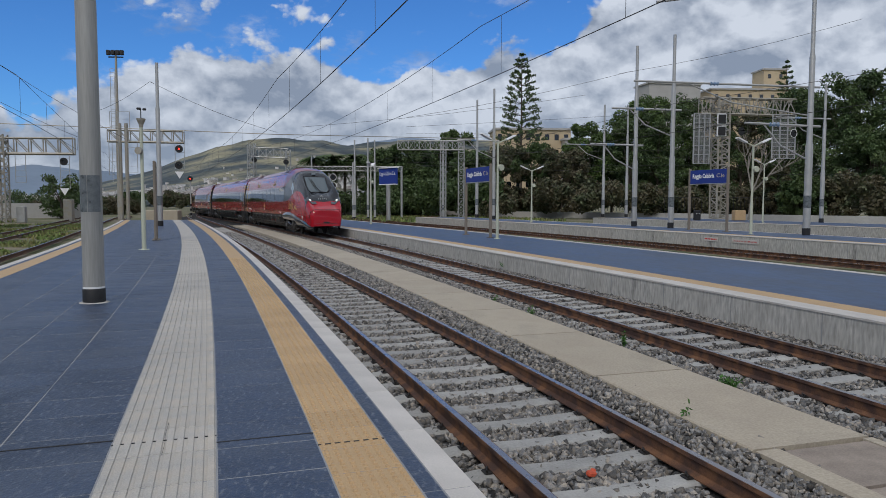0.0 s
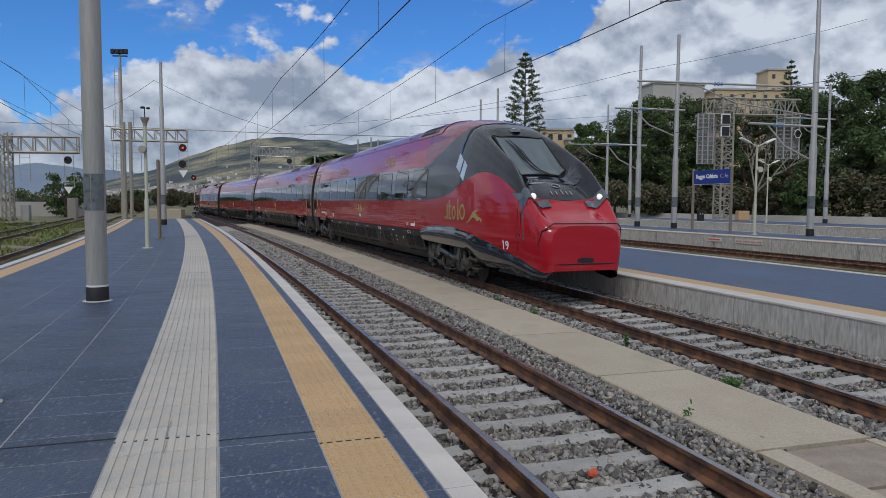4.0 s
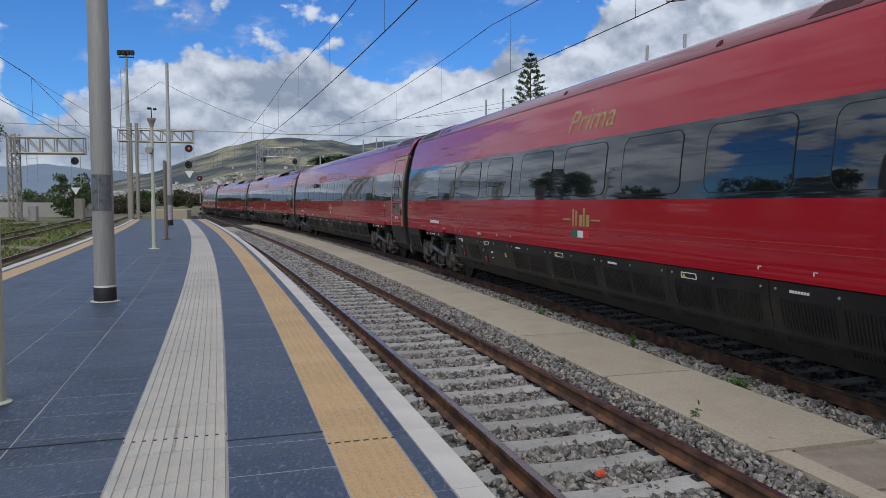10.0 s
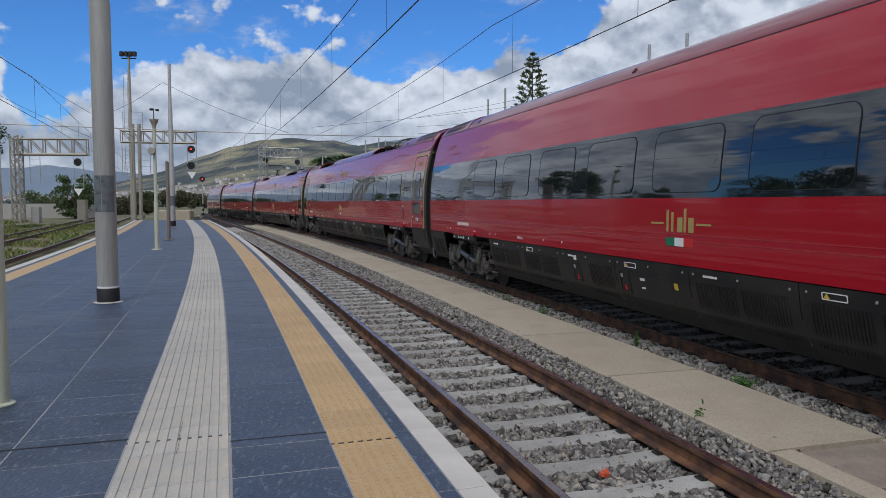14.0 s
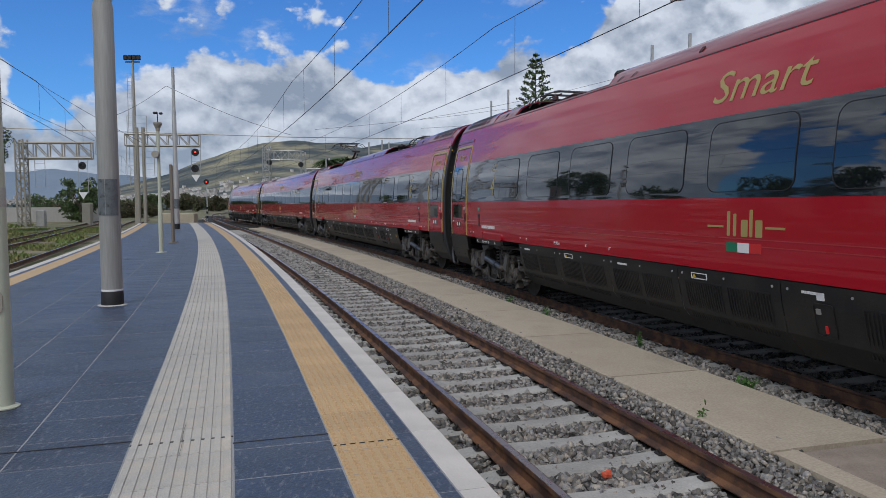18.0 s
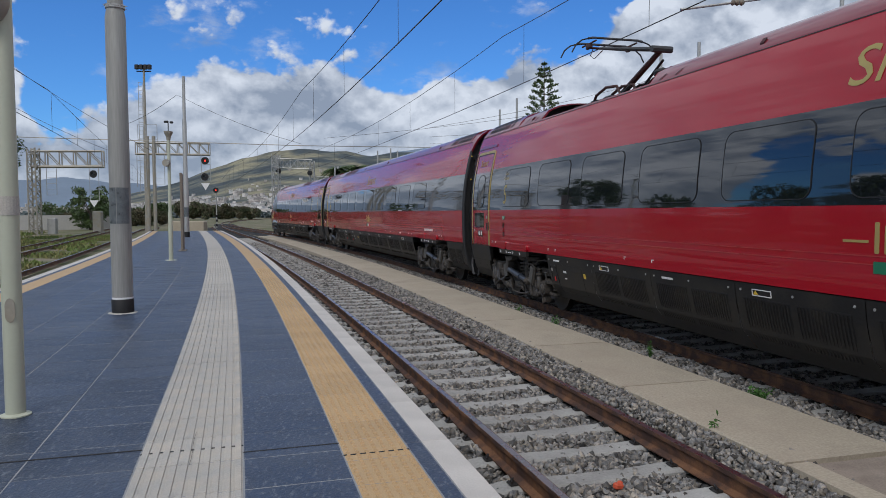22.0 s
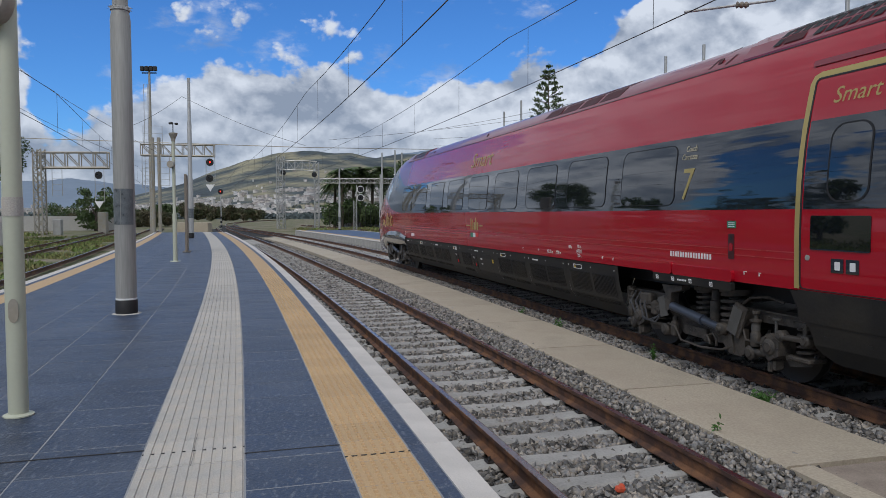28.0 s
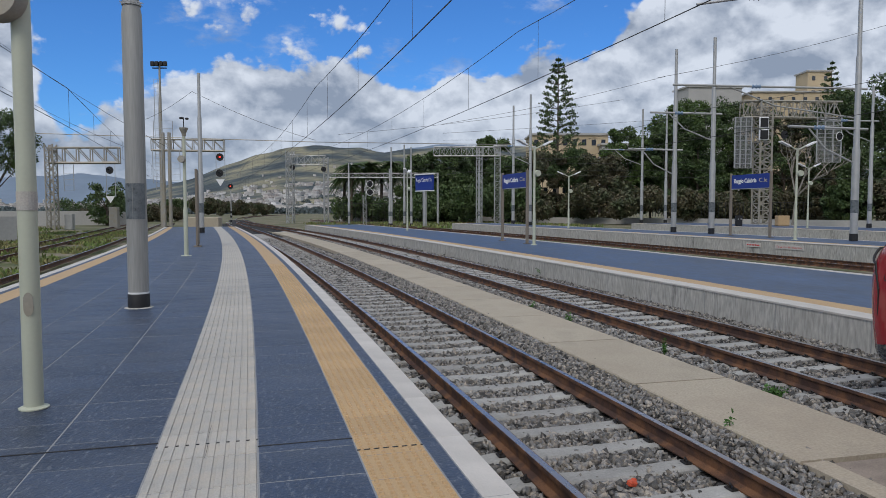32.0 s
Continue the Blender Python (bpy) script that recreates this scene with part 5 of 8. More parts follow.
def name_block(root, x, z, w=0.62):
    """A gold line, plain gold letter shapes and a small tricolour flag."""
    g = Geo()
    side_panel(g, x - 0.66, x - 0.36, z + 0.10, z + 0.125, 0.006, 0.004, levels=1)
    side_panel(g, x + 0.36, x + 0.66, z + 0.10, z + 0.125, 0.006, 0.004, levels=1)
    for i, (a, h) in enumerate(((-0.27, 0.30), (-0.16, 0.27), (-0.02, 0.2), (0.12, 0.32), (0.22, 0.2))):
        side_panel(g, x + a - 0.02, x + a + (0.03 if i in (0, 1, 3) else 0.09), z, z + h, 0.006, 0.015, levels=2)
    part("emblem", g, M_GOLD, root, "gold emblem with side lines")
    for i, m in enumerate((M_GREEN, M_WHITE, M_REDMARK)):
        part("flag", side_panel(Geo(), x - 0.30 + 0.2 * i, x - 0.10 + 0.2 * i, z - 0.19, z - 0.075, 0.006, 0.004, levels=1), m, root)


def end_foot(root, x0, x1):
    """Body side below the sole bar between coach end and bogie."""
    es = None
    for sy in (1, -1):
        g = Geo()
        # the wheel arch cuts back towards the floor
        zs = [0.42, 0.46, 0.52, 0.58, 0.62, 0.70, 0.78, 0.84, 0.86, 0.95, 1.21]
        back = lambda z: math.copysign(0.24 * min(1.0, max(0.0, (1.05 - z) / 0.30)) ** 0.7 + 0.25 * max(0.0, (0.60 - z) / 0.18) ** 2, x0 - x1)
        rows = [[side_pt(x0, z, 0.0, sy) for z in zs], [side_pt(x1 + back(z), z, 0.0, sy) for z in zs], [side_pt(x1 + back(z), z, -0.10, sy) for z in zs]]
        k = len(zs)
        g.add([p for r in rows for p in r], [(i * k + j, i * k + j + 1, i * k + k + j + 1, i * k + k + j) for i in range(2) for j in range(k - 1)])
        es = part("end_skirt", g, M_SKIRT, root)
    lo, hi = sorted((x0, x1))
    part("skirt_seam", Geo().add([side_pt(x, z, 0.004) for x in (lo + 0.02, hi - 0.02) for z in (0.845, 0.857)], [(0, 1, 3, 2)]), M_BLACK, es)
    for q in (0.40, 0.95):
        part("step_slot", side_panel(Geo(), lo + q, lo + q + 0.07, 0.70, 0.74, 0.004, 0.008, levels=1), M_BLACK, es)


def pantograph(root, x, raised, sgn=1):
    """Roof current collector standing in its well; sgn points to the nearer coach end."""
    X = lambda u: x + sgn * u
    floor, base = 4.075, 4.23
    p = part("pantograph", Geo().rbox((X(0.1), 0, floor + 0.02), (1.9, 1.1, 0.04), 0.015), M_SOOT, root, "sooty raised pantograph" if raised else "sooty folded pantograph")
    for u in (-0.7, 0.7):
        for y in (-0.44, 0.44):
            part("insulator", Geo().lathe((X(u), y, floor), [(0.05, 0), (0.085, 0.025), (0.06, 0.05), (0.085, 0.075), (0.06, 0.10), (0.085, 0.125), (0.05, 0.15)], 10), M_SOOT, p)
    g = Geo()
    for y in (-0.5, 0.5):
        g.tube((X(-0.85), y, base), (X(0.8), y, base), 0.032)
    for u in (-0.75, 0.0, 0.7):
        g.tube((X(u), -0.55, base), (X(u), 0.55, base), 0.028)
    for u in (-0.3, 0.25):
        g.rbox((X(u), -0.28, base + 0.03), (0.26, 0.2, 0.14), 0.02)
    part("base_frame", g, M_BLACK, p)
    top = 5.53 if raised else 4.47
    kx, kz = X(-1.62), 4.96 if raised else 4.36
    hx = X(0.30 if raised else 0.45)
    g = Geo()
    g.tube((X(0.12), 0, base + 0.02), (kx, 0, kz), 0.062, 8, 0.05)
    g.tube((X(0.12), -0.24, base + 0.02), (X(0.12), 0.24, base + 0.02), 0.055)
    part("lower_arm", g, M_SOOT, p, "red-brown lower arm")
    part("guide_rod", Geo().tube((X(-0.40), 0.13, base), (kx + sgn * 0.12, 0.11, kz - 0.16), 0.024).tube((X(-0.28), -0.13, base + 0.02), (X(-0.75), -0.10, base + (0.24 if raised else 0.06)), 0.045), M_BLACK, p)
    g = Geo()
    for y in (-0.22, 0.22):
        g.tube((kx, y * 0.45, kz), (hx, y, top - 0.14), 0.040, 8, 0.026)
    g.tube((kx, -0.20, kz), (kx, 0.20, kz), 0.062)
    part("upper_arm", g, M_CABLE, p, "slim grey upper arm")
    q = part("collector_head", Geo().tube((hx, -0.42, top - 0.14), (hx, 0.42, top - 0.14), 0.024), M_SOOT, p, "collector head with two bowed contact strips")
    for d in (-0.26, 0.26):
        part("contact_strip", Geo().path([(hx + d, y, top + dz) for y, dz in ((-0.60, -0.02), (-0.5, 0.0), (0.5, 0.0), (0.60, -0.02))], 0.026, 6), M_CABLE, q)
        for s in (-1, 1):
            part("horn", Geo().path([(hx + d, s * y, top + dz) for y, dz in ((0.60, -0.02), (0.74, -0.06), (0.87, -0.16), (0.95, -0.31))], 0.015, 6), M_BLACK, q)
    for y in (-0.45, 0.45):
        part("spring_box", Geo().tube((hx - 0.3, y, top - 0.06), (hx + 0.3, y, top - 0.06), 0.018).rbox((hx, y, top - 0.12), (0.20, 0.07, 0.09), 0.015), M_SOOT, q)
    part("cable", Geo().path([(hx - 0.1, -0.3, top - 0.1), (hx - 0.16, -0.34, top - 0.26), (hx - 0.06, -0.3, top - 0.34), (hx + 0.1, -0.2, top - 0.2)], 0.009, 5), M_SOOT, q)
    for k, y in enumerate((-0.36, -0.12, 0.14)):
        rise = 0.0 if raised else -0.16
        part("roof_cabling", Geo().path([(X(0.30 - 0.2 * k), y, base), (X(0.1 - 0.2 * k), y - 0.02, base + 0.17 + rise * 0.6), (X(-0.25 - 0.2 * k), y, base + 0.27 + rise), (X(-0.62 - 0.2 * k), y + 0.03, base + 0.24 + rise), (X(-0.72 - 0.2 * k), y + 0.05, base + 0.08), (X(-0.5 - 0.2 * k), y + 0.05, base - 0.02)], 0.029, 8), M_SOOT, p, "looped red-brown roof hose")
    for u, y, s in ((-2.42, -0.48, 0.84), (-2.1, 0.25, 0.75)):
        part("insulator", Geo().lathe((X(u), y, floor), [(a * s, h * s) for a, h in ((0.09, 0), (0.15, 0.03), (0.10, 0.07), (0.15, 0.11), (0.10, 0.15), (0.15, 0.19), (0.10, 0.24), (0.17, 0.30), (0.18, 0.36), (0.13, 0.42), (0.0, 0.44))], 12), M_BLACK, p, "black ribbed insulator")
    part("roof_cabling", Geo().path([(X(-2.40), -0.46, 4.44), (X(-2.1), -0.35, 4.36), (X(-1.75), -0.25, 4.40), (X(-1.3), -0.2, 4.28), (X(-0.85), -0.2, base)], 0.028, 6), M_BLACK, p)
    part("gear_box", Geo().rbox((X(0.95), -0.2, floor + 0.09), (0.34, 0.5, 0.18), 0.03).rbox((X(1.12), 0.35, floor + 0.07), (0.2, 0.3, 0.14), 0.03), M_BLACK, p)
    for u in (1.42, 1.72, -3.2, -3.62):
        y = -half_width(4.05) - 0.012
        part("fairing_slot", Geo().add([(X(u) + d + e, y + i, z) for i, z, e in ((0.02, 4.08, 0.0), (0.085, 4.165, 0.09)) for d in (0.0, 0.05)], [(0, 1, 3, 2)]), M_REDDARK, p)


def louvred_end(root, x0, x1):
    """Dark end apron with louvres, on ends without a door."""
    x0, x1 = sorted((x0, x1))
    q = part("end_apron", side_panel(Geo(), x0, x1, 0.46, 1.20, 0.004, 0.06), M_SKIRT, root, "dark end apron with louvres")
    w = (x1 - x0 - 0.3) / 2
    for k in range(2):
        louvre(x0 + 0.13 + (w + 0.06) * k, w, 0.58, 1.03, q)


def trailer(number, doors, klass, flip, first, count, panto=None, vents=None, rear=0.0):
    """An intermediate coach, 26.2 m long, running direction +x; first is the first window's distance from the front,
    rear how far the rear end is set in to fit the camera's view.
    """
    root = thing("rail_coach", "red passenger coach with black window band and gold door frames", "train car", "coaches of the train")
    xa, xb = -12.78 + rear * 0.8, 12.78
    wells = [sorted((px + sg * 1.3, px - sg * 2.95)) for px, up, sg in panto or ()]
    shell(root, xa, xb, wells)
    X = lambda u: 13.1 - u
    windows(root, [(X(first + 1.968 * k + 1.45), X(first + 1.968 * k)) for k in range(count)])
    last = 26.2 - (first + 1.968 * (count - 1) + 1.45)
    bogie(root, 9.52), bogie(root, -9.52)
    skirt(root, -7.62, 7.62, number)
    for s in (-1, 1):
        gangway(root, xb if s > 0 else xa, s)
        end_foot(root, xb if s > 0 else xa, 11.35 if s > 0 else rear - 11.35)
    roof_gear(root, xa, xb, vents, hood=1)
    if panto:
        for px, up, sg in panto:
            pantograph(root, px, up, sg)
    if "front" in doors:
        door(root, X(1.76), X(0.42), klass if number != 3 else "")
        coach_marks(root, X(first - 0.27), X(2.72), number)
    else:
        louvred_end(root, X(1.75), X(0.42))
    if "rear" in doors:
        door(root, rear - X(0.38), rear - X(1.76), klass)
        coach_marks(root, rear * 1.2 - X(last - 0.27), rear * 1.3 - X(2.72), number)
    else:
        louvred_end(root, -X(1.75), -X(0.42))
    mid = 13.68 if number in (2, 4) else 13.28 if number == 3 else 12.70
    if number != 3:
        side_text("class_name", klass, 0.56, X(mid), 3.31, M_GOLD, root, 0.2, "large gold class lettering", 0.006, "CENTER", 1.24)
    name_block(root, X(mid), 1.66)
    side_text("measure_text", "19.00 m", 0.09, -X(7.25) if flip is False else X(7.3), 1.29, M_WHITE, root)
    coach_side_marks(root, 13.1, 1), coach_side_marks(root, -13.1, -1)
    reg = Geo()
    bars(reg, X(4.05) if flip else -X(3.08), X(3.1) if flip else -X(4.02), 1.465, 1.54, 15, gap=0.5)
    members("registration_bar", reg, M_WHITE, root, "registration_bar")
    part("window_band_mark", side_panel(Geo(), X(first + 3.4), X(first + 2.9), 2.135, 2.15, 0.006, 0.004, levels=1), M_WHITE, root)
    return root


def coach_marks(root, x, plate_x, number):
    """Coach number beside a door, and the handle recess with its green plate."""
    side_text("coach_number", str(number), 0.62, x, 2.27, M_GOLD, root, 0.1, "gold coach number", align="CENTER", squeeze=0.85)
    side_text("coach_word", "Coach", 0.115, x + 0.04, 2.93, M_GOLDPALE, root, 0.15, align="CENTER", squeeze=0.8)
    side_text("coach_word", "Carrozza", 0.115, x + 0.02, 2.82, M_GOLDPALE, root, 0.15, align="CENTER", squeeze=0.8)
    hx = plate_x
    part("sign_plate", side_panel(Geo(), hx - 0.08, hx + 0.08, 1.89, 1.98, 0.007, 0.01, levels=1), M_GREEN, root, "small green plate")
    lines = Geo()
    for q in range(3):
        side_panel(lines, hx - 0.06, hx + 0.06, 1.905 + 0.023 * q, 1.915 + 0.023 * q, 0.009, 0.003, levels=1)
    part("marking", lines, M_WHITE, root)
    rec = part("handle_recess", side_panel(Geo(), hx - 0.055, hx + 0.055, 1.50, 1.82, 0.007, 0.02, levels=2), M_REDDARK, root, "dark red handle recess")
    part("handle", side_panel(Geo(), hx - 0.03, hx + 0.03, 1.60, 1.70, 0.018, 0.02, levels=2), M_RED, rec)
    part("lock", side_panel(Geo(), hx - 0.02, hx + 0.02, 1.74, 1.80, 0.014, 0.01, levels=1), M_BLACK, rec)


# nose sections, by distance u behind the tip
def tab(u, rows):
    """Table value at u, eased over a short run so that the skin is smooth."""
    w = 0.22 * min(1.0, max(0.0, (u - 0.5) / 0.9))
    return float(np.mean(np.interp([u + w * q / 4 for q in range(-4, 5)], [r[0] for r in rows], [r[1] for r in rows])))


NOSE_TOP = [(0.45, 1.70), (0.52, 1.86), (0.62, 2.02), (0.78, 2.20), (1.0, 2.42), (1.25, 2.66), (1.5, 2.90), (2.0, 3.18), (2.6, 3.42), (3.3, 3.72), (4.0, 3.98), (4.6, 4.17), (5.5, 4.36), (6.5, 4.43), (7.2, 4.44), (9, 4.44)]
NOSE_W = [(0.45, 0.82), (0.48, 0.88), (0.52, 0.925), (0.58, 0.965), (0.65, 0.995), (0.78, 1.035), (0.9, 1.065), (1.3, 1.145), (1.9, 1.225), (2.7, 1.31), (3.5, 1.37), (4.5, 1.405), (5.5, 1.415), (9, 1.415)]
NOSE_LOW = [(0.45, 0.72), (0.6, 0.63), (0.9, 0.57), (1.6, 0.52), (3.3, 0.50), (3.5, 0.62), (3.75, 0.82), (4.0, 0.88), (6.0, 0.91), (7.6, 0.94), (9, 0.94)]
NOSE_FAIR = [(0.45, 0.73), (0.95, 0.76), (1.5, 0.85), (2.9, 1.15), (3.6, 1.26), (4.7, 1.40), (6.0, 1.42), (6.8, 1.37), (7.6, 1.25), (9, 1.22)]
NOSE_BAND = [(0.45, 1.70), (0.55, 2.02), (0.62, 2.07), (0.70, 2.11), (0.78, 2.15), (0.9, 2.16), (1.34, 2.19), (1.6, 2.29), (1.8, 2.40), (2.15, 2.57), (2.53, 2.70), (3.03, 2.80), (3.4, 2.80), (4.06, 2.63), (4.6, 2.44), (5.06, 2.29), (5.7, 2.20), (6.6, 2.14), (7.4, 2.12), (9, 2.12)]
NOSE_UP = [(4.6, 4.165), (4.8, 4.08), (5.2, 3.87), (5.8, 3.62), (6.5, 3.36), (6.9, 3.20), (7.2, 3.13), (9, 3.13)]
NOSE_U = [0.45, 0.465, 0.48, 0.50, 0.52, 0.55, 0.58, 0.62, 0.66, 0.70, 0.75, 0.80, 0.86, 0.92, 1.0] + [1.08, 1.16, 1.24, 1.32, 1.34] + [1.44 + 0.12 * k for k in range(51)] + [7.6]


def nose_y(u, z):
    zt = tab(u, NOSE_TOP)
    zz = z if z < 1.2 else 1.2 + (z - 1.2) * 3.24 / (zt - 1.2)
    plain = half_width(min(zz, Z_TOP)) / 1.415
    if z < 1.2:
        return plain * tab(u, NOSE_W)
    # full-shouldered at the front, easing into the coach's section behind the cab
    full = half_width(1.2) / 1.415 * max(0.0, 1 - min(1.0, (z - 1.2) / (zt - 1.2)) ** 3.8) ** (1 / 3.8)
    f = min(1.0, max(0.0, (u - 1.2) / 4.4))
    f = f * f * (3 - 2 * f)
    return (full * (1 - f) + plain * f) * tab(u, NOSE_W)


# the valley between the shoulders, in which the windscreen sits: height of the centreline
NOSE_MID = [(0.45, 1.58), (0.69, 1.70), (1.0, 1.84), (1.15, 1.93), (1.40, 2.19), (1.56, 2.28), (1.88, 2.48), (2.3, 2.60), (2.65, 2.72), (3.0, 3.02), (3.7, 3.63), (4.06, 3.95), (4.4, 4.10), (5.0, 4.265), (5.6, 4.37)]


def carve(u, y):
    """How far the skin lies under the plain section at y."""
    if u > 5.5:
        return 0.0
    q = min(1.0, max(0.0, (1.13 - 0.14 * min(1.0, max(0.0, (u - 1.6) / 0.7)) - abs(y)) / 0.48))
    return max(0.0, tab(u, NOSE_TOP) - tab(u, NOSE_MID)) * q * q * (3 - 2 * q)


def nose_pt(u, z, sy=-1):
    y = nose_y(u, z)
    return (y * sy, z - carve(u, y))


def nose_zone(lo, hi, X, steps, us, crown=1.0, bulge=0.0):
    g = Geo()
    for sy in (-1, 1):
        pts = []
        for u in us:
            a, b = lo(u), max(lo(u), hi(u))
            for i in range(steps + 1):
                f = i / steps
                f = 1 - (1 - f) ** crown if b > tab(u, NOSE_TOP) - 0.02 else f
                z = a + (b - a) * f
                y, zc = nose_pt(u, z, sy)
                pts.append((X(u), y + sy * bulge * math.sin(math.pi * min(1.0, i / steps * 1.05)) * min(1.0, max(0.0, (u - 0.45) / 1.2)), zc))
        k = steps + 1
        g.add(pts, [(i * k + j, i * k + j + 1, i * k + k + j + 1, i * k + k + j) for i in range(len(us) - 1) for j in range(steps)])
    return g


NOSE_TOP_F = lambda u: tab(u, NOSE_TOP)


def nose_patch(pts_uz, X, off=0.012, sy=-1):
    g = Geo()
    n = len(pts_uz)
    out = []
    for u, z in pts_uz:
        out.append((X(u), sy * (nose_y(u, z) + off), z))
    inn = [(x, y - sy * 0.03, z) for x, y, z in out]
    g.add(out + inn, [tuple(range(n))] + [(i, (i + 1) % n, n + (i + 1) % n, n + i) for i in range(n)])
    return g


def driving_car(number, sgn, klass):
    """An end coach with the streamlined cab; sgn 1 leads, -1 trails."""
    root = thing("rail_coach", "red driving coach with streamlined nose, black cab and gold emblem", "train car", "coaches of the train")
    X = lambda u: sgn * (15.05 - u)
    lo, hi = sorted((X(7.6), X(27.83)))
    shell(root, lo, hi)
    us = NOSE_U
    low, fair, band = (lambda u: tab(u, NOSE_LOW)), (lambda u: tab(u, NOSE_FAIR)), (lambda u: min(tab(u, NOSE_BAND), tab(u, NOSE_TOP)) if u > 1.335 else tab(u, NOSE_TOP))
    upz = lambda u: tab(u, NOSE_TOP) if u < 4.6 else min(tab(u, NOSE_UP), tab(u, NOSE_TOP))
    part("nose_fairing", nose_zone(low, fair, X, 10, us, 1.0, 0.055), M_FAIR, root, "glossy dark lower nose fairing", 70)
    part("nose_shell", nose_zone(fair, band, X, 16, us, 2.2), M_RED, root, "glossy red nose", 60)
    part("cab_shell", nose_zone(band, lambda u: upz(u) if u >= 4.6 else tab(u, NOSE_TOP), X, 22, [u for u in us if 1.335 < u < 4.21], 2.8), M_CAB, root, "glossy black cab surround", 60)
    part("cab_band", nose_zone(band, lambda u: upz(u) if u >= 4.6 else tab(u, NOSE_TOP), X, 22, [u for u in us if u > 4.19], 2.8), M_CABBAND, root, "dark grey band running into the cab", 60)
    part("cab_roof", nose_zone(upz, NOSE_TOP_F, X, 14, [u for u in us if u >= 4.6], 2.2), M_REDROOF, root, "red roof behind the cab", 50)
    g = Geo()
    zs = low(0.45) + (NOSE_TOP_F(0.45) - low(0.45)) * (1 - (1 - np.linspace(0, 1, 41)) ** 2.6)
    ring = [(X(0.45), *nose_pt(0.45, z, sy)) for sy, zz in ((-1, zs), (1, zs[::-1])) for z in zz]
    part("nose_front", g.add(ring, [tuple(range(len(ring)))]), M_RED, root)
    # seam of the coupler hatch
    g = Geo()
    hatch = [(0.80, 0.76), (0.95, 0.86), (1.0, 1.2), (0.97, 1.46), (0.78, 1.62), (-0.78, 1.62), (-0.97, 1.46), (-1.0, 1.2), (-0.95, 0.86), (-0.80, 0.76)]

    def front_x(y, z):
        for u in np.arange(0.45, 1.8, 0.005):
            if nose_y(u, z) >= abs(y) and z < tab(u, NOSE_TOP):
                return u
        return 1.8

    hatch = [(a[0] + (b[0] - a[0]) * q / 6, a[1] + (b[1] - a[1]) * q / 6) for a, b in zip(hatch, hatch[1:] + hatch[:1]) for q in range(6)]
    pts = [(X(front_x(y, z) - 0.004), y, z) for y, z in hatch]
    g.path(pts + pts[:1], 0.014, 6)
    part("hatch_seam", g, M_BLACK, root)
    ring = [(0.21 * math.cos(t), 0.84 + 0.055 * math.sin(t)) for t in np.linspace(0, 6.2832, 21)[:-1]]
    g = Geo().add([(X(0.44), y, z) for y, z in ring] + [(X(0.48), y, z) for y, z in ring], [tuple(range(20))] + [(i, (i + 1) % 20, 20 + (i + 1) % 20, 20 + i) for i in range(20)])
    part("coupler_slot", g, M_BLACK, root)
    for sy in (-1, 1):
        g = Geo()
        g.path([(X(1.45), sy * (nose_y(1.45, z) + 0.002), z) for z in np.linspace(fair(1.45), band(1.45), 9)], 0.006, 4)
        hz = [(0.80, 1.30), (1.25, 1.30), (1.25, 1.95), (1.05, 2.10), (0.80, 1.90), (0.80, 1.30)]
        g.path([(X(u), sy * (nose_y(u, z) + 0.002), z) for u, z in hz], 0.005, 4)
        part("panel_seam", g, M_BLACK, root)
    # windscreen on the slope
    g = Geo()
    def top_pt(u, y, off):
        zt = tab(u, NOSE_TOP)
        zz = zt - (zt - 1.2) * np.linspace(1, 0, 90) ** 2.4
        z = float(np.interp(-abs(y), [-nose_y(u, q) for q in zz], zz)) - carve(u, y)
        return (X(u - off * 0.55), y, z + off)

    def top_sheet(edge, n=12, m=10, off=0.012, thick=0.03):
        """A panel on the sloping front; edge(f) gives (y, lower u, upper u) for f from 0 to 1 across it."""
        pts = []
        for i in range(n + 1):
            y, ua, ub = edge(i / n)
            pts += [top_pt(ua + (ub - ua) * j / m, y, off) for j in range(m + 1)]
        k = m + 1
        fc = [(i * k + j, i * k + j + 1, i * k + k + j + 1, i * k + k + j) for i in range(n) for j in range(m)]
        rim = [i * k for i in range(n + 1)] + [n * k + j for j in range(1, k)] + [i * k + m for i in range(n - 1, -1, -1)] + [j for j in range(m - 1, 0, -1)]
        base = len(pts)
        pts += [(pts[i][0] - sgn * thick, pts[i][1], pts[i][2] - thick) for i in rim]
        fc += [(rim[i], rim[(i + 1) % len(rim)], base + (i + 1) % len(rim), base + i) for i in range(len(rim))]
        return Geo().add(pts, fc)

    bow = lambda y, d: -d * (1 - (y / 0.7) ** 2)
    ws = part("windscreen", top_sheet(lambda f: ((f * 2 - 1) * 0.66, 2.62 + bow((f * 2 - 1) * 0.66, 0.0), 3.78 + 0.06 * abs(f * 2 - 1) ** 3)), M_WINDSCREEN, root, "curved cab windscreen", 50)
    g = Geo()
    ring = [(-0.67, 2.60)] + [(-0.67 - 0.01 * q, 2.60 + 1.24 * q / 6) for q in range(1, 7)] + [(0.68 * (q / 4 - 1), 3.82) for q in range(1, 8)] + [(0.67, 3.82 - 1.22 * q / 6) for q in range(7)] + [(0.67 * (1 - q / 4), 2.60) for q in range(1, 8)]
    g.path([top_pt(u, y, 0.016) for y, u in ring + ring[:1]], 0.02, 5)
    part("windscreen_seal", g, M_BLACK, ws)
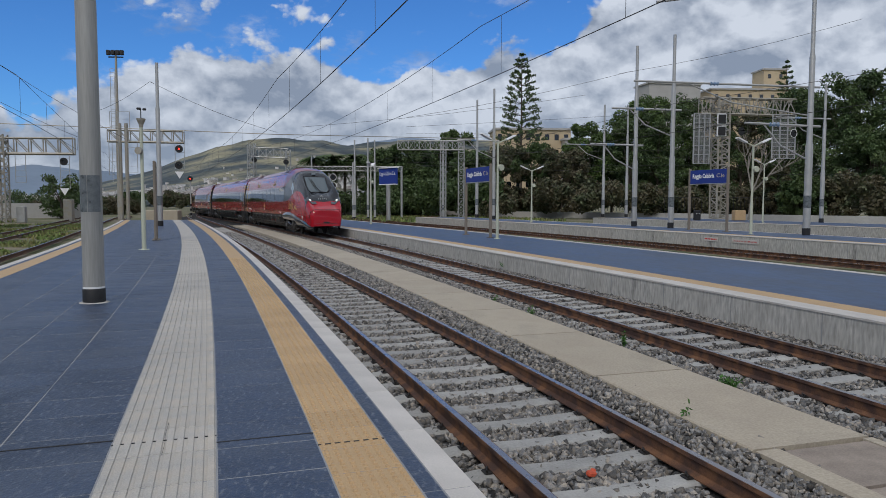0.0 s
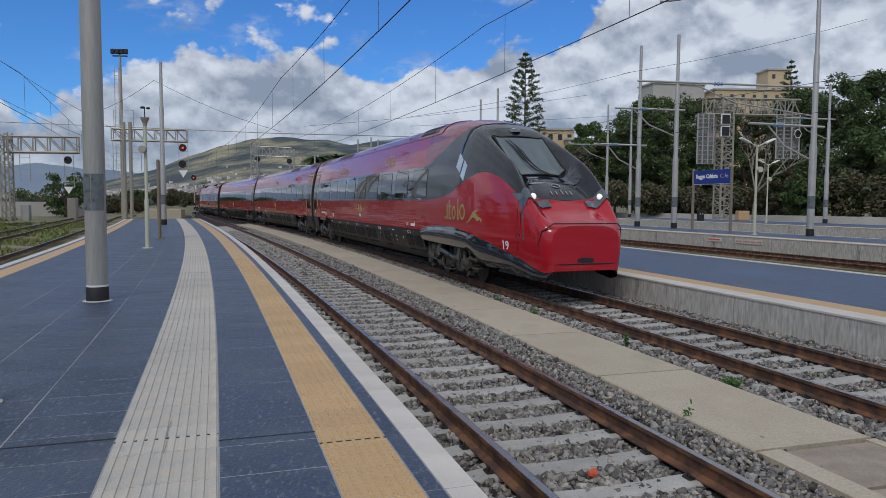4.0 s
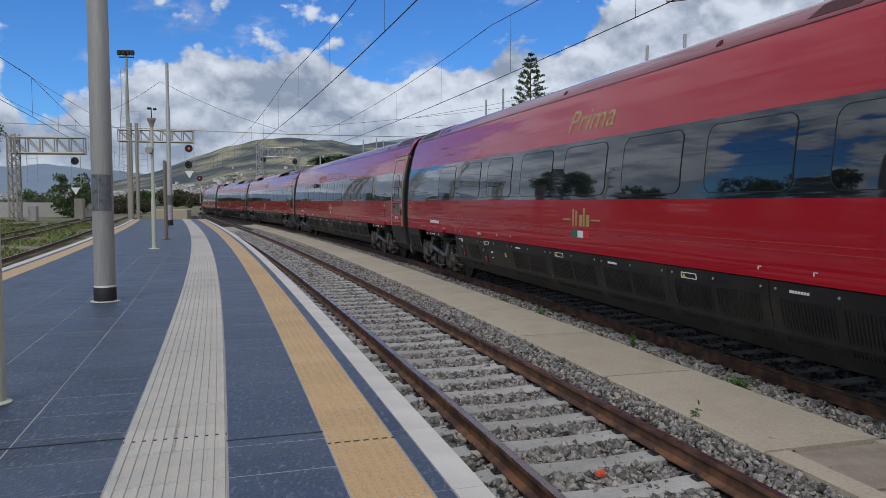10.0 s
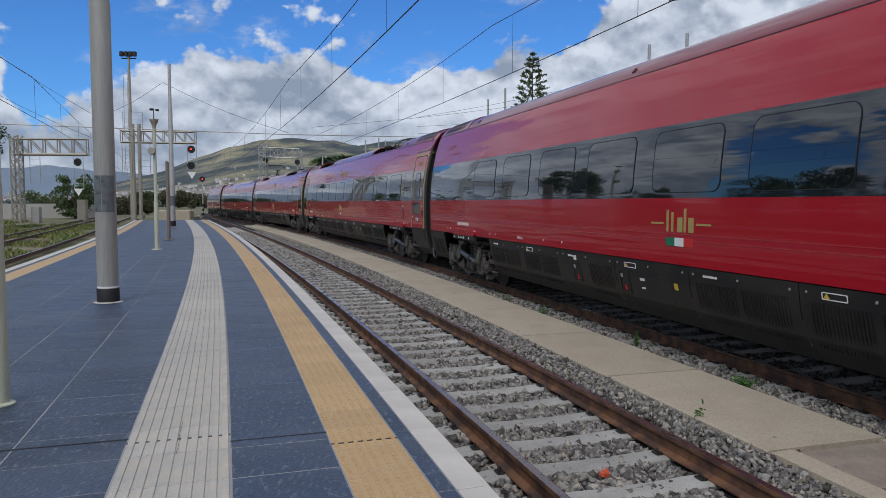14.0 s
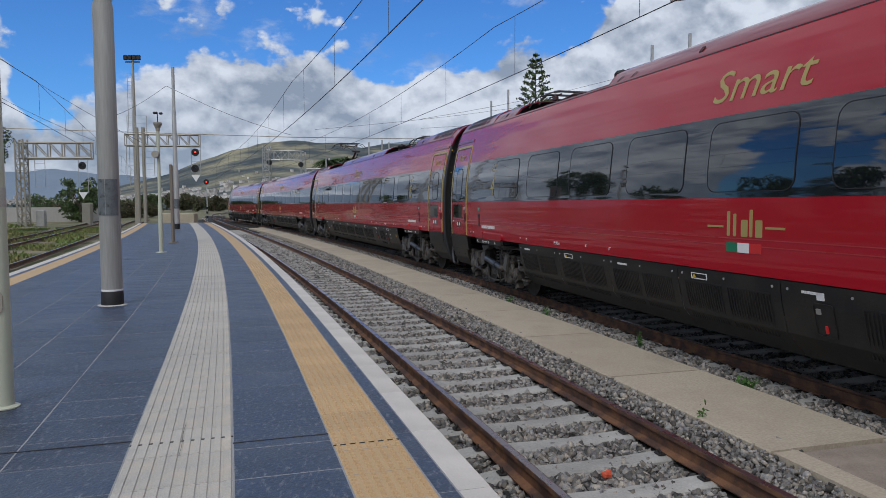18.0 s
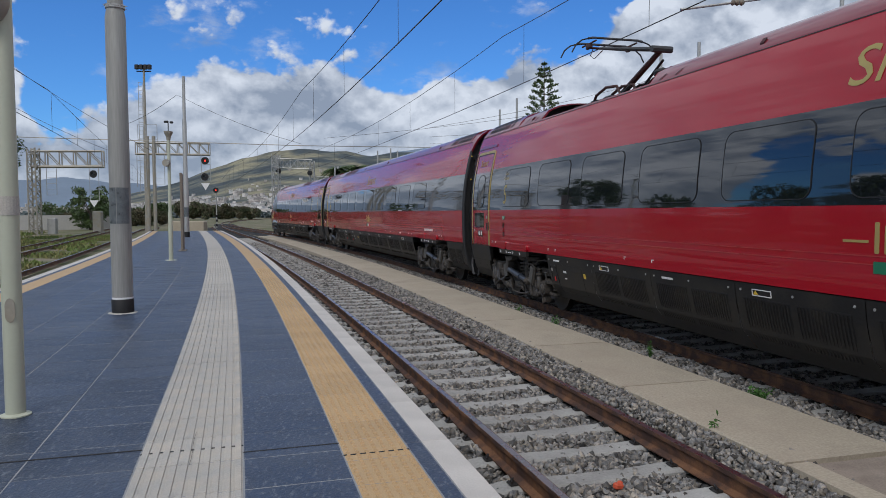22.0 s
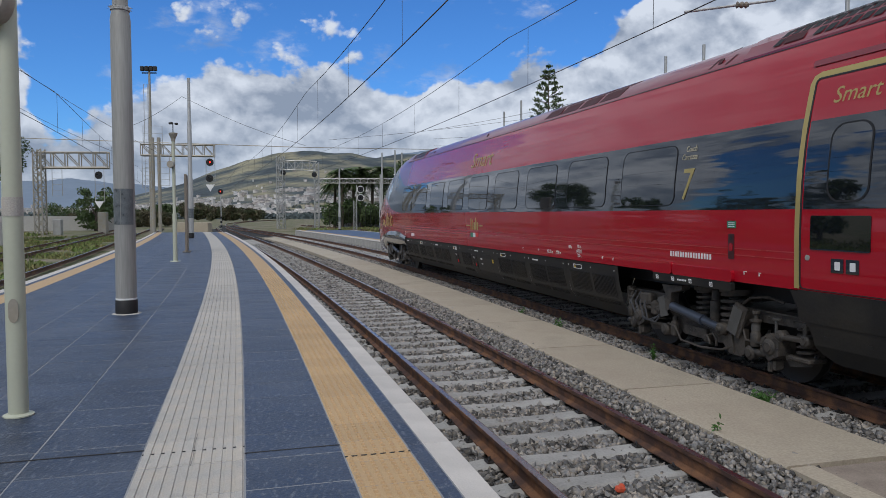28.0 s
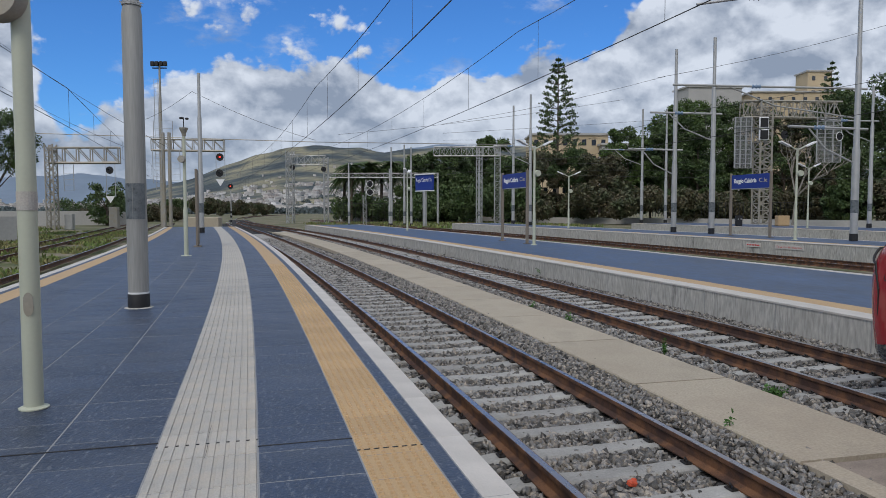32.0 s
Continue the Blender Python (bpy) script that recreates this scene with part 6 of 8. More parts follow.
    for y0 in (0.10, 0.0):
        g = Geo().path([top_pt(2.50, 0.30 - y0, 0.04), top_pt(2.75, 0.05 - y0, 0.045), top_pt(3.1, -0.13 - y0, 0.04), top_pt(3.55, -0.25 - y0, 0.035)], 0.014, 5)
        g.path([top_pt(2.85, -0.04 - y0, 0.05), top_pt(3.3, -0.14 - y0, 0.05), top_pt(3.7, -0.33 - y0, 0.03)], 0.010, 5)
        part("wiper", g, M_BLACK, ws)
    part("cowl_panel", top_sheet(lambda f: ((f * 2 - 1) * 0.78, 1.98, 2.50), off=0.006, thick=0.012), M_FAIR, root, "glossy black cowl under the windscreen", 50)
    for sy in (-1, 1):
        hl = part("headlight", top_sheet(lambda f: (sy * (0.46 + 0.655 * f), 1.16 + 0.05 * f, 1.30 + 0.13 * min(1.0, 3.0 * f)), off=0.034, thick=0.06), M_HEADGLASS, root, "glossy dark headlight lens", 50)
        part("lens_wrap", nose_patch([(1.20, 1.98), (1.40, 2.10), (1.66, 2.235), (1.72, 2.27), (1.50, 2.30), (1.28, 2.26)], X, 0.022, sy), M_HEADGLASS, hl, "outer end of the headlight lens")
        c = Vector(top_pt(1.30, sy * 0.84, 0.05))
        part("lamp", Geo().lathe((c.x, c.y, c.z), [(0.0, 0.03 * sgn), (0.055, 0.02 * sgn), (0.075, -0.02 * sgn)], 16, "X"), M_HEAD if sgn > 0 else M_PANE, hl, "lit white headlight" if sgn > 0 else "unlit lamp")
    if sgn > 0:
        c = top_pt(4.06, 0, 0.0)
        tl = part("lamp_glass", Geo().lathe((c[0], 0, c[2]), [(0.0, -0.05), (0.15, -0.05), (0.15, 0.02), (0.12, 0.045), (0.0, 0.055)], 20), M_LENS, root, "round clear lamp glass over the windscreen")
        part("top_lamp", Geo().lathe((c[0], -0.03, c[2]), [(0.0, 0.03), (0.04, 0.03), (0.04, 0.055), (0.0, 0.065)], 14), M_HEAD, tl, "small lit marker lamp over the windscreen")
    # plain emblem on the black nose: a ring over a short row of bars
    part("emblem", Geo().path([top_pt(1.84 + 0.08 * math.sin(a), 0.10 * math.cos(a), 0.012) for a in np.linspace(0, 6.2832, 17)], 0.013, 5), M_GALV, root, "small silver ring emblem on the black nose")
    for y0, u1 in ((-0.26, 1.60), (-0.13, 1.60), (0.02, 1.66), (0.13, 1.60), (0.24, 1.60)):
        part("emblem_bar", Geo().path([top_pt(1.49, y0, 0.010), top_pt(u1, y0, 0.010)], 0.016, 5), M_GALV, root)
    # cab side windows: opaque panes, sky brightness painted into their colour
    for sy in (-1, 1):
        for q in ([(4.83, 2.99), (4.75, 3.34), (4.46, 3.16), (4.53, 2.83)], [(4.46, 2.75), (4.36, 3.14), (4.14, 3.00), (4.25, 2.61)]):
            part("cab_window", nose_patch(q, X, 0.010, sy), M_CABGLASS, root, "cab side window with sky brightness painted in")
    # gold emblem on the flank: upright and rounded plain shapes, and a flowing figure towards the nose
    def flank(a, z0, a1, z1, r=0.02):
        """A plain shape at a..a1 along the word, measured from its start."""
        u = [(5.44 - q if sgn > 0 else 3.98 + q) for q in (a, a1)]
        return nose_patch([(u[0], z0), (u[1], z0), (u[1], z1), (u[0], z1)], X, 0.008)

    g = Geo()
    for a, z0, a1, z1 in ((0.0, 1.62, 0.07, 1.69), (0.14, 1.62, 0.21, 2.02), (0.30, 1.62, 0.37, 2.12), (0.92, 1.62, 0.99, 2.14)):
        q = flank(a, z0, a1, z1)
        g.add(q.v, q.f)
    for a, z0, a1, z1 in ((0.27, 1.93, 0.47, 1.98), (0.37, 1.60, 0.47, 1.66), (0.92, 1.60, 1.03, 1.66)):
        q = flank(a, z0, a1, z1)
        g.add(q.v, q.f)
    for c, w, z0, z1 in ((0.68, 0.14, 1.60, 1.97), (1.25, 0.18, 1.60, 2.02)):
        n = 24
        ring = []
        for k in range(n):
            t = 6.2832 * k / n
            for d in (1.0, 1 - 0.075 / w):
                a, z = c + w * d * math.cos(t), (z0 + z1) / 2 + ((z1 - z0) / 2 - w * (1 - d)) * math.sin(t)
                u = 5.44 - a if sgn > 0 else 3.98 + a
                ring.append((X(u), -(nose_y(u, z) + 0.008), z))
        g.add(ring, [(2 * k, 2 * k + 1, (2 * k + 3) % (2 * n), (2 * k + 2) % (2 * n)) for k in range(n)])
    part("emblem", g, M_GOLD, root, "large gold emblem on the nose flank")
    flow = [(3.96, 1.54), (3.80, 1.60), (3.66, 1.72), (3.52, 1.84), (3.36, 1.88), (3.28, 1.84), (3.40, 1.80), (3.30, 1.72), (3.08, 1.66), (3.06, 1.58), (3.16, 1.64), (3.30, 1.60), (3.40, 1.66), (3.54, 1.70), (3.68, 1.62), (3.84, 1.55)]
    part("emblem_figure", nose_patch([(u, z) for u, z in flow], X, 0.008), M_GOLD, root, "flowing gold figure beside the emblem")
    if sgn > 0:
        me = text_mesh("set_number", "19", 0.23, M_WHITE, "LEFT", 0, 0.001, 0.004)
        for v in me.vertices:
            z = 1.0 + v.co.y * 1.2
            u = 2.1 - v.co.x * 1.4
            v.co = Vector((X(u), -(nose_y(u, z) + 0.008 + v.co.z), z))
        part("set_number", me, M_WHITE, root)
    spans = [tuple(sorted((X(7.12 + 1.955 * k), X(7.12 + 1.955 * k + 1.43)))) for k in range(9)]
    windows(root, spans)
    bogie(root, X(5.55), False), bogie(root, X(24.55))
    skirt(root, min(X(7.5), X(22.66)), max(X(7.5), X(22.66)), number)
    gangway(root, X(27.83), -sgn)
    end_foot(root, X(27.83), X(26.4))
    roof_gear(root, min(X(6.8), X(27.92)), max(X(6.8), X(27.92)), X(22.25) if sgn > 0 else X(18.95), [(min(X(6.7), X(9.0)), sgn < 0), (min(X(25.15), X(27.45)), sgn < 0)], 0 if sgn > 0 else 1)
    d0, d1 = sorted((X(26.32), X(27.73))) if sgn > 0 else (11.43, 12.80)
    door(root, d0, d1, klass)
    coach_marks(root, X(24.47), X(25.43), number)
    cls = klass.split("/")[-1]
    side_text("class_name", cls, 0.56, X(11.75) if sgn > 0 else X(15.55), 3.31, M_GOLD, root, 0.2, "large gold class lettering", 0.006, "CENTER", 1.2)
    if sgn > 0:
        side_text("class_name", "Prima", 0.56, X(19.7), 3.31, M_GOLD, root, 0.2, "large gold class lettering", 0.006, "CENTER", 1.24)
    name_block(root, X(15.85) if sgn > 0 else X(15.45), 1.66)
    coach_side_marks(root, X(28.15), -sgn)
    g = Geo()
    side_panel(g, X(7.95) - 0.32, X(7.95) - 0.305, 1.32, 1.46, 0.006, 0.004, levels=1)
    bars(g, X(8.6) - 0.1, X(8.6) + 0.35, 1.31, 1.40, 5)
    base = X(22.1) if sgn > 0 else X(20.95)
    for words, dx, z in (("407 t", -0.05, 1.43), ("735 t", 0.30, 1.45), ("(633 t)", 0.28, 1.37), ("150 t", 0.31, 1.29)):
        side_text("load_text", words, 0.085, base + dx, z, M_WHITE, root, squeeze=0.85)
    if sgn > 0:
        side_text("measure_text", "R 100 m", 0.11, X(24.0), 1.42, M_WHITE, root, squeeze=0.9)
        part("text_frame", side_ring(Geo(), rounded(X(24.0) - 0.03, X(24.0) + 0.47, 1.395, 1.525, 0.01), rounded(X(24.0) - 0.02, X(24.0) + 0.46, 1.405, 1.515, 0.008), 0.007), M_WHITE, root)
    if sgn < 0:
        side_text("measure_text", "187.30 m", 0.09, X(19.95), 1.30, M_WHITE, root, squeeze=0.8)
        side_text("measure_text", "19.00 m", 0.09, X(20.35), 1.30, M_WHITE, root, squeeze=0.8)
    part("marking", g, M_WHITE, root)
    side_text("speed_text", "250", 0.14, X(8.9) - 0.25, 1.32, M_WHITE, root)
    reg = Geo()
    bars(reg, *sorted((X(25.05), X(24.12))), 1.465, 1.54, 16, gap=0.5)
    members("registration_bar", reg, M_WHITE, root, "registration_bar")
    return root


M_REDSTRIPE = surf("red_pinstripe", (0.42, 0.03, 0.03), 0.3, var=0.02, bump=0.0, coat=0.5)
M_GOLDPALE = surf("pale_gold_lettering", (0.50, 0.44, 0.30), 0.5, var=0.03, bump=0.0)
M_HEADGLASS = surf("dark_headlight_glass", (0.07, 0.085, 0.10), 0.05, var=0.35, scale=9, bump=0.0, coat=0.6)
M_FAIR = surf("glossy_dark_fairing", (0.014, 0.018, 0.028), 0.07, var=0.05, bump=0.0, coat=0.8, rough_var=0.02)
M_CABBAND = surf("grey_cab_lacquer", (0.012, 0.014, 0.018), 0.28, var=0.05, scale=0.7, bump=0.0, coat=0.5, rough_var=0.02)
M_CAB = surf("black_cab_lacquer", (0.008, 0.009, 0.012), 0.24, var=0.05, scale=0.7, bump=0.0, spec=0.45, coat=0.4, rough_var=0.02)
# pale blue-grey base: part of the mirrored sky is put into the colour
M_WINDSCREEN = surf("windscreen_sky_tint", (0.09, 0.115, 0.13), 0.03, var=0.02, bump=0.0, spec=0.9, rough_var=0.0)
# the sky showing in the panes is painted in as a pale blue base
M_CABGLASS = surf("cab_glass_sky_paint", (0.45, 0.58, 0.72), 0.03, var=0.03, bump=0.0, spec=0.8, rough_var=0.0)

# the train, front to rear: (object, distance of its middle behind the nose)
TRAIN = [
    (driving_car(1, 1, "Prima/Club"), 15.05),
    (trailer(2, ("front",), "Prima", False, 3.08, 10, vents=3.85), 41.25),
    (trailer(3, ("front",), "Prima", False, 4.62, 9), 67.45),
    (trailer(4, ("front", "rear"), "Smart", False, 3.08, 10, [(7.4, False, 1), (-7.4, False, -1)], rear=0.13), 93.65),
    (trailer(5, ("front", "rear"), "Smart", True, 3.97, 10, [(7.4, False, 1), (-7.4, True, -1)], rear=0.22), 119.85),
    (trailer(6, ("rear",), "Smart", True, 3.97, 10, vents=-7.3, rear=0.30), 146.05),
    (driving_car(7, -1, "Smart"), 172.25),
]


def nose_s(t):
    """Where the train's nose stands along its track: slowing from 7.5 to 6.2 m/s."""
    return 38.32504561 - 7.459481417 * t + 0.001593134535 * t ** 2 + 0.0009344284974 * t ** 3 - 1.600329986e-05 * t ** 4


def coach_pose(s_mid):
    a, b = FAR.at(s_mid - 9.5, 0, RAIL_Z), FAR.at(s_mid + 9.5, 0, RAIL_Z)
    d = a - b
    return Matrix.Translation((a + b) / 2) @ Matrix.Rotation(math.atan2(d.y, d.x), 4, "Z")


def motions():
    times = [0.5 * i for i in range(65)]
    for ob, behind in TRAIN:
        walk(ob, [(t, coach_pose(nose_s(t) + behind)) for t in times])
    # wheels roll, in steps of about 64 degrees
    turns = []
    t = 0.0
    while t < 32.0:
        turns.append(t)
        t = t + 1 / 15
    turns.append(32.0)
    for w, wx in WHEELSETS:
        walk(w, [(t, pose(wx, 0, 0.445, 0, math.degrees((nose_s(0) - nose_s(t)) / 0.445), 0)) for t in turns])

# ---- posts, signs, masts ----
def spot(a, d, z=0.0):
    """A place at forward distance d and bearing tangent a from the camera's stand."""
    return Vector((a * d, d, z))


def post_near():
    p = thing("loudspeaker_post", "cream-green painted steel post with grey loudspeaker on the platform", "post", at=pose(-3.11, 5.25, 0))
    part("column", Geo().lathe((0, 0, 0), [(0.069, 0.0), (0.068, 1.5), (0.064, 4.4), (0.055, 4.5)], 20), M_CREAM, p, smooth=40)
    part("base_plate", Geo().lathe((0, 0, 0), [(0.105, 0.001), (0.105, 0.010), (0.072, 0.022)], 24), M_CREAM, p)
    g = Geo()
    m = [(0.033 * math.cos(a), 0.06 * math.sin(a)) for a in np.linspace(0, 6.283, 25)[:-1]]
    pts = [(x, -0.0715, z + 0.80 + (0.03 if z > 0 else -0.03)) for x, z in m]
    g.add(pts + [(x, -0.06, z) for x, y, z in pts], [tuple(range(24))] + [(i, (i + 1) % 24, 24 + (i + 1) % 24, 24 + i) for i in range(24)])
    hatch = part("access_hatch", g, M_GALVD, p, "oval grey access hatch")
    hatch.matrix_basis = pose(0, 0, 0, 0, 0, 18)
    g = Geo().lathe((0, 0, 0), [(0.071, 1.50), (0.071, 1.64)], 20)
    part("tape_band", g, M_PALE, p, "pale tape wrapped round the post")
    g = Geo().lathe((-0.09, -0.18, 3.05), [(0.0, 0.0), (0.17, 0.0), (0.19, 0.03), (0.19, 0.12), (0.12, 0.16), (0, 0.16)], 24, "Y")
    part("loudspeaker", g, M_GALVD, p, "round grey loudspeaker", 40)


def mast_main():
    p = thing("catenary_mast", "stepped grey tubular steel mast with black foot band", "mast", at=pose(-4.68, 10.72, 0))
    part("column", Geo().lathe((0, 0, 0), [(0.150, 0.0), (0.148, 2.5), (0.144, 4.42), (0.115, 4.60)], 28), M_POLE, p, smooth=40)
    part("upper_column", Geo().lathe((0, 0, 0), [(0.11, 4.58), (0.105, 7.5), (0.09, 7.6), (0.085, 10.4)], 24), M_POLE, p, smooth=40)
    part("foot_band", Geo().lathe((0, 0, 0), [(0.160, 0.005), (0.159, 0.20), (0.151, 0.215)], 28), M_BLACK, p, "black bitumen band", 40)
    part("base_ring", Geo().lathe((0, 0, 0), [(0.21, 0.0), (0.20, 0.008), (0.16, 0.012)], 28), M_CONC, p)
    part("paint_ring", Geo().lathe((0, 0, 0), [(0.152, 0.218), (0.152, 0.245)], 28), M_WHITE, p)
    g = Geo()
    for a0, a1, z0, z1 in ((-2.9, -1.55, 1.36, 1.90), (-1.50, -0.25, 1.36, 1.90)):
        n = 10
        pts = [(0.152 * math.cos(a), 0.152 * math.sin(a), z) for z in (z0, z1) for a in np.linspace(a0, a1, n + 1)]
        g.add(pts, [(i, i + 1, n + 2 + i, n + 1 + i) for i in range(n)])
    part("poster_film", g, M_FILM, p, "torn grey plastic film wrapped round the mast")
    g = Geo()
    for i in range(22):
        a = 6.283 * i / 22
        g.tube((0.125 * math.cos(a), 0.125 * math.sin(a), 4.60), (0.17 * math.cos(a + 0.2), 0.17 * math.sin(a + 0.2), 4.60 + random.uniform(-0.03, 0.03)), 0.004, 4)
    g.lathe((0, 0, 0), [(0.14, 4.56), (0.14, 4.61)], 20)
    part("spike_collar", g, M_GALV, p, "spiked anti-climb collar")


M_FILM = surf("grey_plastic_film", (0.12, 0.135, 0.145), 0.3, var=0.6, scale=9, fine=60, bump=0.2)


def lamp_small(at, h, rz, label, group):
    """Platform lamp: pale post with two tilted flat heads and a camera."""
    p = thing("platform_lamp", label, "lamp", group, pose(*at, 0, 0, rz))
    part("column", Geo().lathe((0, 0, 0), [(0.075, 0), (0.07, 1.4), (0.055, 1.6), (0.05, h)], 14), M_CREAM, p, smooth=40)
    part("base_plate", Geo().lathe((0, 0, 0), [(0.16, 0.0), (0.15, 0.015)], 16), M_CREAM, p)
    for s in (-1, 1):
        g = Geo().tube((0, 0, h - 0.08), (s * 0.45, 0, h + 0.13), 0.03)
        part("arm", g, M_CREAM, p)
        part("lamp_head", Geo().box((s * 0.68, 0, h + 0.21), (0.55, 0.26, 0.06), m=Matrix.Rotation(-s * 0.42, 3, "Y")), M_WHITE, p, "flat white lamp head")
    part("loudspeaker", Geo().lathe((0.1, -0.1, h - 1.2), [(0.0, -0.1), (0.14, -0.1), (0.15, 0.05), (0.06, 0.12), (0, 0.12)], 14, "Y"), M_CREAM, p)
    return p


def station_sign(at, rz, length, z0, z1, label, words=True):
    p = thing("station_sign", label, "sign", "station name signs", pose(*at, 0, 0, rz))
    for s in (-1, 1):
        part("post", Geo().rbox((s * (length / 2 + 0.07), 0, (z1 + 0.1) / 2), (0.14, 0.12, z1 + 0.1), 0.02), M_BROWN, p, "brown painted post")
        part("base_plate", Geo().rbox((s * (length / 2 + 0.07), 0, 0.012), (0.34, 0.3, 0.02), 0.005), M_BROWN, p)
    b = part("board", Geo().rbox((0, 0, (z0 + z1) / 2), (length, 0.08, z1 - z0), 0.01), M_SIGN, p, "blue enamel name board")
    part("lower_rim", Geo().rbox((0, 0, z0 - 0.02), (length, 0.1, 0.04), 0.01), M_GALV, p)
    if words:
        h = z1 - z0
        for word, x, size in (("Reggio Calabria", -length / 2 + 0.2, 0.42 * h), ("C.le", length / 2 - 0.78, 0.40 * h)):
            me = text_mesh("lettering", word, size, M_WHITE if size > 0.41 * h else M_GOLDPALE, "LEFT", 0, 0.002, 0.012 if word != "C.le" else 0.0)
            xs = [v.co.x for v in me.vertices]
            k = (length - 1.15) / max(xs) if word != "C.le" else 0.62 / max(xs)
            for v in me.vertices:
                v.co = Vector((x + v.co.x * k, -0.043 - v.co.z, z0 + h * 0.42 + v.co.y))
            part("lettering", me, M_WHITE, b, "white station name")
    return p


def mast(at, h, r, label="galvanised tubular catenary mast with black foot", rz=0, arm=None, group="catenary masts"):
    p = thing("catenary_mast", label, "mast", group, pose(*at, 0, 0, rz))
    part("column", Geo().lathe((0, 0, 0), [(r, 0), (r, h * 0.36), (r * 0.78, h * 0.38), (r * 0.78, h * 0.72), (r * 0.58, h * 0.74), (r * 0.56, h)], 16), M_GALV, p, smooth=40)
    part("foot_band", Geo().lathe((0, 0, 0), [(r * 1.1, 0), (r * 1.1, 0.32), (r * 1.0, 0.34)], 16), M_BLACK, p)
    part("poster_film", Geo().lathe((0, 0, 0), [(r * 1.02, 1.3), (r * 1.02, 1.9)], 16), M_FILM, p)
    return p


def lattice(g, a, b, w, h, n, r=0.035):
    """A box-lattice beam or leg between two points: four chords and zigzag bracing."""
    a, b = Vector(a), Vector(b)
    d = (b - a).normalized()
    up = Vector((0, 0, 1)) if abs(d.z) < 0.9 else Vector((1, 0, 0))
    sx = d.cross(up).normalized()
    sy = sx.cross(d).normalized()
    cs = [sx * (i * w / 2) + sy * (j * h / 2) for i, j in ((-1, -1), (1, -1), (1, 1), (-1, 1))]
    for c in cs:
        g.tube(a + c, b + c, r, 5)
    for k in range(n):
        p, q = a + (b - a) * (k / n), a + (b - a) * ((k + 1) / n)
        for i in range(4):
            c0, c1 = cs[i], cs[(i + 1) % 4]
            g.tube(p + c0, q + c1, r * 0.6, 4) if k % 2 == 0 else g.tube(p + c1, q + c0, r * 0.6, 4)
            g.tube(p + c0, p + c1, r * 0.6, 4)
    return g


def truss(g, a, b, h, n, r):
    """A plane truss: two chords, uprights and one diagonal a bay, with a second plane behind."""
    a, b = Vector(a), Vector(b)
    up = Vector((0, 0, h / 2))
    for back in (Vector((0, 0, 0)), Vector((0, 0.55, 0))):
        for s in (-1, 1):
            g.tube(a + up * s + back, b + up * s + back, r * (1.4 if s < 0 else 1.0), 5)
        for k in range(n + 1):
            p = a + (b - a) * (k / n) + back
            g.tube(p - up, p + up, r * 0.7, 5)
            if k < n:
                q = a + (b - a) * ((k + 1) / n) + back
                g.tube(p + up, q - up, r * 0.55, 5)
    return g


def signal_head(root, at, rz, lit=None, rim=False):
    """A round black backboard with its lamp and hood, in a hanging frame."""
    x, y, z = at
    m = Matrix.Translation(at) @ Matrix.Rotation(rz, 4, "Z")
    g = Geo().lathe((0, 0, 0), [(0.0, -0.04), (0.42, -0.04), (0.42, 0.04), (0, 0.05)], 24, "Y")
    s = part("signal_head", g, M_BLACK, root, "round black signal head")
    s.matrix_basis = m
    g = Geo().lathe((0, -0.06, 0), [(0.0, -0.02), (0.10, -0.02), (0.10, 0.03)], 14, "Y")
    part("lamp", g, M_SIGRED if lit else M_PANE, s, "lit red lamp" if lit else "")
    g = Geo().lathe((0, -0.30, 0.0), [(0.17, 0.0), (0.17, 0.26)], 14, "Y")
    part("hood", Geo().add([(0.17 * math.cos(a), yy, 0.17 * math.sin(a)) for yy in (-0.3, -0.04) for a in np.linspace(0, math.pi, 9)], [(i, i + 1, 10 + i, 9 + i) for i in range(8)]), M_BLACK, s)
    if rim:
        g = Geo()
        g.path([(0.44 * math.cos(a), -0.05, 0.44 * math.sin(a)) for a in np.linspace(0, 6.2832, 25)], 0.035, 5)
        part("rim", g, M_WHITE, s)
    return s


def ladder_cage(g, c, w, z0, z1, rungs):
    for sx in (-1, 1):
        g.tube((c[0] + sx * w / 2, c[1], z0), (c[0] + sx * w / 2, c[1], z1), 0.035, 5)
    for i in range(rungs + 1):
        z = z0 + (z1 - z0) * i / rungs
        g.tube((c[0] - w / 2, c[1], z), (c[0] + w / 2, c[1], z), 0.022, 4)


post_near()
mast_main()
_h = math.degrees(FAR.head(30))
_p = thing("platform_lamp", "cream platform post with grey floodlight and loudspeaker", "lamp", "platform lamps", pose(-8.35, 22.75, 0))
part("column", Geo().lathe((0, 0, 0), [(0.070, 0), (0.066, 1.5), (0.052, 1.6), (0.05, 4.0)], 14), M_CREAM, _p, smooth=40)
part("base_plate", Geo().lathe((0, 0, 0), [(0.17, 0.0), (0.16, 0.015)], 16), M_CREAM, _p)
part("floodlight", Geo().lathe((0, 0, 0), [(0.06, 3.86), (0.07, 3.95), (0.13, 4.08), (0.14, 4.13), (0.0, 4.15)], 14), M_GALVD, _p, "grey funnel-shaped floodlight")
part("camera_arm", Geo().tube((0, 0, 4.14), (0, 0, 4.42), 0.016).rbox((-0.06, 0, 4.44), (0.14, 0.08, 0.07), 0.02).rbox((0.11, 0, 4.42), (0.11, 0.08, 0.07), 0.02), M_BLACK, _p)
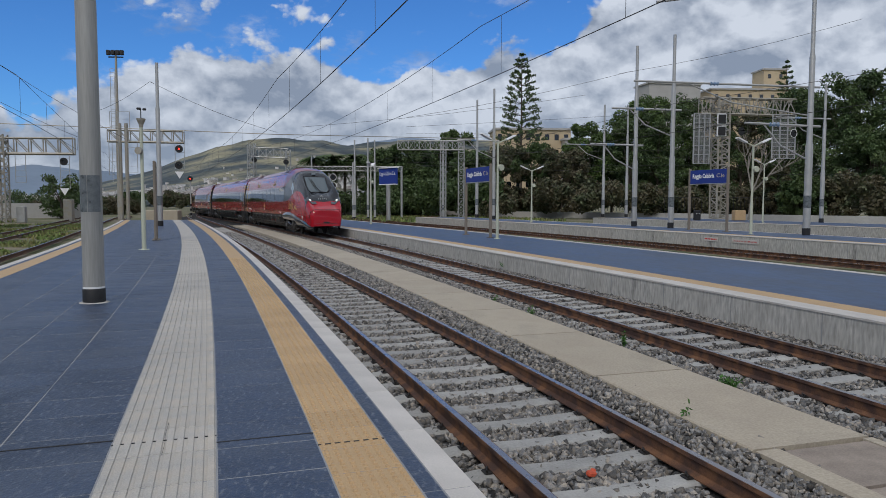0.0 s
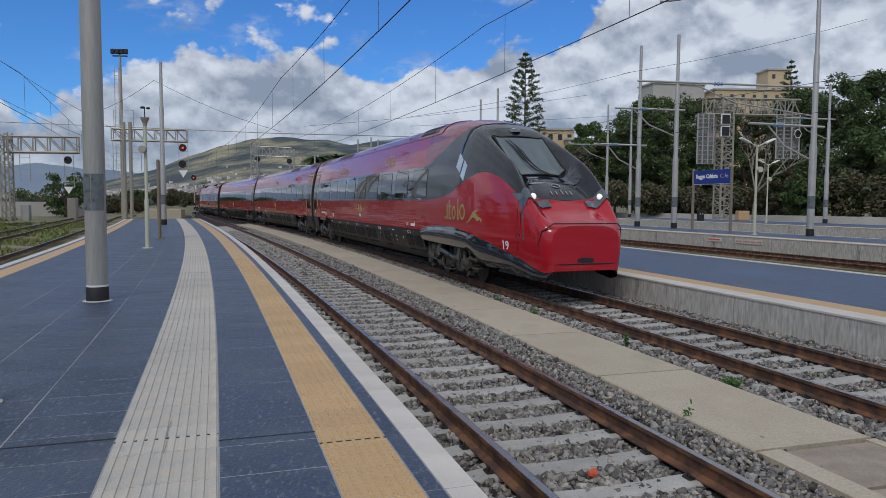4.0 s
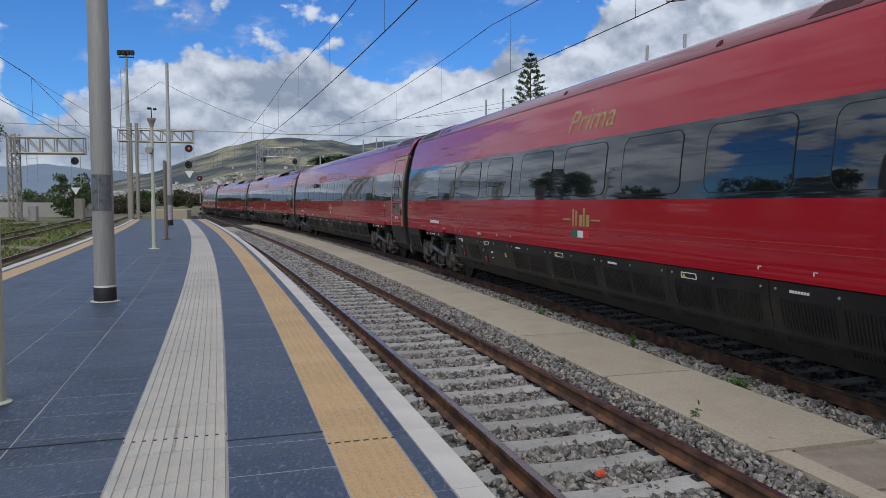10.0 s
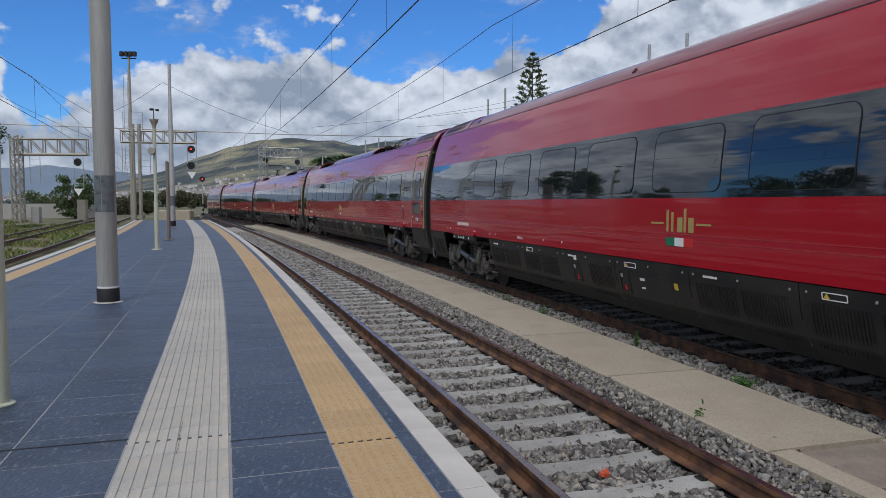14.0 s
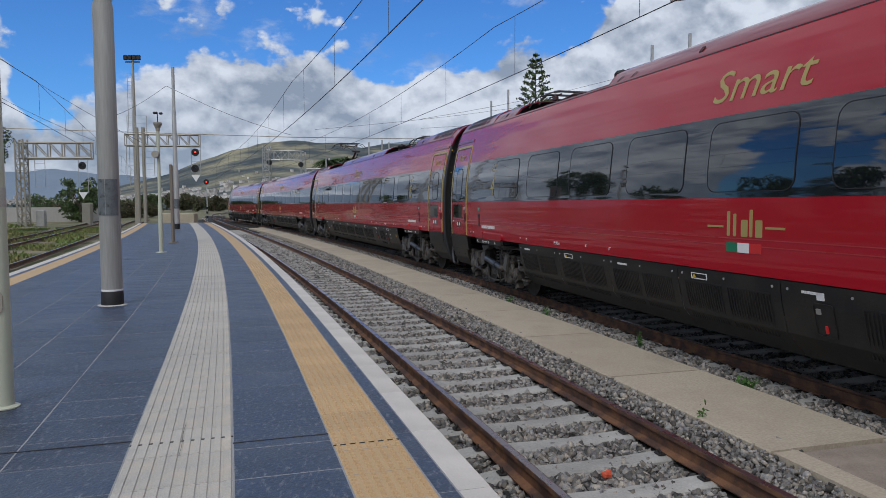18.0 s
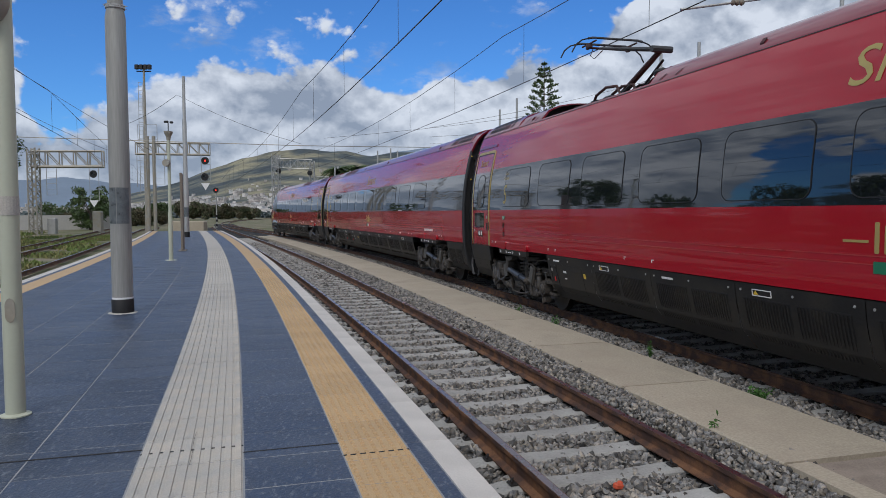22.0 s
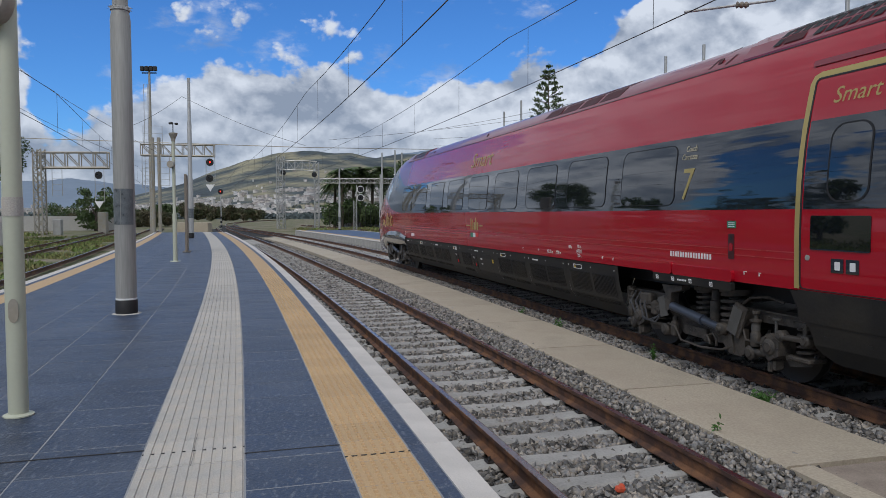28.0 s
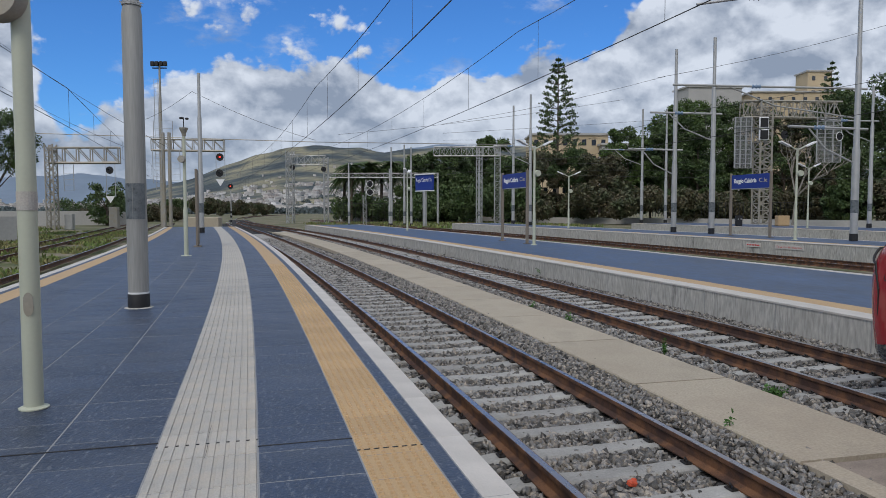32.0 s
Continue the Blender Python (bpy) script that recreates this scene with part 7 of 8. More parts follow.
part("loudspeaker", Geo().lathe((-0.04, -0.1, 3.12), [(0.0, -0.1), (0.11, -0.1), (0.12, 0.02), (0.06, 0.08), (0, 0.08)], 16, "Y"), M_GALVD, _p, "round grey loudspeaker", 40)
# plain brown panel, turned edge-on to look like a narrow post from the camera
_p = thing("brown_panel", "flat brown painted panel standing edge-on in place of a brown post on the platform", "board", at=pose(-10.05, 28.7, 0, 0, 0, 107))
part("panel", Geo().rbox((0, 0, 1.585), (1.1, 0.10, 3.09), 0.02), M_BROWN, _p)
part("base_plate", Geo().rbox((0, 0, 0.015), (1.2, 0.3, 0.03), 0.008), M_BROWN, _p)
mast((-15.6, 45.3, 0), 10.2, 0.17, "grey tubular catenary mast at the platform's end")
lamp_small((4.245, 32.64, -0.165), 4.52, 25, "cream platform lamp post with two flat heads", "platform lamps")
lamp_small((-2.81, 55.4, -0.165), 4.47, 80, "cream platform lamp post with two flat heads", "platform lamps")
lamp_small((17.05, 33.9, 0), 4.4, 10, "cream platform lamp post with two flat heads", "platform lamps")
lamp_small((28.6, 55.0, 0), 4.7, 10, "cream platform lamp post with two flat heads", "platform lamps")
lamp_small((9.85, 55.0, 0), 4.1, 10, "cream platform lamp post with two flat heads", "platform lamps")
station_sign((3.60, 35.4, -0.165), -73, 3.05, 2.73, 3.45, "blue station name board on two brown posts")
station_sign((16.75, 38.3, 0), -73, 2.9, 2.62, 3.38, "blue station name board on two brown posts")
_p = thing("station_sign", "blue station name board with white rim on a single grey post", "sign", "station name signs", pose(-1.76, 67.6, -0.165, 0, 0, -50))
part("post", Geo().rbox((0, 0, 1.7), (0.35, 0.3, 3.4), 0.05), M_GALV, _p)
part("board", Geo().rbox((0, 0, 4.2), (2.6, 0.25, 1.5), 0.03), M_SIGN, _p, "blue enamel name board")
part("top_rim", Geo().rbox((0, 0, 5.0), (2.7, 0.5, 0.1), 0.02), M_WHITE, _p)
part("lower_rim", Geo().rbox((0, 0, 3.42), (2.6, 0.3, 0.1), 0.02), M_WHITE, _p)
_me = text_mesh("lettering", "Reggio Calabria C.le", 0.5, M_WHITE, "LEFT", 0, 0.002)
_k = 2.4 / max(v.co.x for v in _me.vertices)
for _v in _me.vertices:
    _v.co = Vector((-1.2 + _v.co.x * _k, -0.13 - _v.co.z, 4.3 + _v.co.y))
part("lettering", _me, M_WHITE, _p, "white station name")
for _d, _a, _hh in ((45.5, 0.329, 11.7), (42.4, 0.383, 11.7), (32.8, 0.5863, 11.7), (55, 0.608, 11.0), (72, 0.1, 12.0), (65, 0.1242, 12.0), (76, 0.283, 12.2), (76, 0.317, 12.2)):
    mast((_a * _d, _d, 0), _hh, 0.17)


def signal_gantry_left():
    p = thing("signal_gantry", "grey lattice cantilever signal gantry", "gantry", "signal gantries")
    y = 79.0
    x0, x1 = -44.2, -36.4
    part("leg", lattice(Geo(), (x0 + 0.25, y, -0.8), (x0 + 0.25, y, 8.8), 0.9, 0.9, 14, 0.085), M_GALVD, p)
    members("beam", truss(Geo(), (x0, y, 7.6), (x1, y, 7.6), 1.7, 5, 0.10), M_GALVD, p)
    g = Geo()
    ladder_cage(g, (-42.0, y), 1.1, 3.6, 6.8, 5)
    members("hanging_frame", g, M_GALV, p, "bar")
    g = Geo()
    ladder_cage(g, (-37.3, y), 1.0, 2.9, 7.6, 7)
    members("hanging_frame", g, M_GALV, p, "bar")
    signal_head(p, (-37.3, y - 0.2, 5.9), 0)
    part("signal_plate", Geo().add([(-37.8, y - 0.2, 3.0), (-36.8, y - 0.2, 3.0), (-37.3, y - 0.2, 2.2)], [(0, 1, 2)]), M_WHITE, p)


def signal_gantry_mid():
    p = thing("signal_gantry", "grey steel signal gantry with red light", "gantry", "signal gantries")
    y = 80.0
    X = lambda px: (px - 784) / 1240 * y
    members("beam", truss(Geo(), (X(271), y, 8.85), (X(398), y, 8.75), 1.25, 7, 0.075), M_GALVD, p)
    g = Geo()
    for px in (292, 303):
        g.tube((X(px), y, -0.8), (X(px), y, 10.2), 0.2, 10)
    part("leg", g, M_GALVD, p)
    for px, z0 in ((283, 4.5), (315, 4.8), (394, 5.2)):
        g = Geo()
        ladder_cage(g, (X(px), y - 0.3), 1.0, z0, 8.2, 5)
        members("hanging_frame", g, M_GALV, p, "bar")
    g = Geo()
    ladder_cage(g, (X(283), y), 0.9, 9, 11.5, 3), ladder_cage(g, (X(300), y), 1.2, 9, 11.5, 3)
    members("cage", g, M_GALV, p, "bar")
    signal_head(p, (X(394), y - 0.5, 7.4), 0, True)
    signal_head(p, (X(393), y - 0.5, 5.6), 0)
    part("signal_plate", Geo().add([(X(394) - 0.5, y - 0.5, 4.9), (X(394) + 0.5, y - 0.5, 4.9), (X(394), y - 0.5, 4.1)], [(0, 1, 2)]), M_WHITE, p)


def flood_tower():
    p = thing("floodlight_tower", "tall slim floodlight tower with caged ladder", "tower")
    y = 90.0
    x = (289 - 784) / 1240 * y
    part("column", Geo().lathe((x, y, -0.8), [(0.3, 0), (0.12, 21.0)], 12), M_GALVD, p, smooth=40)
    g = Geo()
    ladder_cage(g, (x - 0.5, y), 0.5, 4, 18, 28)
    part("ladder", g, M_GALV, p)
    g = Geo().tube((x - 0.9, y, 19.4), (x + 0.9, y, 19.4), 0.08)
    part("cross_arm", g, M_BLACK, p)
    for s in (-0.8, -0.25, 0.3, 0.8):
        part("floodlight", Geo().rbox((x + s, y - 0.2, 19.9), (0.45, 0.4, 0.6), 0.05), M_BLACK, p)


def gantry_centre():
    for d, pxa, pxb, zt in ((115.0, 508, 582, 11.0),):
        p = thing("signal_gantry", "distant lattice signal gantry over the tracks", "gantry", "signal gantries")
        X = lambda px: (px - 784) / 1240 * d
        part("leg", lattice(Geo(), (X(515), d, -0.8), (X(515), d, zt), 1.6, 1.0, 12, 0.08), M_GALV, p)
        part("leg", lattice(Geo(), (X(578), d, -0.8), (X(578), d, zt - 1), 0.7, 0.7, 12, 0.07), M_GALV, p)
        part("beam", lattice(Geo(), (X(515), d, zt - 1.4), (X(578), d, zt - 1.6), 0.6, 1.5, 5, 0.07), M_GALV, p)
        signal_head(p, (X(521), d - 0.6, 8.3), 0), signal_head(p, (X(575), d - 0.6, 8.0), 0)
    p = thing("signal_post", "small red signal on a banded post", "signal", at=pose(-33.2, 110, -0.8))
    part("post", Geo().lathe((0, 0, 0), [(0.09, 0), (0.08, 6.4)], 10), M_GALV, p)
    for i in range(3):
        part("band", Geo().lathe((0, 0, 0), [(0.16, 0.3 + 0.7 * i), (0.16, 0.65 + 0.7 * i)], 10), M_BLACK, p)
    signal_head(p, (0, -0.15, 5.9), 0, True)
    p = thing("signal_post", "twin white-rimmed signal on a post", "signal", at=pose(-10.6, 95, -0.8))
    part("post", lattice(Geo(), (0, 0, 0), (0, 0, 4.2), 0.4, 0.4, 9, 0.04), M_GALV, p)
    for z in (4.6, 5.7):
        signal_head(p, (0.75, -0.2, z), 0, None, True)
    part("backing", Geo().box((0.2, 0, 5.2), (0.12, 0.1, 2.2)), M_GALV, p)


def gantry_right():
    p = thing("signal_gantry", "large lattice signal gantry with caged platforms", "gantry", "signal gantries")
    d = 75.0
    X = lambda px: (px - 784) / 1240 * d
    Z = lambda py: 1.506 + (371 - py) / 1240 * d
    part("leg", lattice(Geo(), (X(1346), d, -0.1), (X(1346), d, Z(182)), 1.7, 1.2, 18, 0.11), M_GALVD, p)
    part("beam", lattice(Geo(), (X(1308), d, Z(197)), (X(1480), d, Z(199)), 0.9, 1.7, 12, 0.10), M_GALVD, p)
    for a, b, z0, z1 in ((1293, 1322, 300, 212), (1436, 1478, 290, 212)):
        g = Geo()
        for px in np.linspace(a, b, 4):
            g.tube((X(px), d - 0.6, Z(z0)), (X(px), d - 0.6, Z(z1)), 0.08, 5)
        for py in np.linspace(z0, z1, 12):
            g.tube((X(a), d - 0.6, Z(py)), (X(b), d - 0.6, Z(py)), 0.035, 4)
        members("cage", g, M_GALV, p, "bar")
        g = Geo()
        for px in np.linspace(a, b, 24):
            g.box((X(px), d - 0.5, Z((z0 + z1) / 2)), (0.035, 0.02, Z(z1) - Z(z0)))
        ob = part("mesh_panel", g, M_MESH, p, "expanded metal mesh")
        ob["kind"] = "stuff"
    for px, py, k in ((1340, 222, 0), (1340, 243, 1)):
        q = part("signal_box", Geo().rbox((X(px), d - 1.0, Z(py)), (1.0, 0.2, 1.15), 0.05), M_WHITE, p, "white-rimmed square signal")
        part("screen", Geo().box((X(px), d - 1.12, Z(py)), (0.8, 0.06, 0.95)), M_BLACK, q)
    signal_head(p, (X(1376), d - 1, Z(243)), 0.3), signal_head(p, (X(1471), d - 1, Z(246)), 0.3, None, True)
    p = thing("catenary_gantry", "pale lattice portal gantry over the far tracks", "gantry", "signal gantries")
    d = 88.0
    part("beam", lattice(Geo(), (X(768), d, Z(270)), (X(884), d, Z(270)), 0.8, 1.1, 12, 0.06), M_GALV, p)
    for px in (848, 880):
        part("leg", lattice(Geo(), (X(px), d, -0.8), (X(px), d, Z(262)), 0.7, 0.7, 14, 0.05), M_GALV, p)
    part("beam", lattice(Geo(), (X(560), d + 10, Z(305)), (X(775), d + 10, Z(305)), 0.5, 0.6, 16, 0.05), M_GALV, p)
    part("leg", Geo().tube((X(774), d + 10, -0.8), (X(774), d + 10, Z(300)), 0.15), M_GALV, p)
    for px, top in ((618, 290), (693, 262), (716, 258), (728, 262), (848, 262), (690, 300)):
        dd = 92.0
        mast(((px - 784) / 1240 * dd, dd, -0.7), 1.5 + 0.7 + (371 - top) / 1240 * dd, 0.17, "slim grey catenary mast")


M_MESH = surf("expanded_metal_mesh", (0.30, 0.30, 0.30), 0.6, metal=0.5, var=0.1)
signal_gantry_left()
signal_gantry_mid()
flood_tower()
gantry_centre()
gantry_right()


# ---- overhead wires ----
def catenary(line, off, zc, zm, s0, s1, span, phase, label):
    """Contact wire, sagging messenger and droppers."""
    root = thing("overhead_line", label, "wire", "overhead wires")
    n = int((s1 - s0) / 2.5)
    ss = [s0 + (s1 - s0) * i / n for i in range(n + 1)]

    def zmess(s):
        f = ((s - phase) / span) % 1.0
        return zm - 4 * 0.45 * f * (1 - f)
    part("contact_wire", Geo().path([line.at(s, off, zc) for s in ss], 0.011, 5), M_WIRE, root)
    part("messenger_wire", Geo().path([line.at(s, off, zmess(s)) for s in ss], 0.010, 5), M_WIRE, root)
    s = s0 + 1.5
    while s < s1:
        part("dropper", Geo().tube(line.at(s, off, zc), line.at(s, off, zmess(s)), 0.006, 4), M_WIRE, root)
        s += 6.0


catenary(NEAR, 0.0, 4.66, 6.3, -30, 90, 45, -22, "contact wire and messenger over the platform track")
catenary(FAR, 0.1, 5.0, 6.6, -30, 150, 45, -30, "contact wire and messenger over the train's track")
catenary(NEAR, -9.2, 4.7, 6.2, -30, 90, 45, -20, "contact wire and messenger over the siding")
catenary(FAR, 14.5, 5.0, 6.4, -30, 100, 45, -20, "contact wire and messenger over a far track")


def steady_arm():
    """Mast beyond the platform edge with the arm that steadies the contact wire."""
    p = mast((9.4, 12.6, -0.165), 9.0, 0.18)
    o = Vector((9.4, 12.6, -0.165))
    part("cantilever", Geo().tube(Vector((9.4, 12.6, 6.2)) - o, Vector((5.0, 12.2, 5.9)) - o, 0.035, 8), M_GALV, p)
    part("steady_arm", Geo().tube(Vector((5.9, 12.2, 5.2)) - o, Vector((4.36, 12.25, 5.01)) - o, 0.022, 8).tube(Vector((5.9, 12.2, 5.2)) - o, Vector((6.4, 12.2, 6.0)) - o, 0.025, 8), M_GALV, p, "curved steel steady arm")
    part("insulator", Geo().lathe(Vector((5.35, 12.2, 5.12)) - o, [(0.03, -0.12), (0.06, -0.1), (0.035, -0.06), (0.06, -0.02), (0.035, 0.02), (0.06, 0.06), (0.03, 0.1)], 10, "X"), M_BROWN, p)


steady_arm()
FEEDERS = thing("overhead_line", "thin dark feeder wires strung across the station", "wire", "overhead wires")
for _px0, _py0, _px1, _py1, _d0 in ((784, 238, 1600, 178, 62), (784, 262, 1600, 205, 66), (784, 285, 1600, 262, 80), (784, 292, 1600, 280, 84), (784, 300, 1600, 300, 88), (800, 305, 1600, 318, 70), (784, 250, 1600, 235, 75), (1160, 142, 1600, 40, 44), (784, 222, 1180, 138, 52), (600, 240, 1100, 180, 58), (0, 72, 300, 262, 40), (0, 150, 260, 275, 44), (345, 165, 560, 250, 46), (345, 165, 230, 225, 46)):
    _z = lambda py: 1.506 + (371 - py) / 1240 * _d0
    _x = lambda px: (px - 784) / 1240 * _d0
    part("feeder_wire", Geo().path([(_x(_px0 + (_px1 - _px0) * q / 6), _d0, _z(_py0 + (_py1 - _py0) * q / 6) - 0.25 * math.sin(math.pi * q / 6)) for q in range(7)], 0.012, 5), M_WIRE, FEEDERS)


def cantilever(a, d, z, length, rise, label="grey tubular cantilever with insulators"):
    p = thing("cantilever_arm", label, "cantilever", "cantilevers", pose(a * d, d, z))
    part("tube", Geo().tube((0.5, 0, 0), (-length, 0, rise), 0.06, 8), M_GALV, p)
    part("brace", Geo().path([(0, 0, -1.6), (-length * 0.45, 0, -0.9), (-length * 0.7, 0, rise - 0.1)], 0.04, 6), M_GALV, p)
    part("insulator", Geo().lathe((-length * 0.55, 0, rise * 0.55), [(0.06, -0.25), (0.12, -0.2), (0.06, -0.1), (0.12, 0.0), (0.06, 0.1), (0.12, 0.2), (0.06, 0.25)], 8, "X"), M_SIGNBLUE, p)


M_SIGNBLUE = surf("blue_grey_insulator", (0.16, 0.24, 0.36), 0.4, var=0.1, bump=0.0)
cantilever(0.5863, 39.0, 1.506 + (371 - 162) / 1240 * 39, 10.2, 0.25, "long grey cross tube with insulators between masts")
cantilever(0.383, 42.4, 1.506 + (371 - 205) / 1240 * 42.4, 3.8, 0.1)
cantilever(0.5863, 32.8, 1.506 + (371 - 232) / 1240 * 32.8, 3.2, 0.15)
cantilever(0.608, 55, 1.506 + (371 - 218) / 1240 * 55, 4.0, 0.1)
cantilever(0.329, 45.5, 1.506 + (371 - 268) / 1240 * 45.5, 3.0, 0.1)
cantilever(0.1242, 65, 1.506 + (371 - 262) / 1240 * 65, 3.4, 0.1)
cantilever(0.283, 76, 1.506 + (371 - 268) / 1240 * 76, 4.2, 0.1)
_d = 48.0
part("head_span", Geo().path([((60 - 784) / 1240 * _d, _d, 1.506 + (371 - 237) / 1240 * _d), ((560 - 784) / 1240 * _d, _d, 1.506 + (371 - 253) / 1240 * _d), ((905 - 784) / 1240 * 60, 60, 1.506 + (371 - 258) / 1240 * 60)], 0.026, 5), M_GALVD, FEEDERS)

# ---- plants ----
def leaf_cloud(rng, centers, radii, n, size, flat=0.8):
    """Small leaf blades scattered in clumps round centres."""
    k = rng.integers(0, len(centers), n)
    d = rng.normal(size=(n, 3))
    d /= np.linalg.norm(d, axis=1)[:, None]
    r = radii[k] * (0.55 + 0.5 * rng.random(n))
    p = centers[k] + d * r[:, None] * np.array([1, 1, flat])
    u = rng.normal(size=(n, 3))
    u /= np.linalg.norm(u, axis=1)[:, None]
    w = np.cross(u, rng.normal(size=(n, 3)))
    w /= np.linalg.norm(w, axis=1)[:, None]
    s = size * (0.6 + 0.8 * rng.random(n))[:, None]
    return np.stack([p - u * s, p + w * s * 0.5, p + u * s, p - w * s * 0.5], 1)


def quads_mesh(name, q, material):
    n = len(q)
    me = bpy.data.meshes.new(name)
    me.vertices.add(n * 4), me.loops.add(n * 4), me.polygons.add(n)
    me.vertices.foreach_set("co", q.ravel())
    me.loops.foreach_set("vertex_index", np.arange(n * 4))
    me.polygons.foreach_set("loop_start", np.arange(n) * 4)
    me.update(calc_edges=True)
    me.materials.append(material)
    return me


def tree(at, h, w, seed, material=None, label="broad dark green tree", leaves=19000, trunk=0.25, low=0.10, leaf=0.21):
    rng = np.random.default_rng(seed)
    t = thing("tree", label, "tree", "trees along the railway", pose(*at))
    g = Geo()
    g.tube((0, 0, 0), (0.1, 0, h * 0.35), trunk, 9, trunk * 0.7)
    centers, radii = [], []
    for i in range(60):
        a, e = rng.uniform(0, 6.283), rng.uniform(low, 0.96)
        rr = w / 2 * math.sqrt(max(0.06, 1 - ((e - 0.55) / 0.5) ** 2)) * rng.uniform(0.35, 0.95)
        c = (rr * math.cos(a), rr * math.sin(a), h * e)
        centers.append(c), radii.append(w * rng.uniform(0.08, 0.15))
        if i < 12:
            g.tube((0.1, 0, h * min(0.33, e * 0.6)), c, trunk * 0.3, 5, trunk * 0.1)
    part("trunk", g, M_BARK, t)
    part("crown", quads_mesh("crown", leaf_cloud(rng, np.array(centers), np.array(radii), leaves, leaf), material or M_LEAF), material or M_LEAF, t)
    return t


def araucaria(at, h, seed, label, spread=5.0):
    """A conifer in tiers of spreading boughs with gaps between."""
    rng = np.random.default_rng(seed)
    t = thing("conifer_tree", label, "tree", "trees along the railway", pose(*at))
    g = Geo().tube((0, 0, 0), (0, 0, h), 0.35, 10, 0.05)
    q = []
    tiers = 20
    for i in range(tiers):
        f = i / (tiers - 1)
        z = h * (0.28 + 0.70 * f)
        L = spread * (1 - f) ** 0.62 * rng.uniform(0.72, 1.08) + 0.35
        n = 7
        for k in range(n):
            a = 6.283 * (k + rng.random() * 0.5) / n + i
            tip = np.array([L * math.cos(a), L * math.sin(a), z + L * rng.uniform(0.12, 0.36)])
            root = np.array([0, 0, z - 0.05 * L])
            g.tube(root, tip, 0.06, 4, 0.02)
            m = int(30 + 34 * (1 - f))
            fr = 0.35 + 0.65 * rng.random(m) ** 0.6
            p = root + (tip - root) * fr[:, None] + rng.normal(0, 0.13 + 0.14 * (1 - f), (m, 3)) * np.array([1, 1, 0.8])
            u = rng.normal(size=(m, 3))
            u[:, 2] = np.abs(u[:, 2]) + 0.2
            u /= np.linalg.norm(u, axis=1)[:, None]
            w = np.cross(u, rng.normal(size=(m, 3)))
            w /= np.linalg.norm(w, axis=1)[:, None]
            s = 0.28
            q.append(np.stack([p - u * s, p + w * s * 0.45, p + u * s, p - w * s * 0.45], 1))
    part("trunk", g, M_BARK, t)
    part("crown", quads_mesh("crown", np.concatenate(q), M_LEAF), M_LEAF, t)


def palm(at, h, seed):
    rng = np.random.default_rng(seed)
    t = thing("palm_tree", "dark palm tree with drooping fronds", "tree", "palms", pose(*at))
    part("trunk", Geo().tube((0, 0, 0), (0.2, 0, h), 0.3, 9, 0.25), M_BARK, t)
    q = []
    for k in range(70):
        a, e = rng.uniform(0, 6.283), rng.uniform(-0.9, 1.2)
        L = rng.uniform(2.4, 3.4)
        for j in range(26):
            f = j / 25
            c = np.array([math.cos(a) * L * f * math.cos(e * (1 - f * 0.5)), math.sin(a) * L * f * math.cos(e * (1 - f * 0.5)), h + L * (f * math.sin(e) - 0.75 * f * f)])
            for s in (-1, 1):
                d = np.array([-math.sin(a) * s, math.cos(a) * s, -0.6]) * 0.5 * (1 - 0.5 * f)
                o = np.array([math.cos(a), math.sin(a), 0]) * 0.07
                q.append([c - o, c + o, c + d + o, c + d])
    part("crown", quads_mesh("crown", np.array(q), M_LEAF), M_LEAF, t)


def hedge(name, pts, h, depth, n, seed, material, label, leaf=0.25):
    """A long uneven belt of shrubs."""
    rng = np.random.default_rng(seed)
    pts = np.array(pts, float)
    f = rng.random(70) * (len(pts) - 1)
    i = f.astype(int).clip(0, len(pts) - 2)
    base = pts[i] + (pts[i + 1] - pts[i]) * (f - i)[:, None]
    hh = h * (0.55 + 0.45 * np.array([noise.noise((float(x) * 0.12, float(y) * 0.12, seed)) for x, y in base]) + 0.1)
    c = np.stack([base[:, 0], base[:, 1] + rng.uniform(-1, 1, 70) * depth / 2, -0.7 + hh * rng.uniform(0.3, 0.95, 70)], 1)
    q = leaf_cloud(rng, c, np.full(70, h * 0.24), n, leaf, 0.9)
    tagged(new(name, quads_mesh(name, q, material)), label, "hedge", kind="stuff")


def B(px, d):
    return (px - 784) / 1240 * d


def H(py, d):
    return 1.506 + (371 - py) / 1240 * d


araucaria((B(986, 150), 150, -0.7), H(106, 150) + 0.7, 5, "tall Norfolk Island pine with tiered boughs", 6.4)
araucaria((B(1464, 200), 200, -0.7), H(112, 200) + 0.7, 9, "Norfolk Island pine in front of a building", 6.0)
TREES_WEST = [(745, 288, 122, 8, M_LEAF), (775, 282, 120, 9, M_LEAF), (805, 280, 118, 9, M_LEAF), (868, 258, 128, 9, M_TREETOP), (845, 262, 124, 8, M_LEAF), (905, 285, 116, 8, M_LEAF),         (960, 285, 118, 9, M_LEAF2), (1010, 280, 120, 9, M_LEAF), (1060, 290, 116, 9, M_LEAF2), (1105, 240, 122, 10, M_TREETOP), (1150, 222, 124, 11, M_LEAF), (1195, 205, 126, 12, M_TREETOP), (1180, 240, 118, 9, M_LEAF), (1232, 212, 119, 10, M_LEAF), (1245, 188, 128, 13, M_TREETOP)]
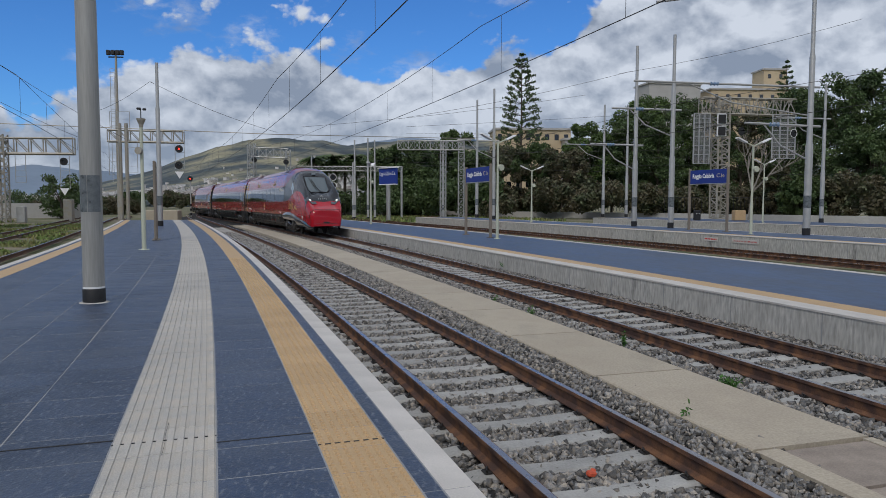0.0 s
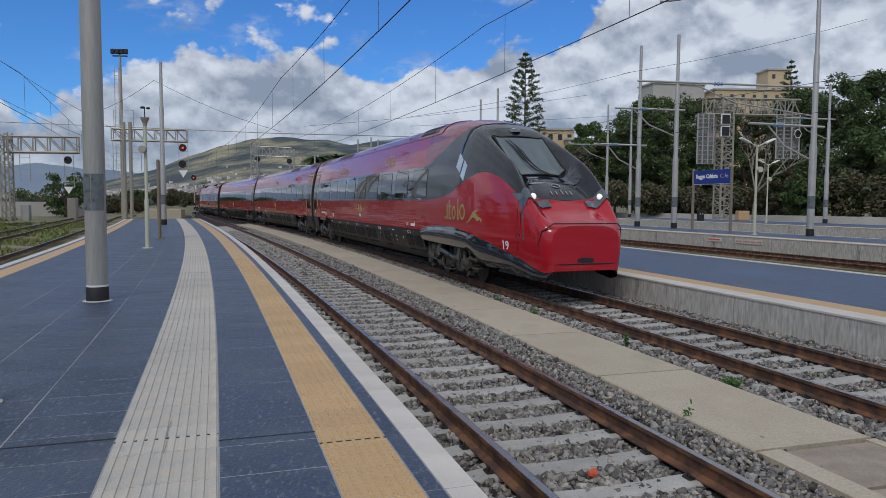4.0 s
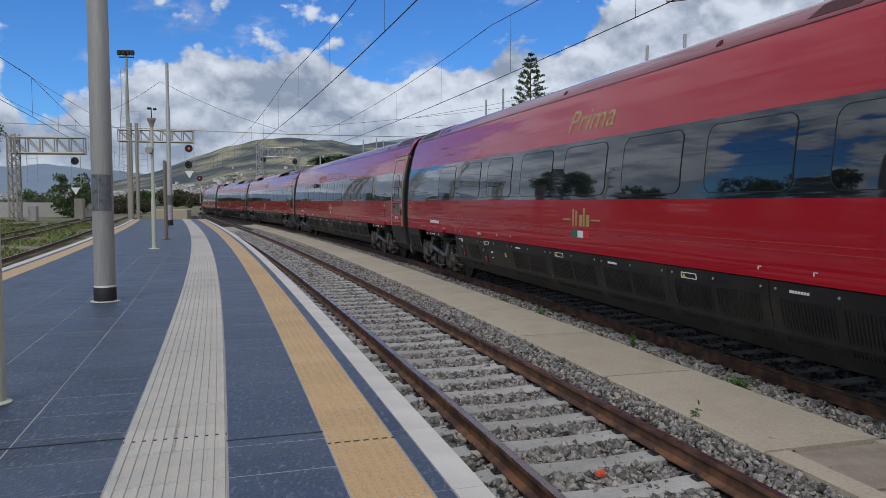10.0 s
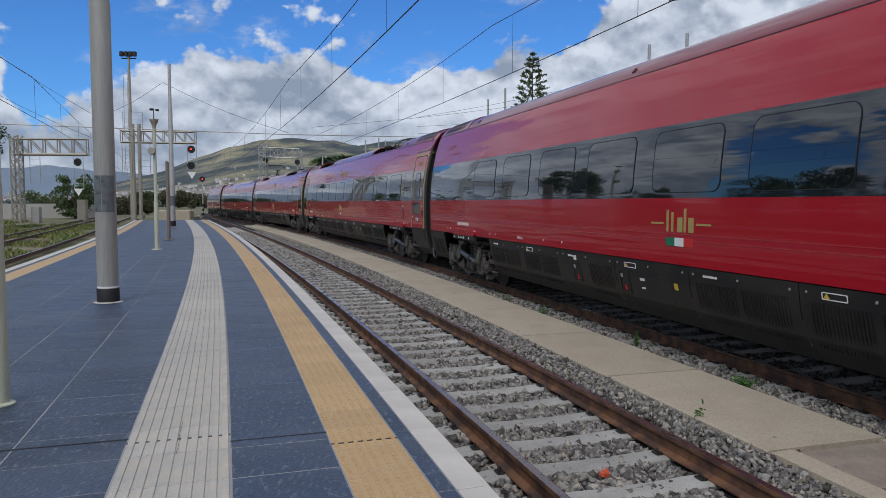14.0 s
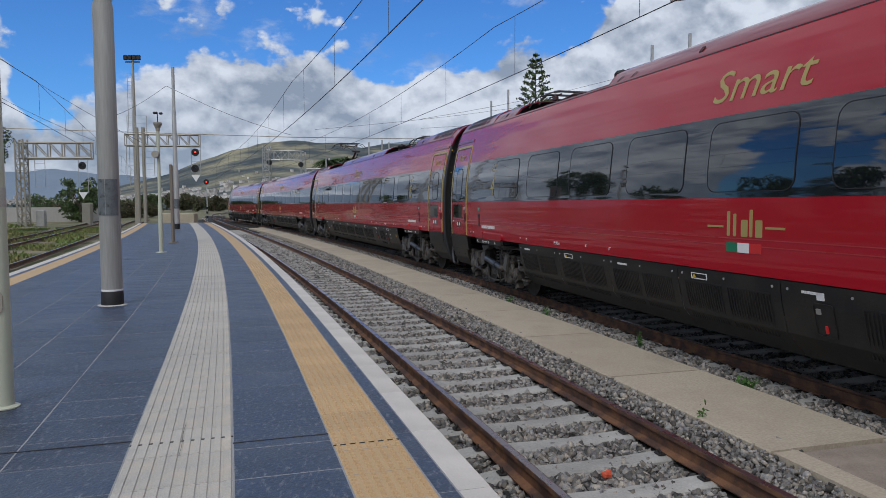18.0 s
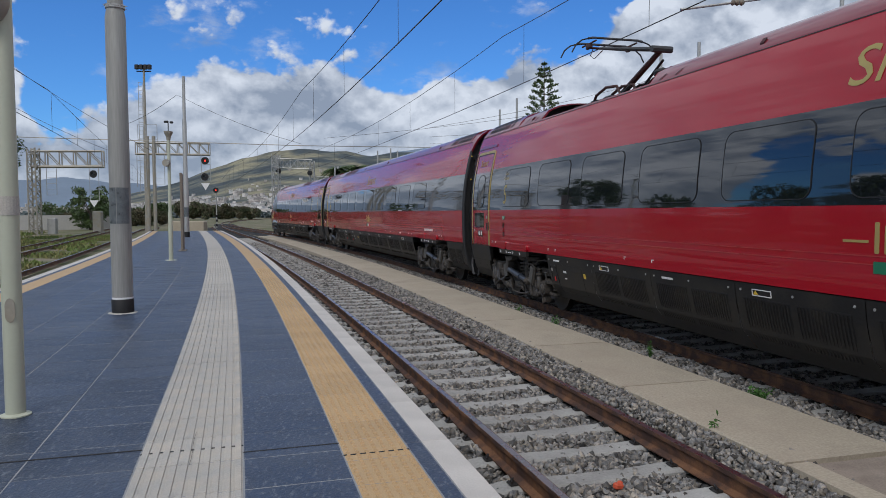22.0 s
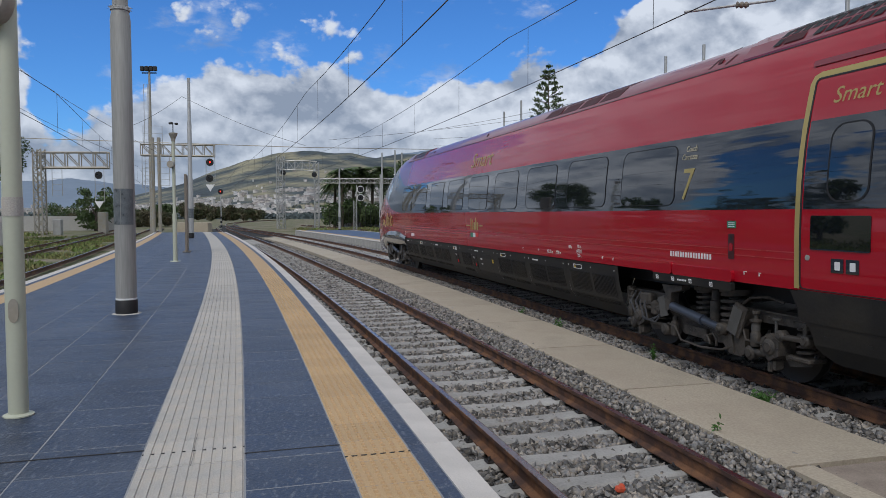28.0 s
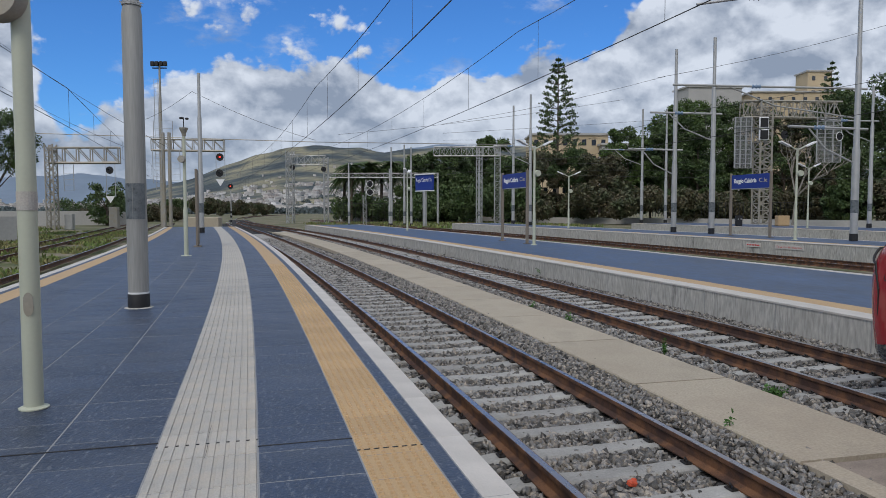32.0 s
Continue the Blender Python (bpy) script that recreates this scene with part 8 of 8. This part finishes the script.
TREES_EAST = [(1292, 190, 126, 12, M_LEAF),         (1340, 205, 120, 10, M_LEAF), (1385, 212, 126, 10, M_LEAF2), (1425, 195, 130, 11, M_LEAF), (1465, 190, 125, 11, M_LEAF), (1505, 175, 112, 12, M_LEAF), (1552, 165, 104, 12, M_LEAF), (1600, 148, 98, 13, M_LEAF), (1660, 132, 96, 12, M_LEAF), (1632, 235, 92, 10, M_LEAF), (1500, 330, 88, 6, M_LEAF), (1470, 320, 90, 6, M_LEAF2)]
for _i, (_px, _top, _d, _w, _m) in enumerate(TREES_WEST + TREES_EAST):
    tree((B(_px, _d), _d, -0.8), H(_top - 12, _d) + 0.8, _w, 20 + _i, _m, {M_LEAF.name: "broad dark green tree behind the tracks", M_LEAF2.name: "olive-brown shrubby tree behind the tracks", M_TREETOP.name: "bright green broad-crowned tree behind the tracks"}[_m.name])
# trees beside the sidings, mirrored in the train's windows
for _i, (_x, _y, _h, _w) in enumerate(((-42, 22, 8.5, 9), (-50, 12, 7.0, 9), (-46, 36, 9, 8), (-60, 2, 8, 11), (-38, 48, 6, 6), (-66, -14, 9, 12), (-55, 50, 9, 9))):
    tree((_x, _y, -0.8), _h, _w, 90 + _i, M_LEAF, "dark round-crowned tree beyond the sidings", 5000)
for _i, (_px, _top) in enumerate(((622, 280), (640, 290), (655, 276), (672, 284), (690, 274), (602, 296), (710, 285))):
    palm((B(_px, 128), 128 + _i, -0.8), H(_top, 128) - 1.0, 40 + _i)
hedge("hedge", [(B(930, 105), 105), (B(1180, 102), 102), (B(1330, 100), 100), (B(1480, 92), 92), (B(1700, 80), 80)], 7.5, 8, 60000, 3, M_LEAF2, "tangled olive-brown shrubs along the far tracks")
hedge("hedge", [(B(720, 118), 118), (B(940, 108), 108)], 7.5, 6, 26000, 4, M_LEAF, "dark green shrubs behind the far tracks")
hedge("hedge", [(B(190, 135), 135), (B(322, 138), 138)], 5.0, 4, 16000, 6, M_LEAF, "dark hedge beyond the platform's end")
hedge("hedge", [(B(600, 131), 131), (B(770, 127), 127)], 6.2, 5, 20000, 12, M_LEAF, "dark tree belt behind the palms")
hedge("hedge", [(B(150, 128), 128), (B(322, 131), 131)], 4.2, 3, 18000, 16, M_LEAF2, "tangled reeds and shrubs beyond the platform's end", 0.2)
hedge("hedge", [(B(345, 262), 262), (B(480, 255), 255)], 7.0, 6, 18000, 17, M_LEAF2, "dark reed belt behind the bend of the tracks", 0.4)
tree((B(190, 100), 100, -0.8), 6.2, 6, 71, M_LEAF, "round dark bush by the siding", 3000)
tree((B(-12, 60), 60, -0.8), 11.0, 8.0, 72, M_LEAF, "round-crowned pine by the siding", 16000, 0.2, 0.52, 0.11)
tree((B(130, 140), 140, -0.8), 4.0, 9, 73, M_LEAF, "low dark bush by the siding", 2500)


def bare_tree(at, h, seed):
    """A leafless grey tree, limbs forking from a short trunk."""
    rng = np.random.default_rng(seed)
    t = thing("bare_tree", "leafless pale grey tree with forked branches", "tree", "trees along the railway", pose(*at))
    g, tips = Geo(), []

    def grow(p, d, L, r, depth):
        q = p + d * L
        g.tube(p, q, r, 5, r * 0.7)
        if depth == 0:
            return
        for k in range(3 if depth > 2 else 2):
            e = (d + Vector(rng.normal(0, 0.42, 3)) * (0.9 if depth > 3 else 1.0)).normalized()
            e.z = abs(e.z) * 0.8 + 0.25
            grow(q, e.normalized(), L * rng.uniform(0.62, 0.85), r * 0.62, depth - 1)

    grow(Vector((0, 0, 0)), Vector((0.1, 0, 1)).normalized(), h * 0.30, 0.2, 5)
    part("crown", g, M_BARKPALE, t, "bare forked crown")


M_BARKPALE = surf("pale_bark", (0.24, 0.22, 0.19), 0.9, var=0.3, scale=3, fine=20, coords="World")
bare_tree((B(1402, 84), 84, -0.8), H(222, 84) + 0.8, 3)


# ---- walls, fences, huts ----
def wall_run(name, pts, z0, z1, t, material, label):
    g = Geo()
    for a, b in zip(pts[:-1], pts[1:]):
        a, b = Vector((*a, 0)), Vector((*b, 0))
        d = b - a
        g.box(((a.x + b.x) / 2, (a.y + b.y) / 2, (z0 + z1) / 2), (d.length, t, z1 - z0), math.atan2(d.y, d.x))
    return solid(name, g, material, label, "wall", kind="structure")


wall_run("boundary_wall", [(B(-120, 95), 95), (B(225, 105), 105)], -0.8, 1.3, 0.3, M_PLASTERG, "pale grey boundary wall behind the sidings")
wall_run("boundary_wall", [(B(-100, 48), 48), (B(28, 52), 52)], -0.8, 1.0, 0.3, M_PLASTERG, "pale grey boundary wall near the siding")
wall_run("boundary_wall", [(B(600, 135), 135), (B(900, 118), 118), (B(1250, 98), 98), (B(1700, 72), 72)], -0.8, 0.15, 0.4, M_PLASTERG, "pale low wall behind the far platforms")
_e = thing("concrete_block", "low beige concrete block at the platform's end", "concrete block", at=pose(B(362, 68), 68, -0.8))
part("body", Geo().rbox((0, 0, 0.78), (3.1, 1.2, 1.56), 0.05), M_WALK, _e)
_e = thing("cabinet", "grey trackside equipment cabinet", "cabinet", at=pose(B(124, 80), 80, -0.8))
part("body", Geo().rbox((0, 0, 0.9), (0.9, 0.6, 1.8), 0.04), M_GALV, _e)
_e = thing("cabinet", "dark grey trackside equipment cabinet", "cabinet", at=pose(B(203, 85), 85, -0.8))
part("body", Geo().rbox((0, 0, 1.3), (1.0, 0.7, 2.6), 0.04), M_GALVD, _e)
_e = thing("signal_box", "small black trackside signal box on the platform", "signal", at=pose(B(1307, 62), 62, 0))
part("body", Geo().rbox((0, 0, 0.45), (0.55, 0.4, 0.9), 0.05), M_BLACK, _e)
for _s in (-0.12, 0.12):
    part("lens", Geo().lathe((_s, -0.22, 0.6), [(0.05, -0.02), (0.06, 0.0), (0.06, 0.03)], 10, "Y"), M_GALV, _e)
for _px0, _px1, _words in ((1305, 1342, "Do not cross"), (1358, 1424, "Do not cross the railway lines")):
    _c = FAR.at(24.0 if _px0 < 1340 else 21.8, 16.2 - 0.005, -0.24)
    _w = 1.0 if _px0 < 1340 else 1.7
    _e = thing("warning_sign", "narrow beige sign with red lettering on the platform wall", "sign", "platform wall signs", Matrix.Translation(_c) @ Matrix.Rotation(FAR.head(23) - radians(90), 4, "Z"))
    part("plate", Geo().box((0, 0, 0), (_w, 0.02, 0.2)), M_EDGE, _e)
    if _px0 > 1340:
        _me = text_mesh("lettering", _words, 0.12, M_REDMARK, "CENTER", 0, 0.001)
        _k = 1.5 / (max(v.co.x for v in _me.vertices) - min(v.co.x for v in _me.vertices))
        for _v in _me.vertices:
            _v.co = Vector((_v.co.x * _k, -0.013 - _v.co.z, _v.co.y - 0.04))
        part("lettering", _me, M_REDMARK, _e, "red warning words")
    else:
        for _i in range(8):
            part("lettering_bar", Geo().box((-0.4 + 0.11 * _i, -0.013, 0), (0.08, 0.004, 0.06)), M_REDMARK, _e)
_e = thing("crate", "orange-brown box by the gantry foot", "box", at=pose(B(1384, 62), 62, 0))
part("body", Geo().rbox((0, 0, 0.45), (1.0, 0.7, 0.9), 0.04), M_YELLOW, _e)


def fence(pts, z0, z1):
    root = thing("fence", "dark steel railing fence", "fence")
    for a, b in zip(pts[:-1], pts[1:]):
        a, b = Vector((*a, 0)), Vector((*b, 0))
        n = int((b - a).length / 0.45)
        for i in range(n):
            p = a + (b - a) * i / n
            part("picket", Geo().tube((p.x, p.y, z0), (p.x, p.y, z1), 0.035, 4), M_BLACK, root)
        part("top_rail", Geo().tube((a.x, a.y, z1 - 0.1), (b.x, b.y, z1 - 0.1), 0.04, 4), M_BLACK, root)


fence([(B(600, 126), 126), (B(760, 122), 122)], -0.8, 2.6)
fence([(B(1100, 104), 104), (B(1500, 88), 88)], 0.4, 2.4)


# ---- buildings ----
def building(at, w, dp, h, rz, material, floors, cols, label, roof=M_PLASTERG):
    b = thing("building", label, "building", "buildings behind the trees", pose(*at, 0, 0, rz))
    part("wall", Geo().box((0, 0, h / 2), (w, dp, h)), material, b)
    part("roof", Geo().box((0, 0, h + 0.25), (w + 0.8, dp + 0.8, 0.5)), roof, b)
    fh = h / floors
    g = Geo().box((0, 0, 0), (1.1, 0.12, 1.5))
    me = g.mesh("window", M_PANE)
    for i in range(floors):
        for j in range(cols):
            o = new("window", me)
            o.parent = b
            o.matrix_basis = pose(-w / 2 + (j + 0.5) * w / cols, -dp / 2, (i + 0.55) * fh)
    return b


building((B(1000, 190), 190, 0), 20, 12, H(246, 190), 0, M_PLASTER, 5, 8, "buff apartment building with flat roof behind the trees")
building((B(1080, 185), 185, 0), 7, 10, H(262, 185), 0, M_PLASTERG, 4, 2, "white house behind the trees")
building((B(1247, 230), 230, 0), 18, 10, H(164, 230), 8, M_PLASTERG, 3, 2, "large grey concrete building on the slope")
building((B(1400, 235), 235, 0), 34, 14, H(174, 235), 0, M_PLASTER, 8, 9, "buff apartment block with roof terrace")
building((B(1432, 240), 240, 0), 8, 8, H(136, 240), 0, M_PLASTER, 10, 2, "buff stair tower with aerials")


# ---- hills and town ----
def ridge(name, d, rows, material, label, depth=900.0, seed=1, rough=0.06):
    """A far ridge: rising ground from its foot to the skyline given as (bearing, rise) rows."""
    g = Geo()
    a0, a1 = rows[0][0], rows[-1][0]
    n, m = 120, 10
    for i in range(n + 1):
        a = a0 + (a1 - a0) * i / n
        top = float(np.interp(a, [r[0] for r in rows], [r[1] for r in rows]))
        for j in range(m + 1):
            f = j / m
            dd = d + depth * (f - 1)
            nz = noise.noise((a * 9, f * 3, seed)) + 0.5 * noise.noise((a * 30, f * 9, seed + 3))
            z = -1 + (top * d) * f ** 1.25 * (1 + rough * nz * (0.3 + f))
            g.v.append((a * dd, dd, z))
    g.f = [(i * (m + 1) + j, (i + 1) * (m + 1) + j, (i + 1) * (m + 1) + j + 1, i * (m + 1) + j + 1) for i in range(n) for j in range(m)]
    ob = solid(name, g, material, label, "hill", kind="structure", smooth=60)
    return ob


T = lambda px: (px - 784) / 1240
E = lambda py: (371 - py) / 1240
ridge("hill", 2200, [(T(p), E(q)) for p, q in ((200, 350), (260, 335), (330, 318), (390, 298), (450, 276), (500, 264), (560, 258), (610, 262), (680, 268), (760, 262), (850, 256), (950, 262), (1150, 270), (1500, 280), (1900, 300))], M_HILL, "green-brown hillside above the town, haze and sunlit patches in its colour", 1200, 3)
ridge("hill", 3800, [(T(p), E(q)) for p, q in ((-500, 330), (-100, 318), (60, 312), (150, 308), (240, 316), (330, 325), (450, 300), (620, 280), (720, 262), (800, 255), (900, 262))], M_HILLFAR, "distant hills painted blue for haze", 1500, 8)


def ground_z(px, d):
    f = (d - 1000) / 1200
    top = float(np.interp(px, (200, 330, 390, 450, 560, 900), (0.017, 0.043, 0.058, 0.077, 0.091, 0.09)))
    return -1 + top * 2200 * max(0.0, f) ** 1.25


def town():
    rng = np.random.default_rng(11)
    for name, lo, hi, n, size in (("town", 850, 1420, 4200, (4, 10)), ("hillside_houses", 1420, 1800, 70, (3, 6))):
        g = Geo()
        for i in range(n):
            px, d = rng.uniform(-60, 780), lo + (hi - lo) * rng.random() ** 1.5
            if noise.noise((px * 0.02, d * 0.01, 2.0)) < -0.1:
                continue
            s, hh = rng.uniform(*size), rng.uniform(3, 8)
            z = ground_z(px, d)
            g.box((T(px) * d, d, z + hh / 2 - 1), (s, s, hh), rng.uniform(0, 1.5))
            g.box((T(px) * d, d, z + hh - 0.7), (s * 1.1, s * 1.1, 0.6), rng.uniform(0, 1.5))
        solid(name, g, M_HOUSES, "distant pale houses of a hillside town", "houses", kind="stuff")
    q = []
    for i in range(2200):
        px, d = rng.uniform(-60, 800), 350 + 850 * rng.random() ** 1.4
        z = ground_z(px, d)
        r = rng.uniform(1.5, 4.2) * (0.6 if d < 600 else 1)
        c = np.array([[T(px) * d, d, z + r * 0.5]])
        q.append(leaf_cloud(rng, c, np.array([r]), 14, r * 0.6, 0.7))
    tagged(new("far_woods", quads_mesh("far_woods", np.concatenate(q), M_FARWOOD)), "scattered trees on the hillside and in the town, leaves tinted blue-grey for haze", "trees", kind="stuff")


town()

# ---- loose stones, weeds, litter ----
GAUGE = [(-1.62, -0.84, -0.80, -0.755, 2.2), (-0.66, 0.66, -0.765, -0.765, 4.2), (0.84, 1.25, -0.745, -0.72, 1.4)]
stones("ballast_stones", NEAR, 48000, -4.2, 16, GAUGE + [(1.25, 1.72, -0.705, -0.66, 1.9)], "loose grey crushed stones between the rails", (0.013, 0.033), 1.3, -3.15)
stones("ballast_stones", NEAR, 15000, 16, 50, GAUGE + [(1.25, 1.50, -0.70, -0.67, 1.0)], "loose grey crushed stones between the rails", (0.022, 0.045), 1.3, -3.15)
stones("ballast_stones", FAR, 38000, -4.2, 24, [(-1.62, -0.84, -0.735, -0.745, 2.6), (-0.66, 0.66, -0.765, -0.765, 3.6), (0.84, 1.68, -0.755, -0.70, 3.0)], "loose grey crushed stones around the train's rails", (0.014, 0.031), 1.35, -4.0)
stones("ballast_stones", FAR, 9000, 24, 60, [(-1.62, -0.84, -0.745, -0.745, 2.6), (-0.66, 0.66, -0.775, -0.775, 3.4), (0.84, 1.68, -0.765, -0.71, 3.0)], "loose grey crushed stones around the train's rails", (0.024, 0.046), 1.3, -4.0)
stones("ballast_stones", FAR, 8000, -4.2, 30, [(-3.28, -2.9, -0.69, -0.65, 1.0)], "loose grey crushed stones beside the walkway", (0.012, 0.028), 1.35, -4.0)


def weed(at, h, n, seed, label, stalk=False):
    rng = np.random.default_rng(seed)
    t = thing("weed", label, "weed", "weeds in the ballast", pose(*at))
    q = []
    g = Geo()
    for i in range(n):
        a, L = rng.uniform(0, 6.283), h * rng.uniform(0.4, 1.0)
        lean = rng.uniform(0.1, 0.9) if not stalk else rng.uniform(0.0, 0.25)
        tip = np.array([math.cos(a) * L * lean, math.sin(a) * L * lean, L])
        if i % 3 == 0:
            g.tube((0, 0, 0), tip, 0.003, 4, 0.0015)
        for k in range(7):
            p = tip * rng.uniform(0.3, 1.0)
            u = rng.normal(size=3)
            u /= np.linalg.norm(u)
            w = np.cross(u, rng.normal(size=3))
            w /= np.linalg.norm(w)
            s = 0.016 + 0.012 * rng.random()
            q.append([p, p + u * s + w * s * 0.5, p + u * s * 2.2, p + u * s - w * s * 0.5])
    part("stems", g, M_WEED, t)
    part("leaves", quads_mesh("leaves", np.array(q), M_WEED), M_WEED, t)


weed((3.87, 8.08, -0.74), 0.2, 46, 1, "low green weed growing in the ballast")
weed((3.40, 10.65, -0.74), 0.28, 14, 2, "upright green weed beside the walkway", True)
weed((2.78, 6.72, -0.70), 0.30, 4, 3, "tall thin weed at the walkway's edge", True)
weed((2.45, 13.6, -0.74), 0.22, 12, 4, "small green weed in the ballast")
weed((2.0, 15.6, -0.74), 0.2, 12, 5, "small green weed in the ballast")
weed((3.2, 22.8, -0.68), 0.3, 14, 6, "small green weed by the platform wall")
_b = thing("brick_piece", "broken piece of red clay brick on the ballast", "brick", at=pose(1.53, 5.56, -0.715, 8, 12, 25))
part("body", Geo().rbox((0, 0, 0), (0.085, 0.055, 0.05), 0.012).rbox((0.03, 0.02, 0.018), (0.045, 0.04, 0.035), 0.01), M_BRICKRED, _b)


def grass_tufts(name, line, off0, off1, s0, s1, n, seed, label, h=0.14):
    """Grass blades and weeds in uneven patches beside the sidings."""
    rng = np.random.default_rng(seed)
    s = s0 + (s1 - s0) * rng.random(n) ** 1.2
    o = rng.uniform(off0, off1, n)
    keep = np.array([noise.noise((float(a) * 0.25, float(b) * 0.35, 4.0)) > -0.12 for a, b in zip(s, o)])
    s, o = s[keep], o[keep]
    m = len(s)
    hh = np.interp(s, line.s, line.h)
    p = np.stack([np.interp(s, line.s, line.x) + o * np.cos(hh), np.interp(s, line.s, line.y) + o * np.sin(hh), np.full(m, -0.80)], 1)
    a = rng.uniform(0, 6.283, m)
    L = h * rng.uniform(0.5, 1.6, m)
    side = np.stack([np.cos(a), np.sin(a), 0 * a], 1) * (L * 0.35)[:, None]
    tip = p + np.stack([rng.normal(0, 0.3, m) * L, rng.normal(0, 0.3, m) * L, L], 1)
    q = np.stack([p - side, p + side, tip + side * 0.5, tip - side * 0.3], 1)
    tagged(new(name, quads_mesh(name, q, M_TUFT)), label, "grass", kind="stuff")


M_TUFT = surf("siding_grass", (0.135, 0.19, 0.045), 0.7, var=0.3, scale=0.6, fine=9, bump=0.0, island=0.4, tint=(0.17, 0.15, 0.06), coords="World")
grass_tufts("grass", NEAR, -22, -10.2, 0, 75, 26000, 3, "green weeds and grass between the sidings")
grass_tufts("grass", NEAR, -40, -20, 10, 90, 16000, 4, "green weeds and grass beyond the sidings", 0.2)
grass_tufts("grass", FAR, 8, 40, 72, 110, 6000, 5, "grass strip behind the far platforms", 0.25)

# ---- paving of the near platform, slab by slab ----
def pave():
    r = PLATFORM
    paving(r, NEAR, "edge_slab", -1.85, -1.66, -6.0, P_S1, 1.0, M_EDGE, 24)
    paving(r, NEAR, "border_slab", -1.96, -1.85, -6.0, P_S1, 1.0, M_SLAB, 14)
    paving(r, NEAR, "tactile_slab", -2.38, -1.96, -6.02, P_S1, 0.40, M_YELLOW, 14, studs=(7, 7))
    paving(r, NEAR, "slab", -2.98, -2.38, -6.0, P_S1, 0.5, M_SLAB, 22, joint=0.009)
    paving(r, NEAR, "guide_slab", -3.60, -2.98, -6.0, P_S1, 0.5, M_PALE, 24, ribs=10, rib_h=0.007)
    for k in range(5):
        paving(r, NEAR, "slab", -3.60 - 0.65 * (k + 1), -3.60 - 0.65 * k, -6.0, P_S1, 0.5, M_SLAB, 16 if k < 3 else 4, joint=0.009)
    paving(r, NEAR, "tactile_slab", -7.25, -6.85, -6.0, P_S1, 0.40, M_YELLOW, -100)
    paving(r, NEAR, "border_slab", -7.36, -7.25, -6.0, P_S1, 1.0, M_SLAB, -100)
    paving(r, NEAR, "edge_slab", -7.55, -7.36, -6.0, P_S1, 1.0, M_EDGE, -100)


def joints():
    """Expansion joints across the platform and the worn crack in the guide path."""
    for s, o0, o1 in ((-0.65, -6.85, -3.6), (-0.74, -3.6, -2.98), (-0.88, -2.98, -2.38), (-1.12, -2.38, -1.96), (10.2, -3.6, -2.98), (24.0, -3.6, -2.98)):
        part("expansion_joint", sweep(NEAR, s, s + 0.013, rect(o0, o1, -0.03, 0.0035), 0.013), M_GROOVE, PLATFORM)
    g = Geo()
    pts = [NEAR.at(s, -3.29 + 0.003 * math.sin(s * 13), 0.0085) for s in np.linspace(-1.03, -0.365, 12)]
    for a, b in zip(pts[:-1], pts[1:]):
        g.tube(a, b, 0.0013, 4)
    part("crack", g, M_GROOVE, PLATFORM)


pave()
joints()

motions()
